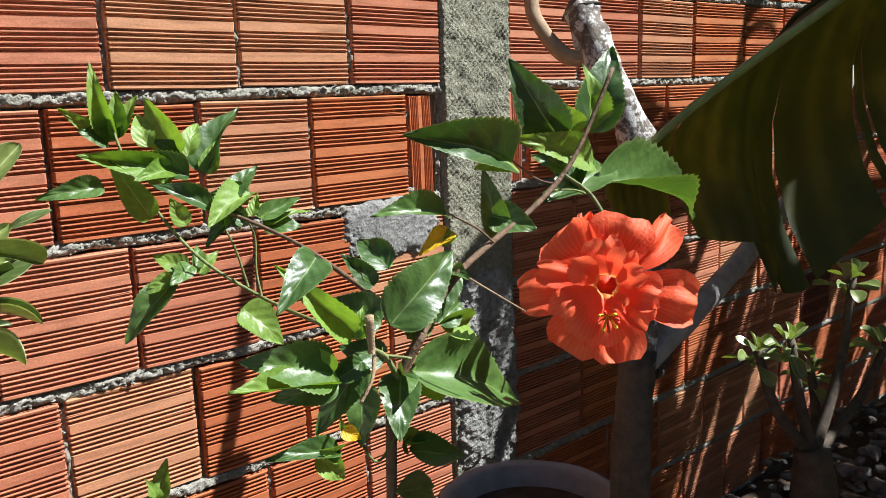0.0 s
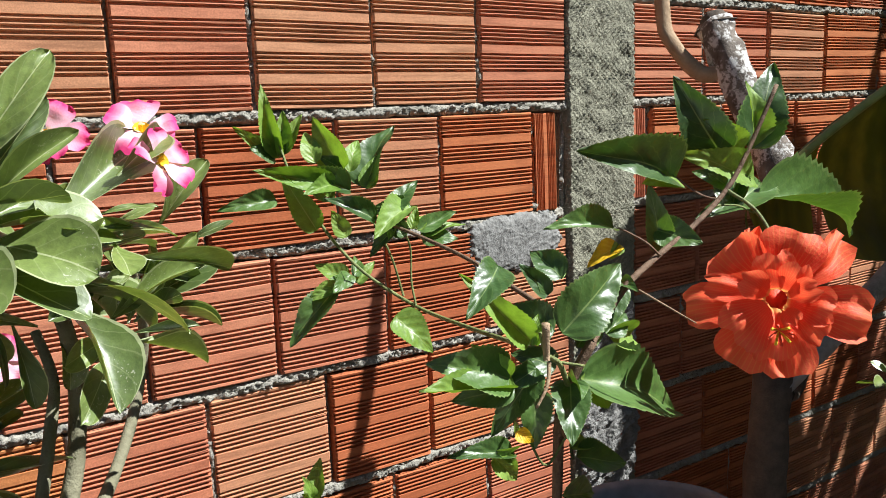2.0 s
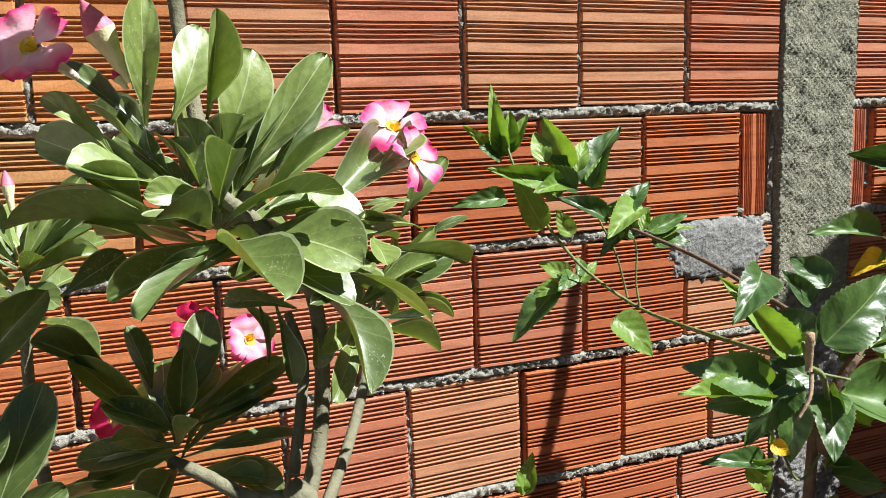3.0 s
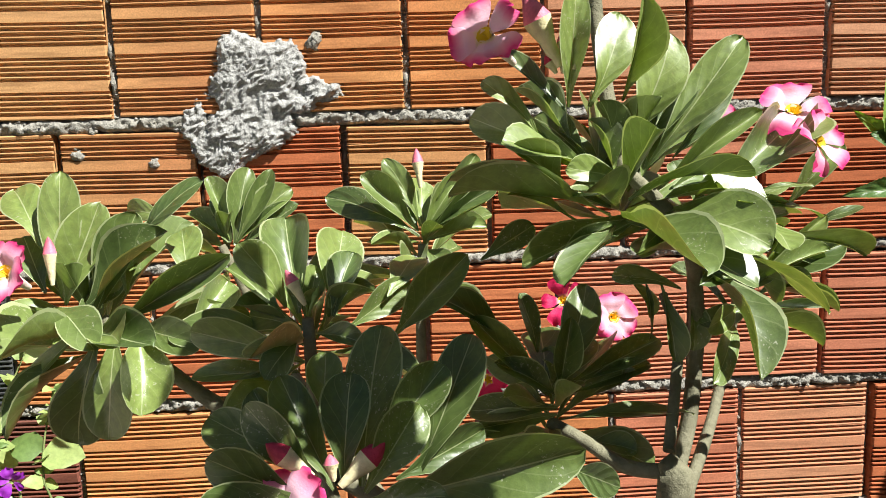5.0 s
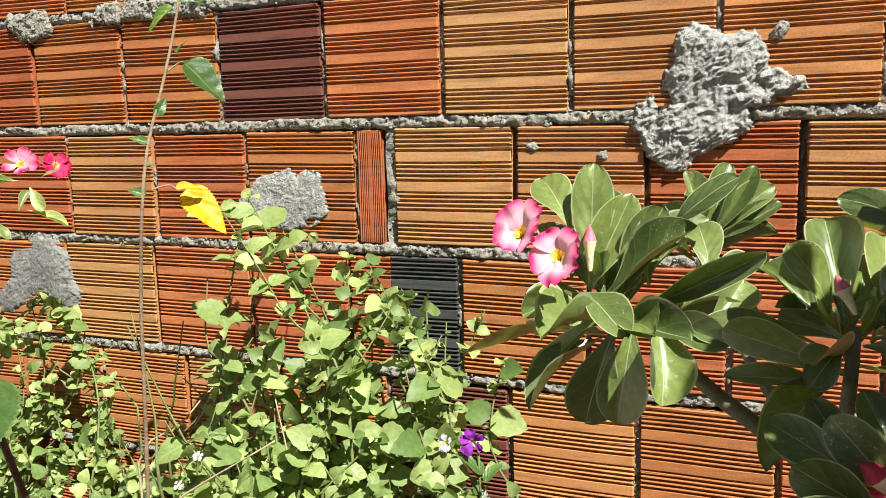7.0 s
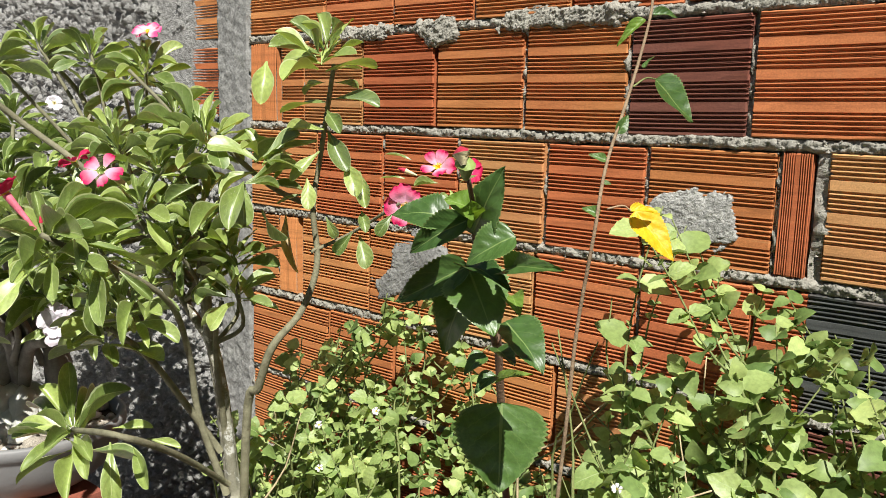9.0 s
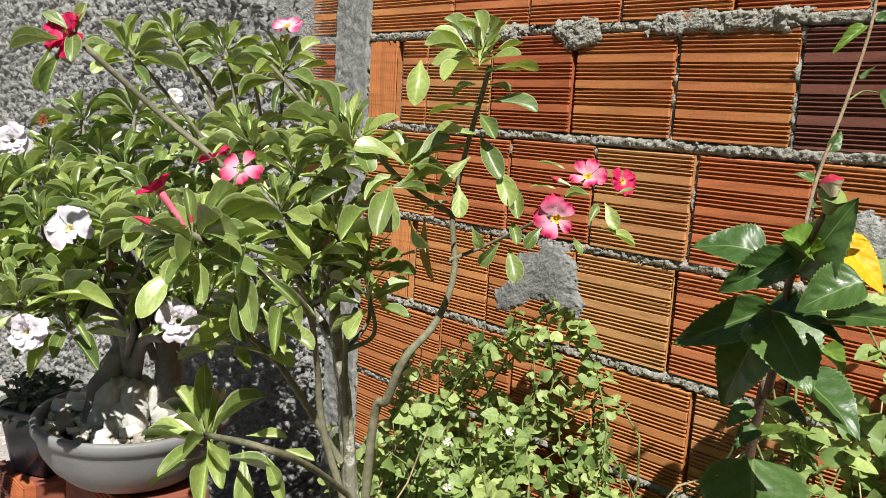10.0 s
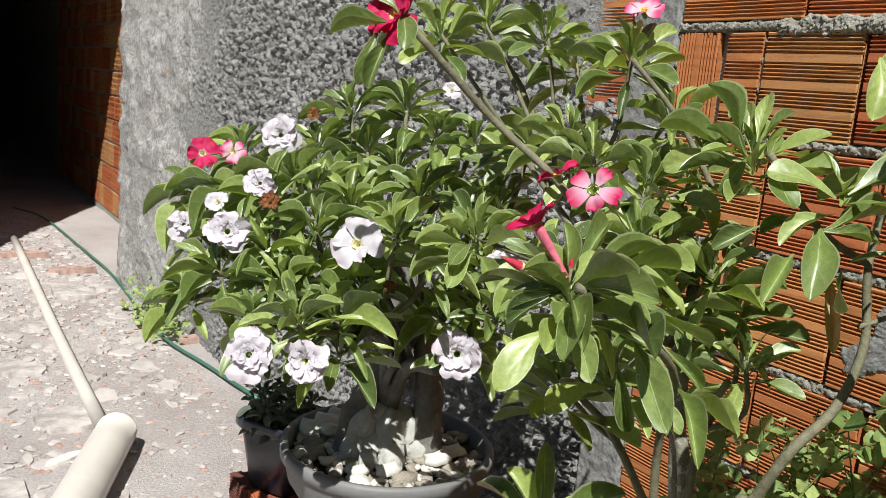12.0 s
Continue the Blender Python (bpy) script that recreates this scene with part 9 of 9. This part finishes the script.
# unseen plant added to keep sun off the far end of the wall
shade_banana = empty("banana_plant", (4.30, -0.95, 0.03), "unseen banana plant added to shade the wall's far end", "banana plant")
branch(shade_banana, [(4.30, -0.95, 0.0), (4.31, -0.95, 0.8), (4.30, -0.94, 1.60)], 0.11, 0.06, GREEN_STEM, "stem", 14, 0.06)
for k in range(6):
    turn = 1.05 * k + 0.3
    reach = 0.95 + 0.12 * (k % 3)
    way = Vector((math.cos(turn), 0.75 * math.sin(turn), 0))
    top = Vector((4.30, -0.95, 1.58))
    banana_leaf(shade_banana, [top, top + way * reach * 0.35 + Vector((0, 0, 0.55)), top + way * reach * 0.75 + Vector((0, 0, 0.80)), top + way * reach * 1.15 + Vector((0, 0, 0.62))], 0.38, 0.7, 50 + k, 18, 1.8, (-1, 1), 0.1)

# ---- broken stones in the shaded corner ----
def corner_stones():
    r = random.Random(61)
    shapes = [shard(90 + k, CORNER_STONE, 0.6) for k in range(4)]
    verts, faces = [], []
    for _ in range(420):
        x, y = r.uniform(1.5, 3.2), r.uniform(-0.60, -0.05)
        s = r.uniform(0.008, 0.034) * r.choice((0.6, 1.0))
        m = Matrix.Translation((x, y, 0.065 + 0.10 * max(0.0, min(1.0, (x - 1.6) / 0.8)) * r.random())) @ Matrix.Rotation(r.uniform(0, 6.28), 4, "Z") @ Matrix.Rotation(r.uniform(-0.5, 0.5), 4, "X")
        me = r.choice(shapes)
        k = len(verts)
        verts += [m @ (q.co * s) for q in me.vertices]
        faces += [tuple(i + k for i in p.vertices) for p in me.polygons]
    tagged(mesh_object("rubble", verts, faces, CORNER_STONE), "dark broken stones heaped in the shaded corner", "rubble", kind="stuff")


CORNER_STONE = plain("corner_stone", (0.16, 0.145, 0.13), 0.9, 0.15, 0.6, 25.0)
corner_stones()

# ---- the pieces of the walls ----
beds, heads, grains = [], [], []
for course in range(-6, 4):
    west, east = course_joints(course)
    for joints in (west, east):
        lay_bricks(wall, course, joints, FACE, wall_tone)
        z = BED_A + 0.010 + COURSE * course
        beds.append(mortar_bed(joints[0], joints[-1], z - 0.010, course * 1.7 + joints[0], fine=-5 < course < 3))
        if -5 < course < 3:
            grains += crumbs_along(joints[0], min(joints[-1], 3.0), z - 0.019, z - 0.001, 120, 0.004)
        for x in joints:
            if (course, x) == (-2, -0.845):
                continue
            deep = 0.021 if (x * 37.7) % 1 < 0.45 else 0.010
            broad = 0.030 if (course, x) in {(-1, -0.835), (-1, 1.055), (-1, 1.385)} else 0.011
            if -5 < course < 2 and x < 3.0:
                grains += crumbs_along(x - 0.006, x + 0.006, z, z + 0.19, 60, deep)
            heads.append(mortar_head(x, z, x * 3.1 + course, broad, deep))
joined("mortar", beds, MORTAR, wall)
joined("mortar", heads, MORTAR, wall)
joined("mortar_grit", grains, MORTAR, wall, False)
for course in range(-6, 6):
    joints = [round(-6.47 - 0.215 * k - (0.1 if course % 2 else 0) * (k > 0), 3) for k in range(27)][::-1]
    lay_bricks(yard_wall, course, joints, 0.20, lambda c, a, r: r.choice(("tan", "red")))
bare_bay = empty("wall_bare_bay", (0, 0, 0), "bricks showing where the roughcast ends at the narrow column", "wall", kind="structure")
for course in (0, 1, 2):
    lay_bricks(bare_bay, course, [-2.80 - 0.1 * (course % 2), -2.585 - 0.1 * (course % 2), -2.366], 0.006, lambda c, a, r: r.choice(("orange", "red")))
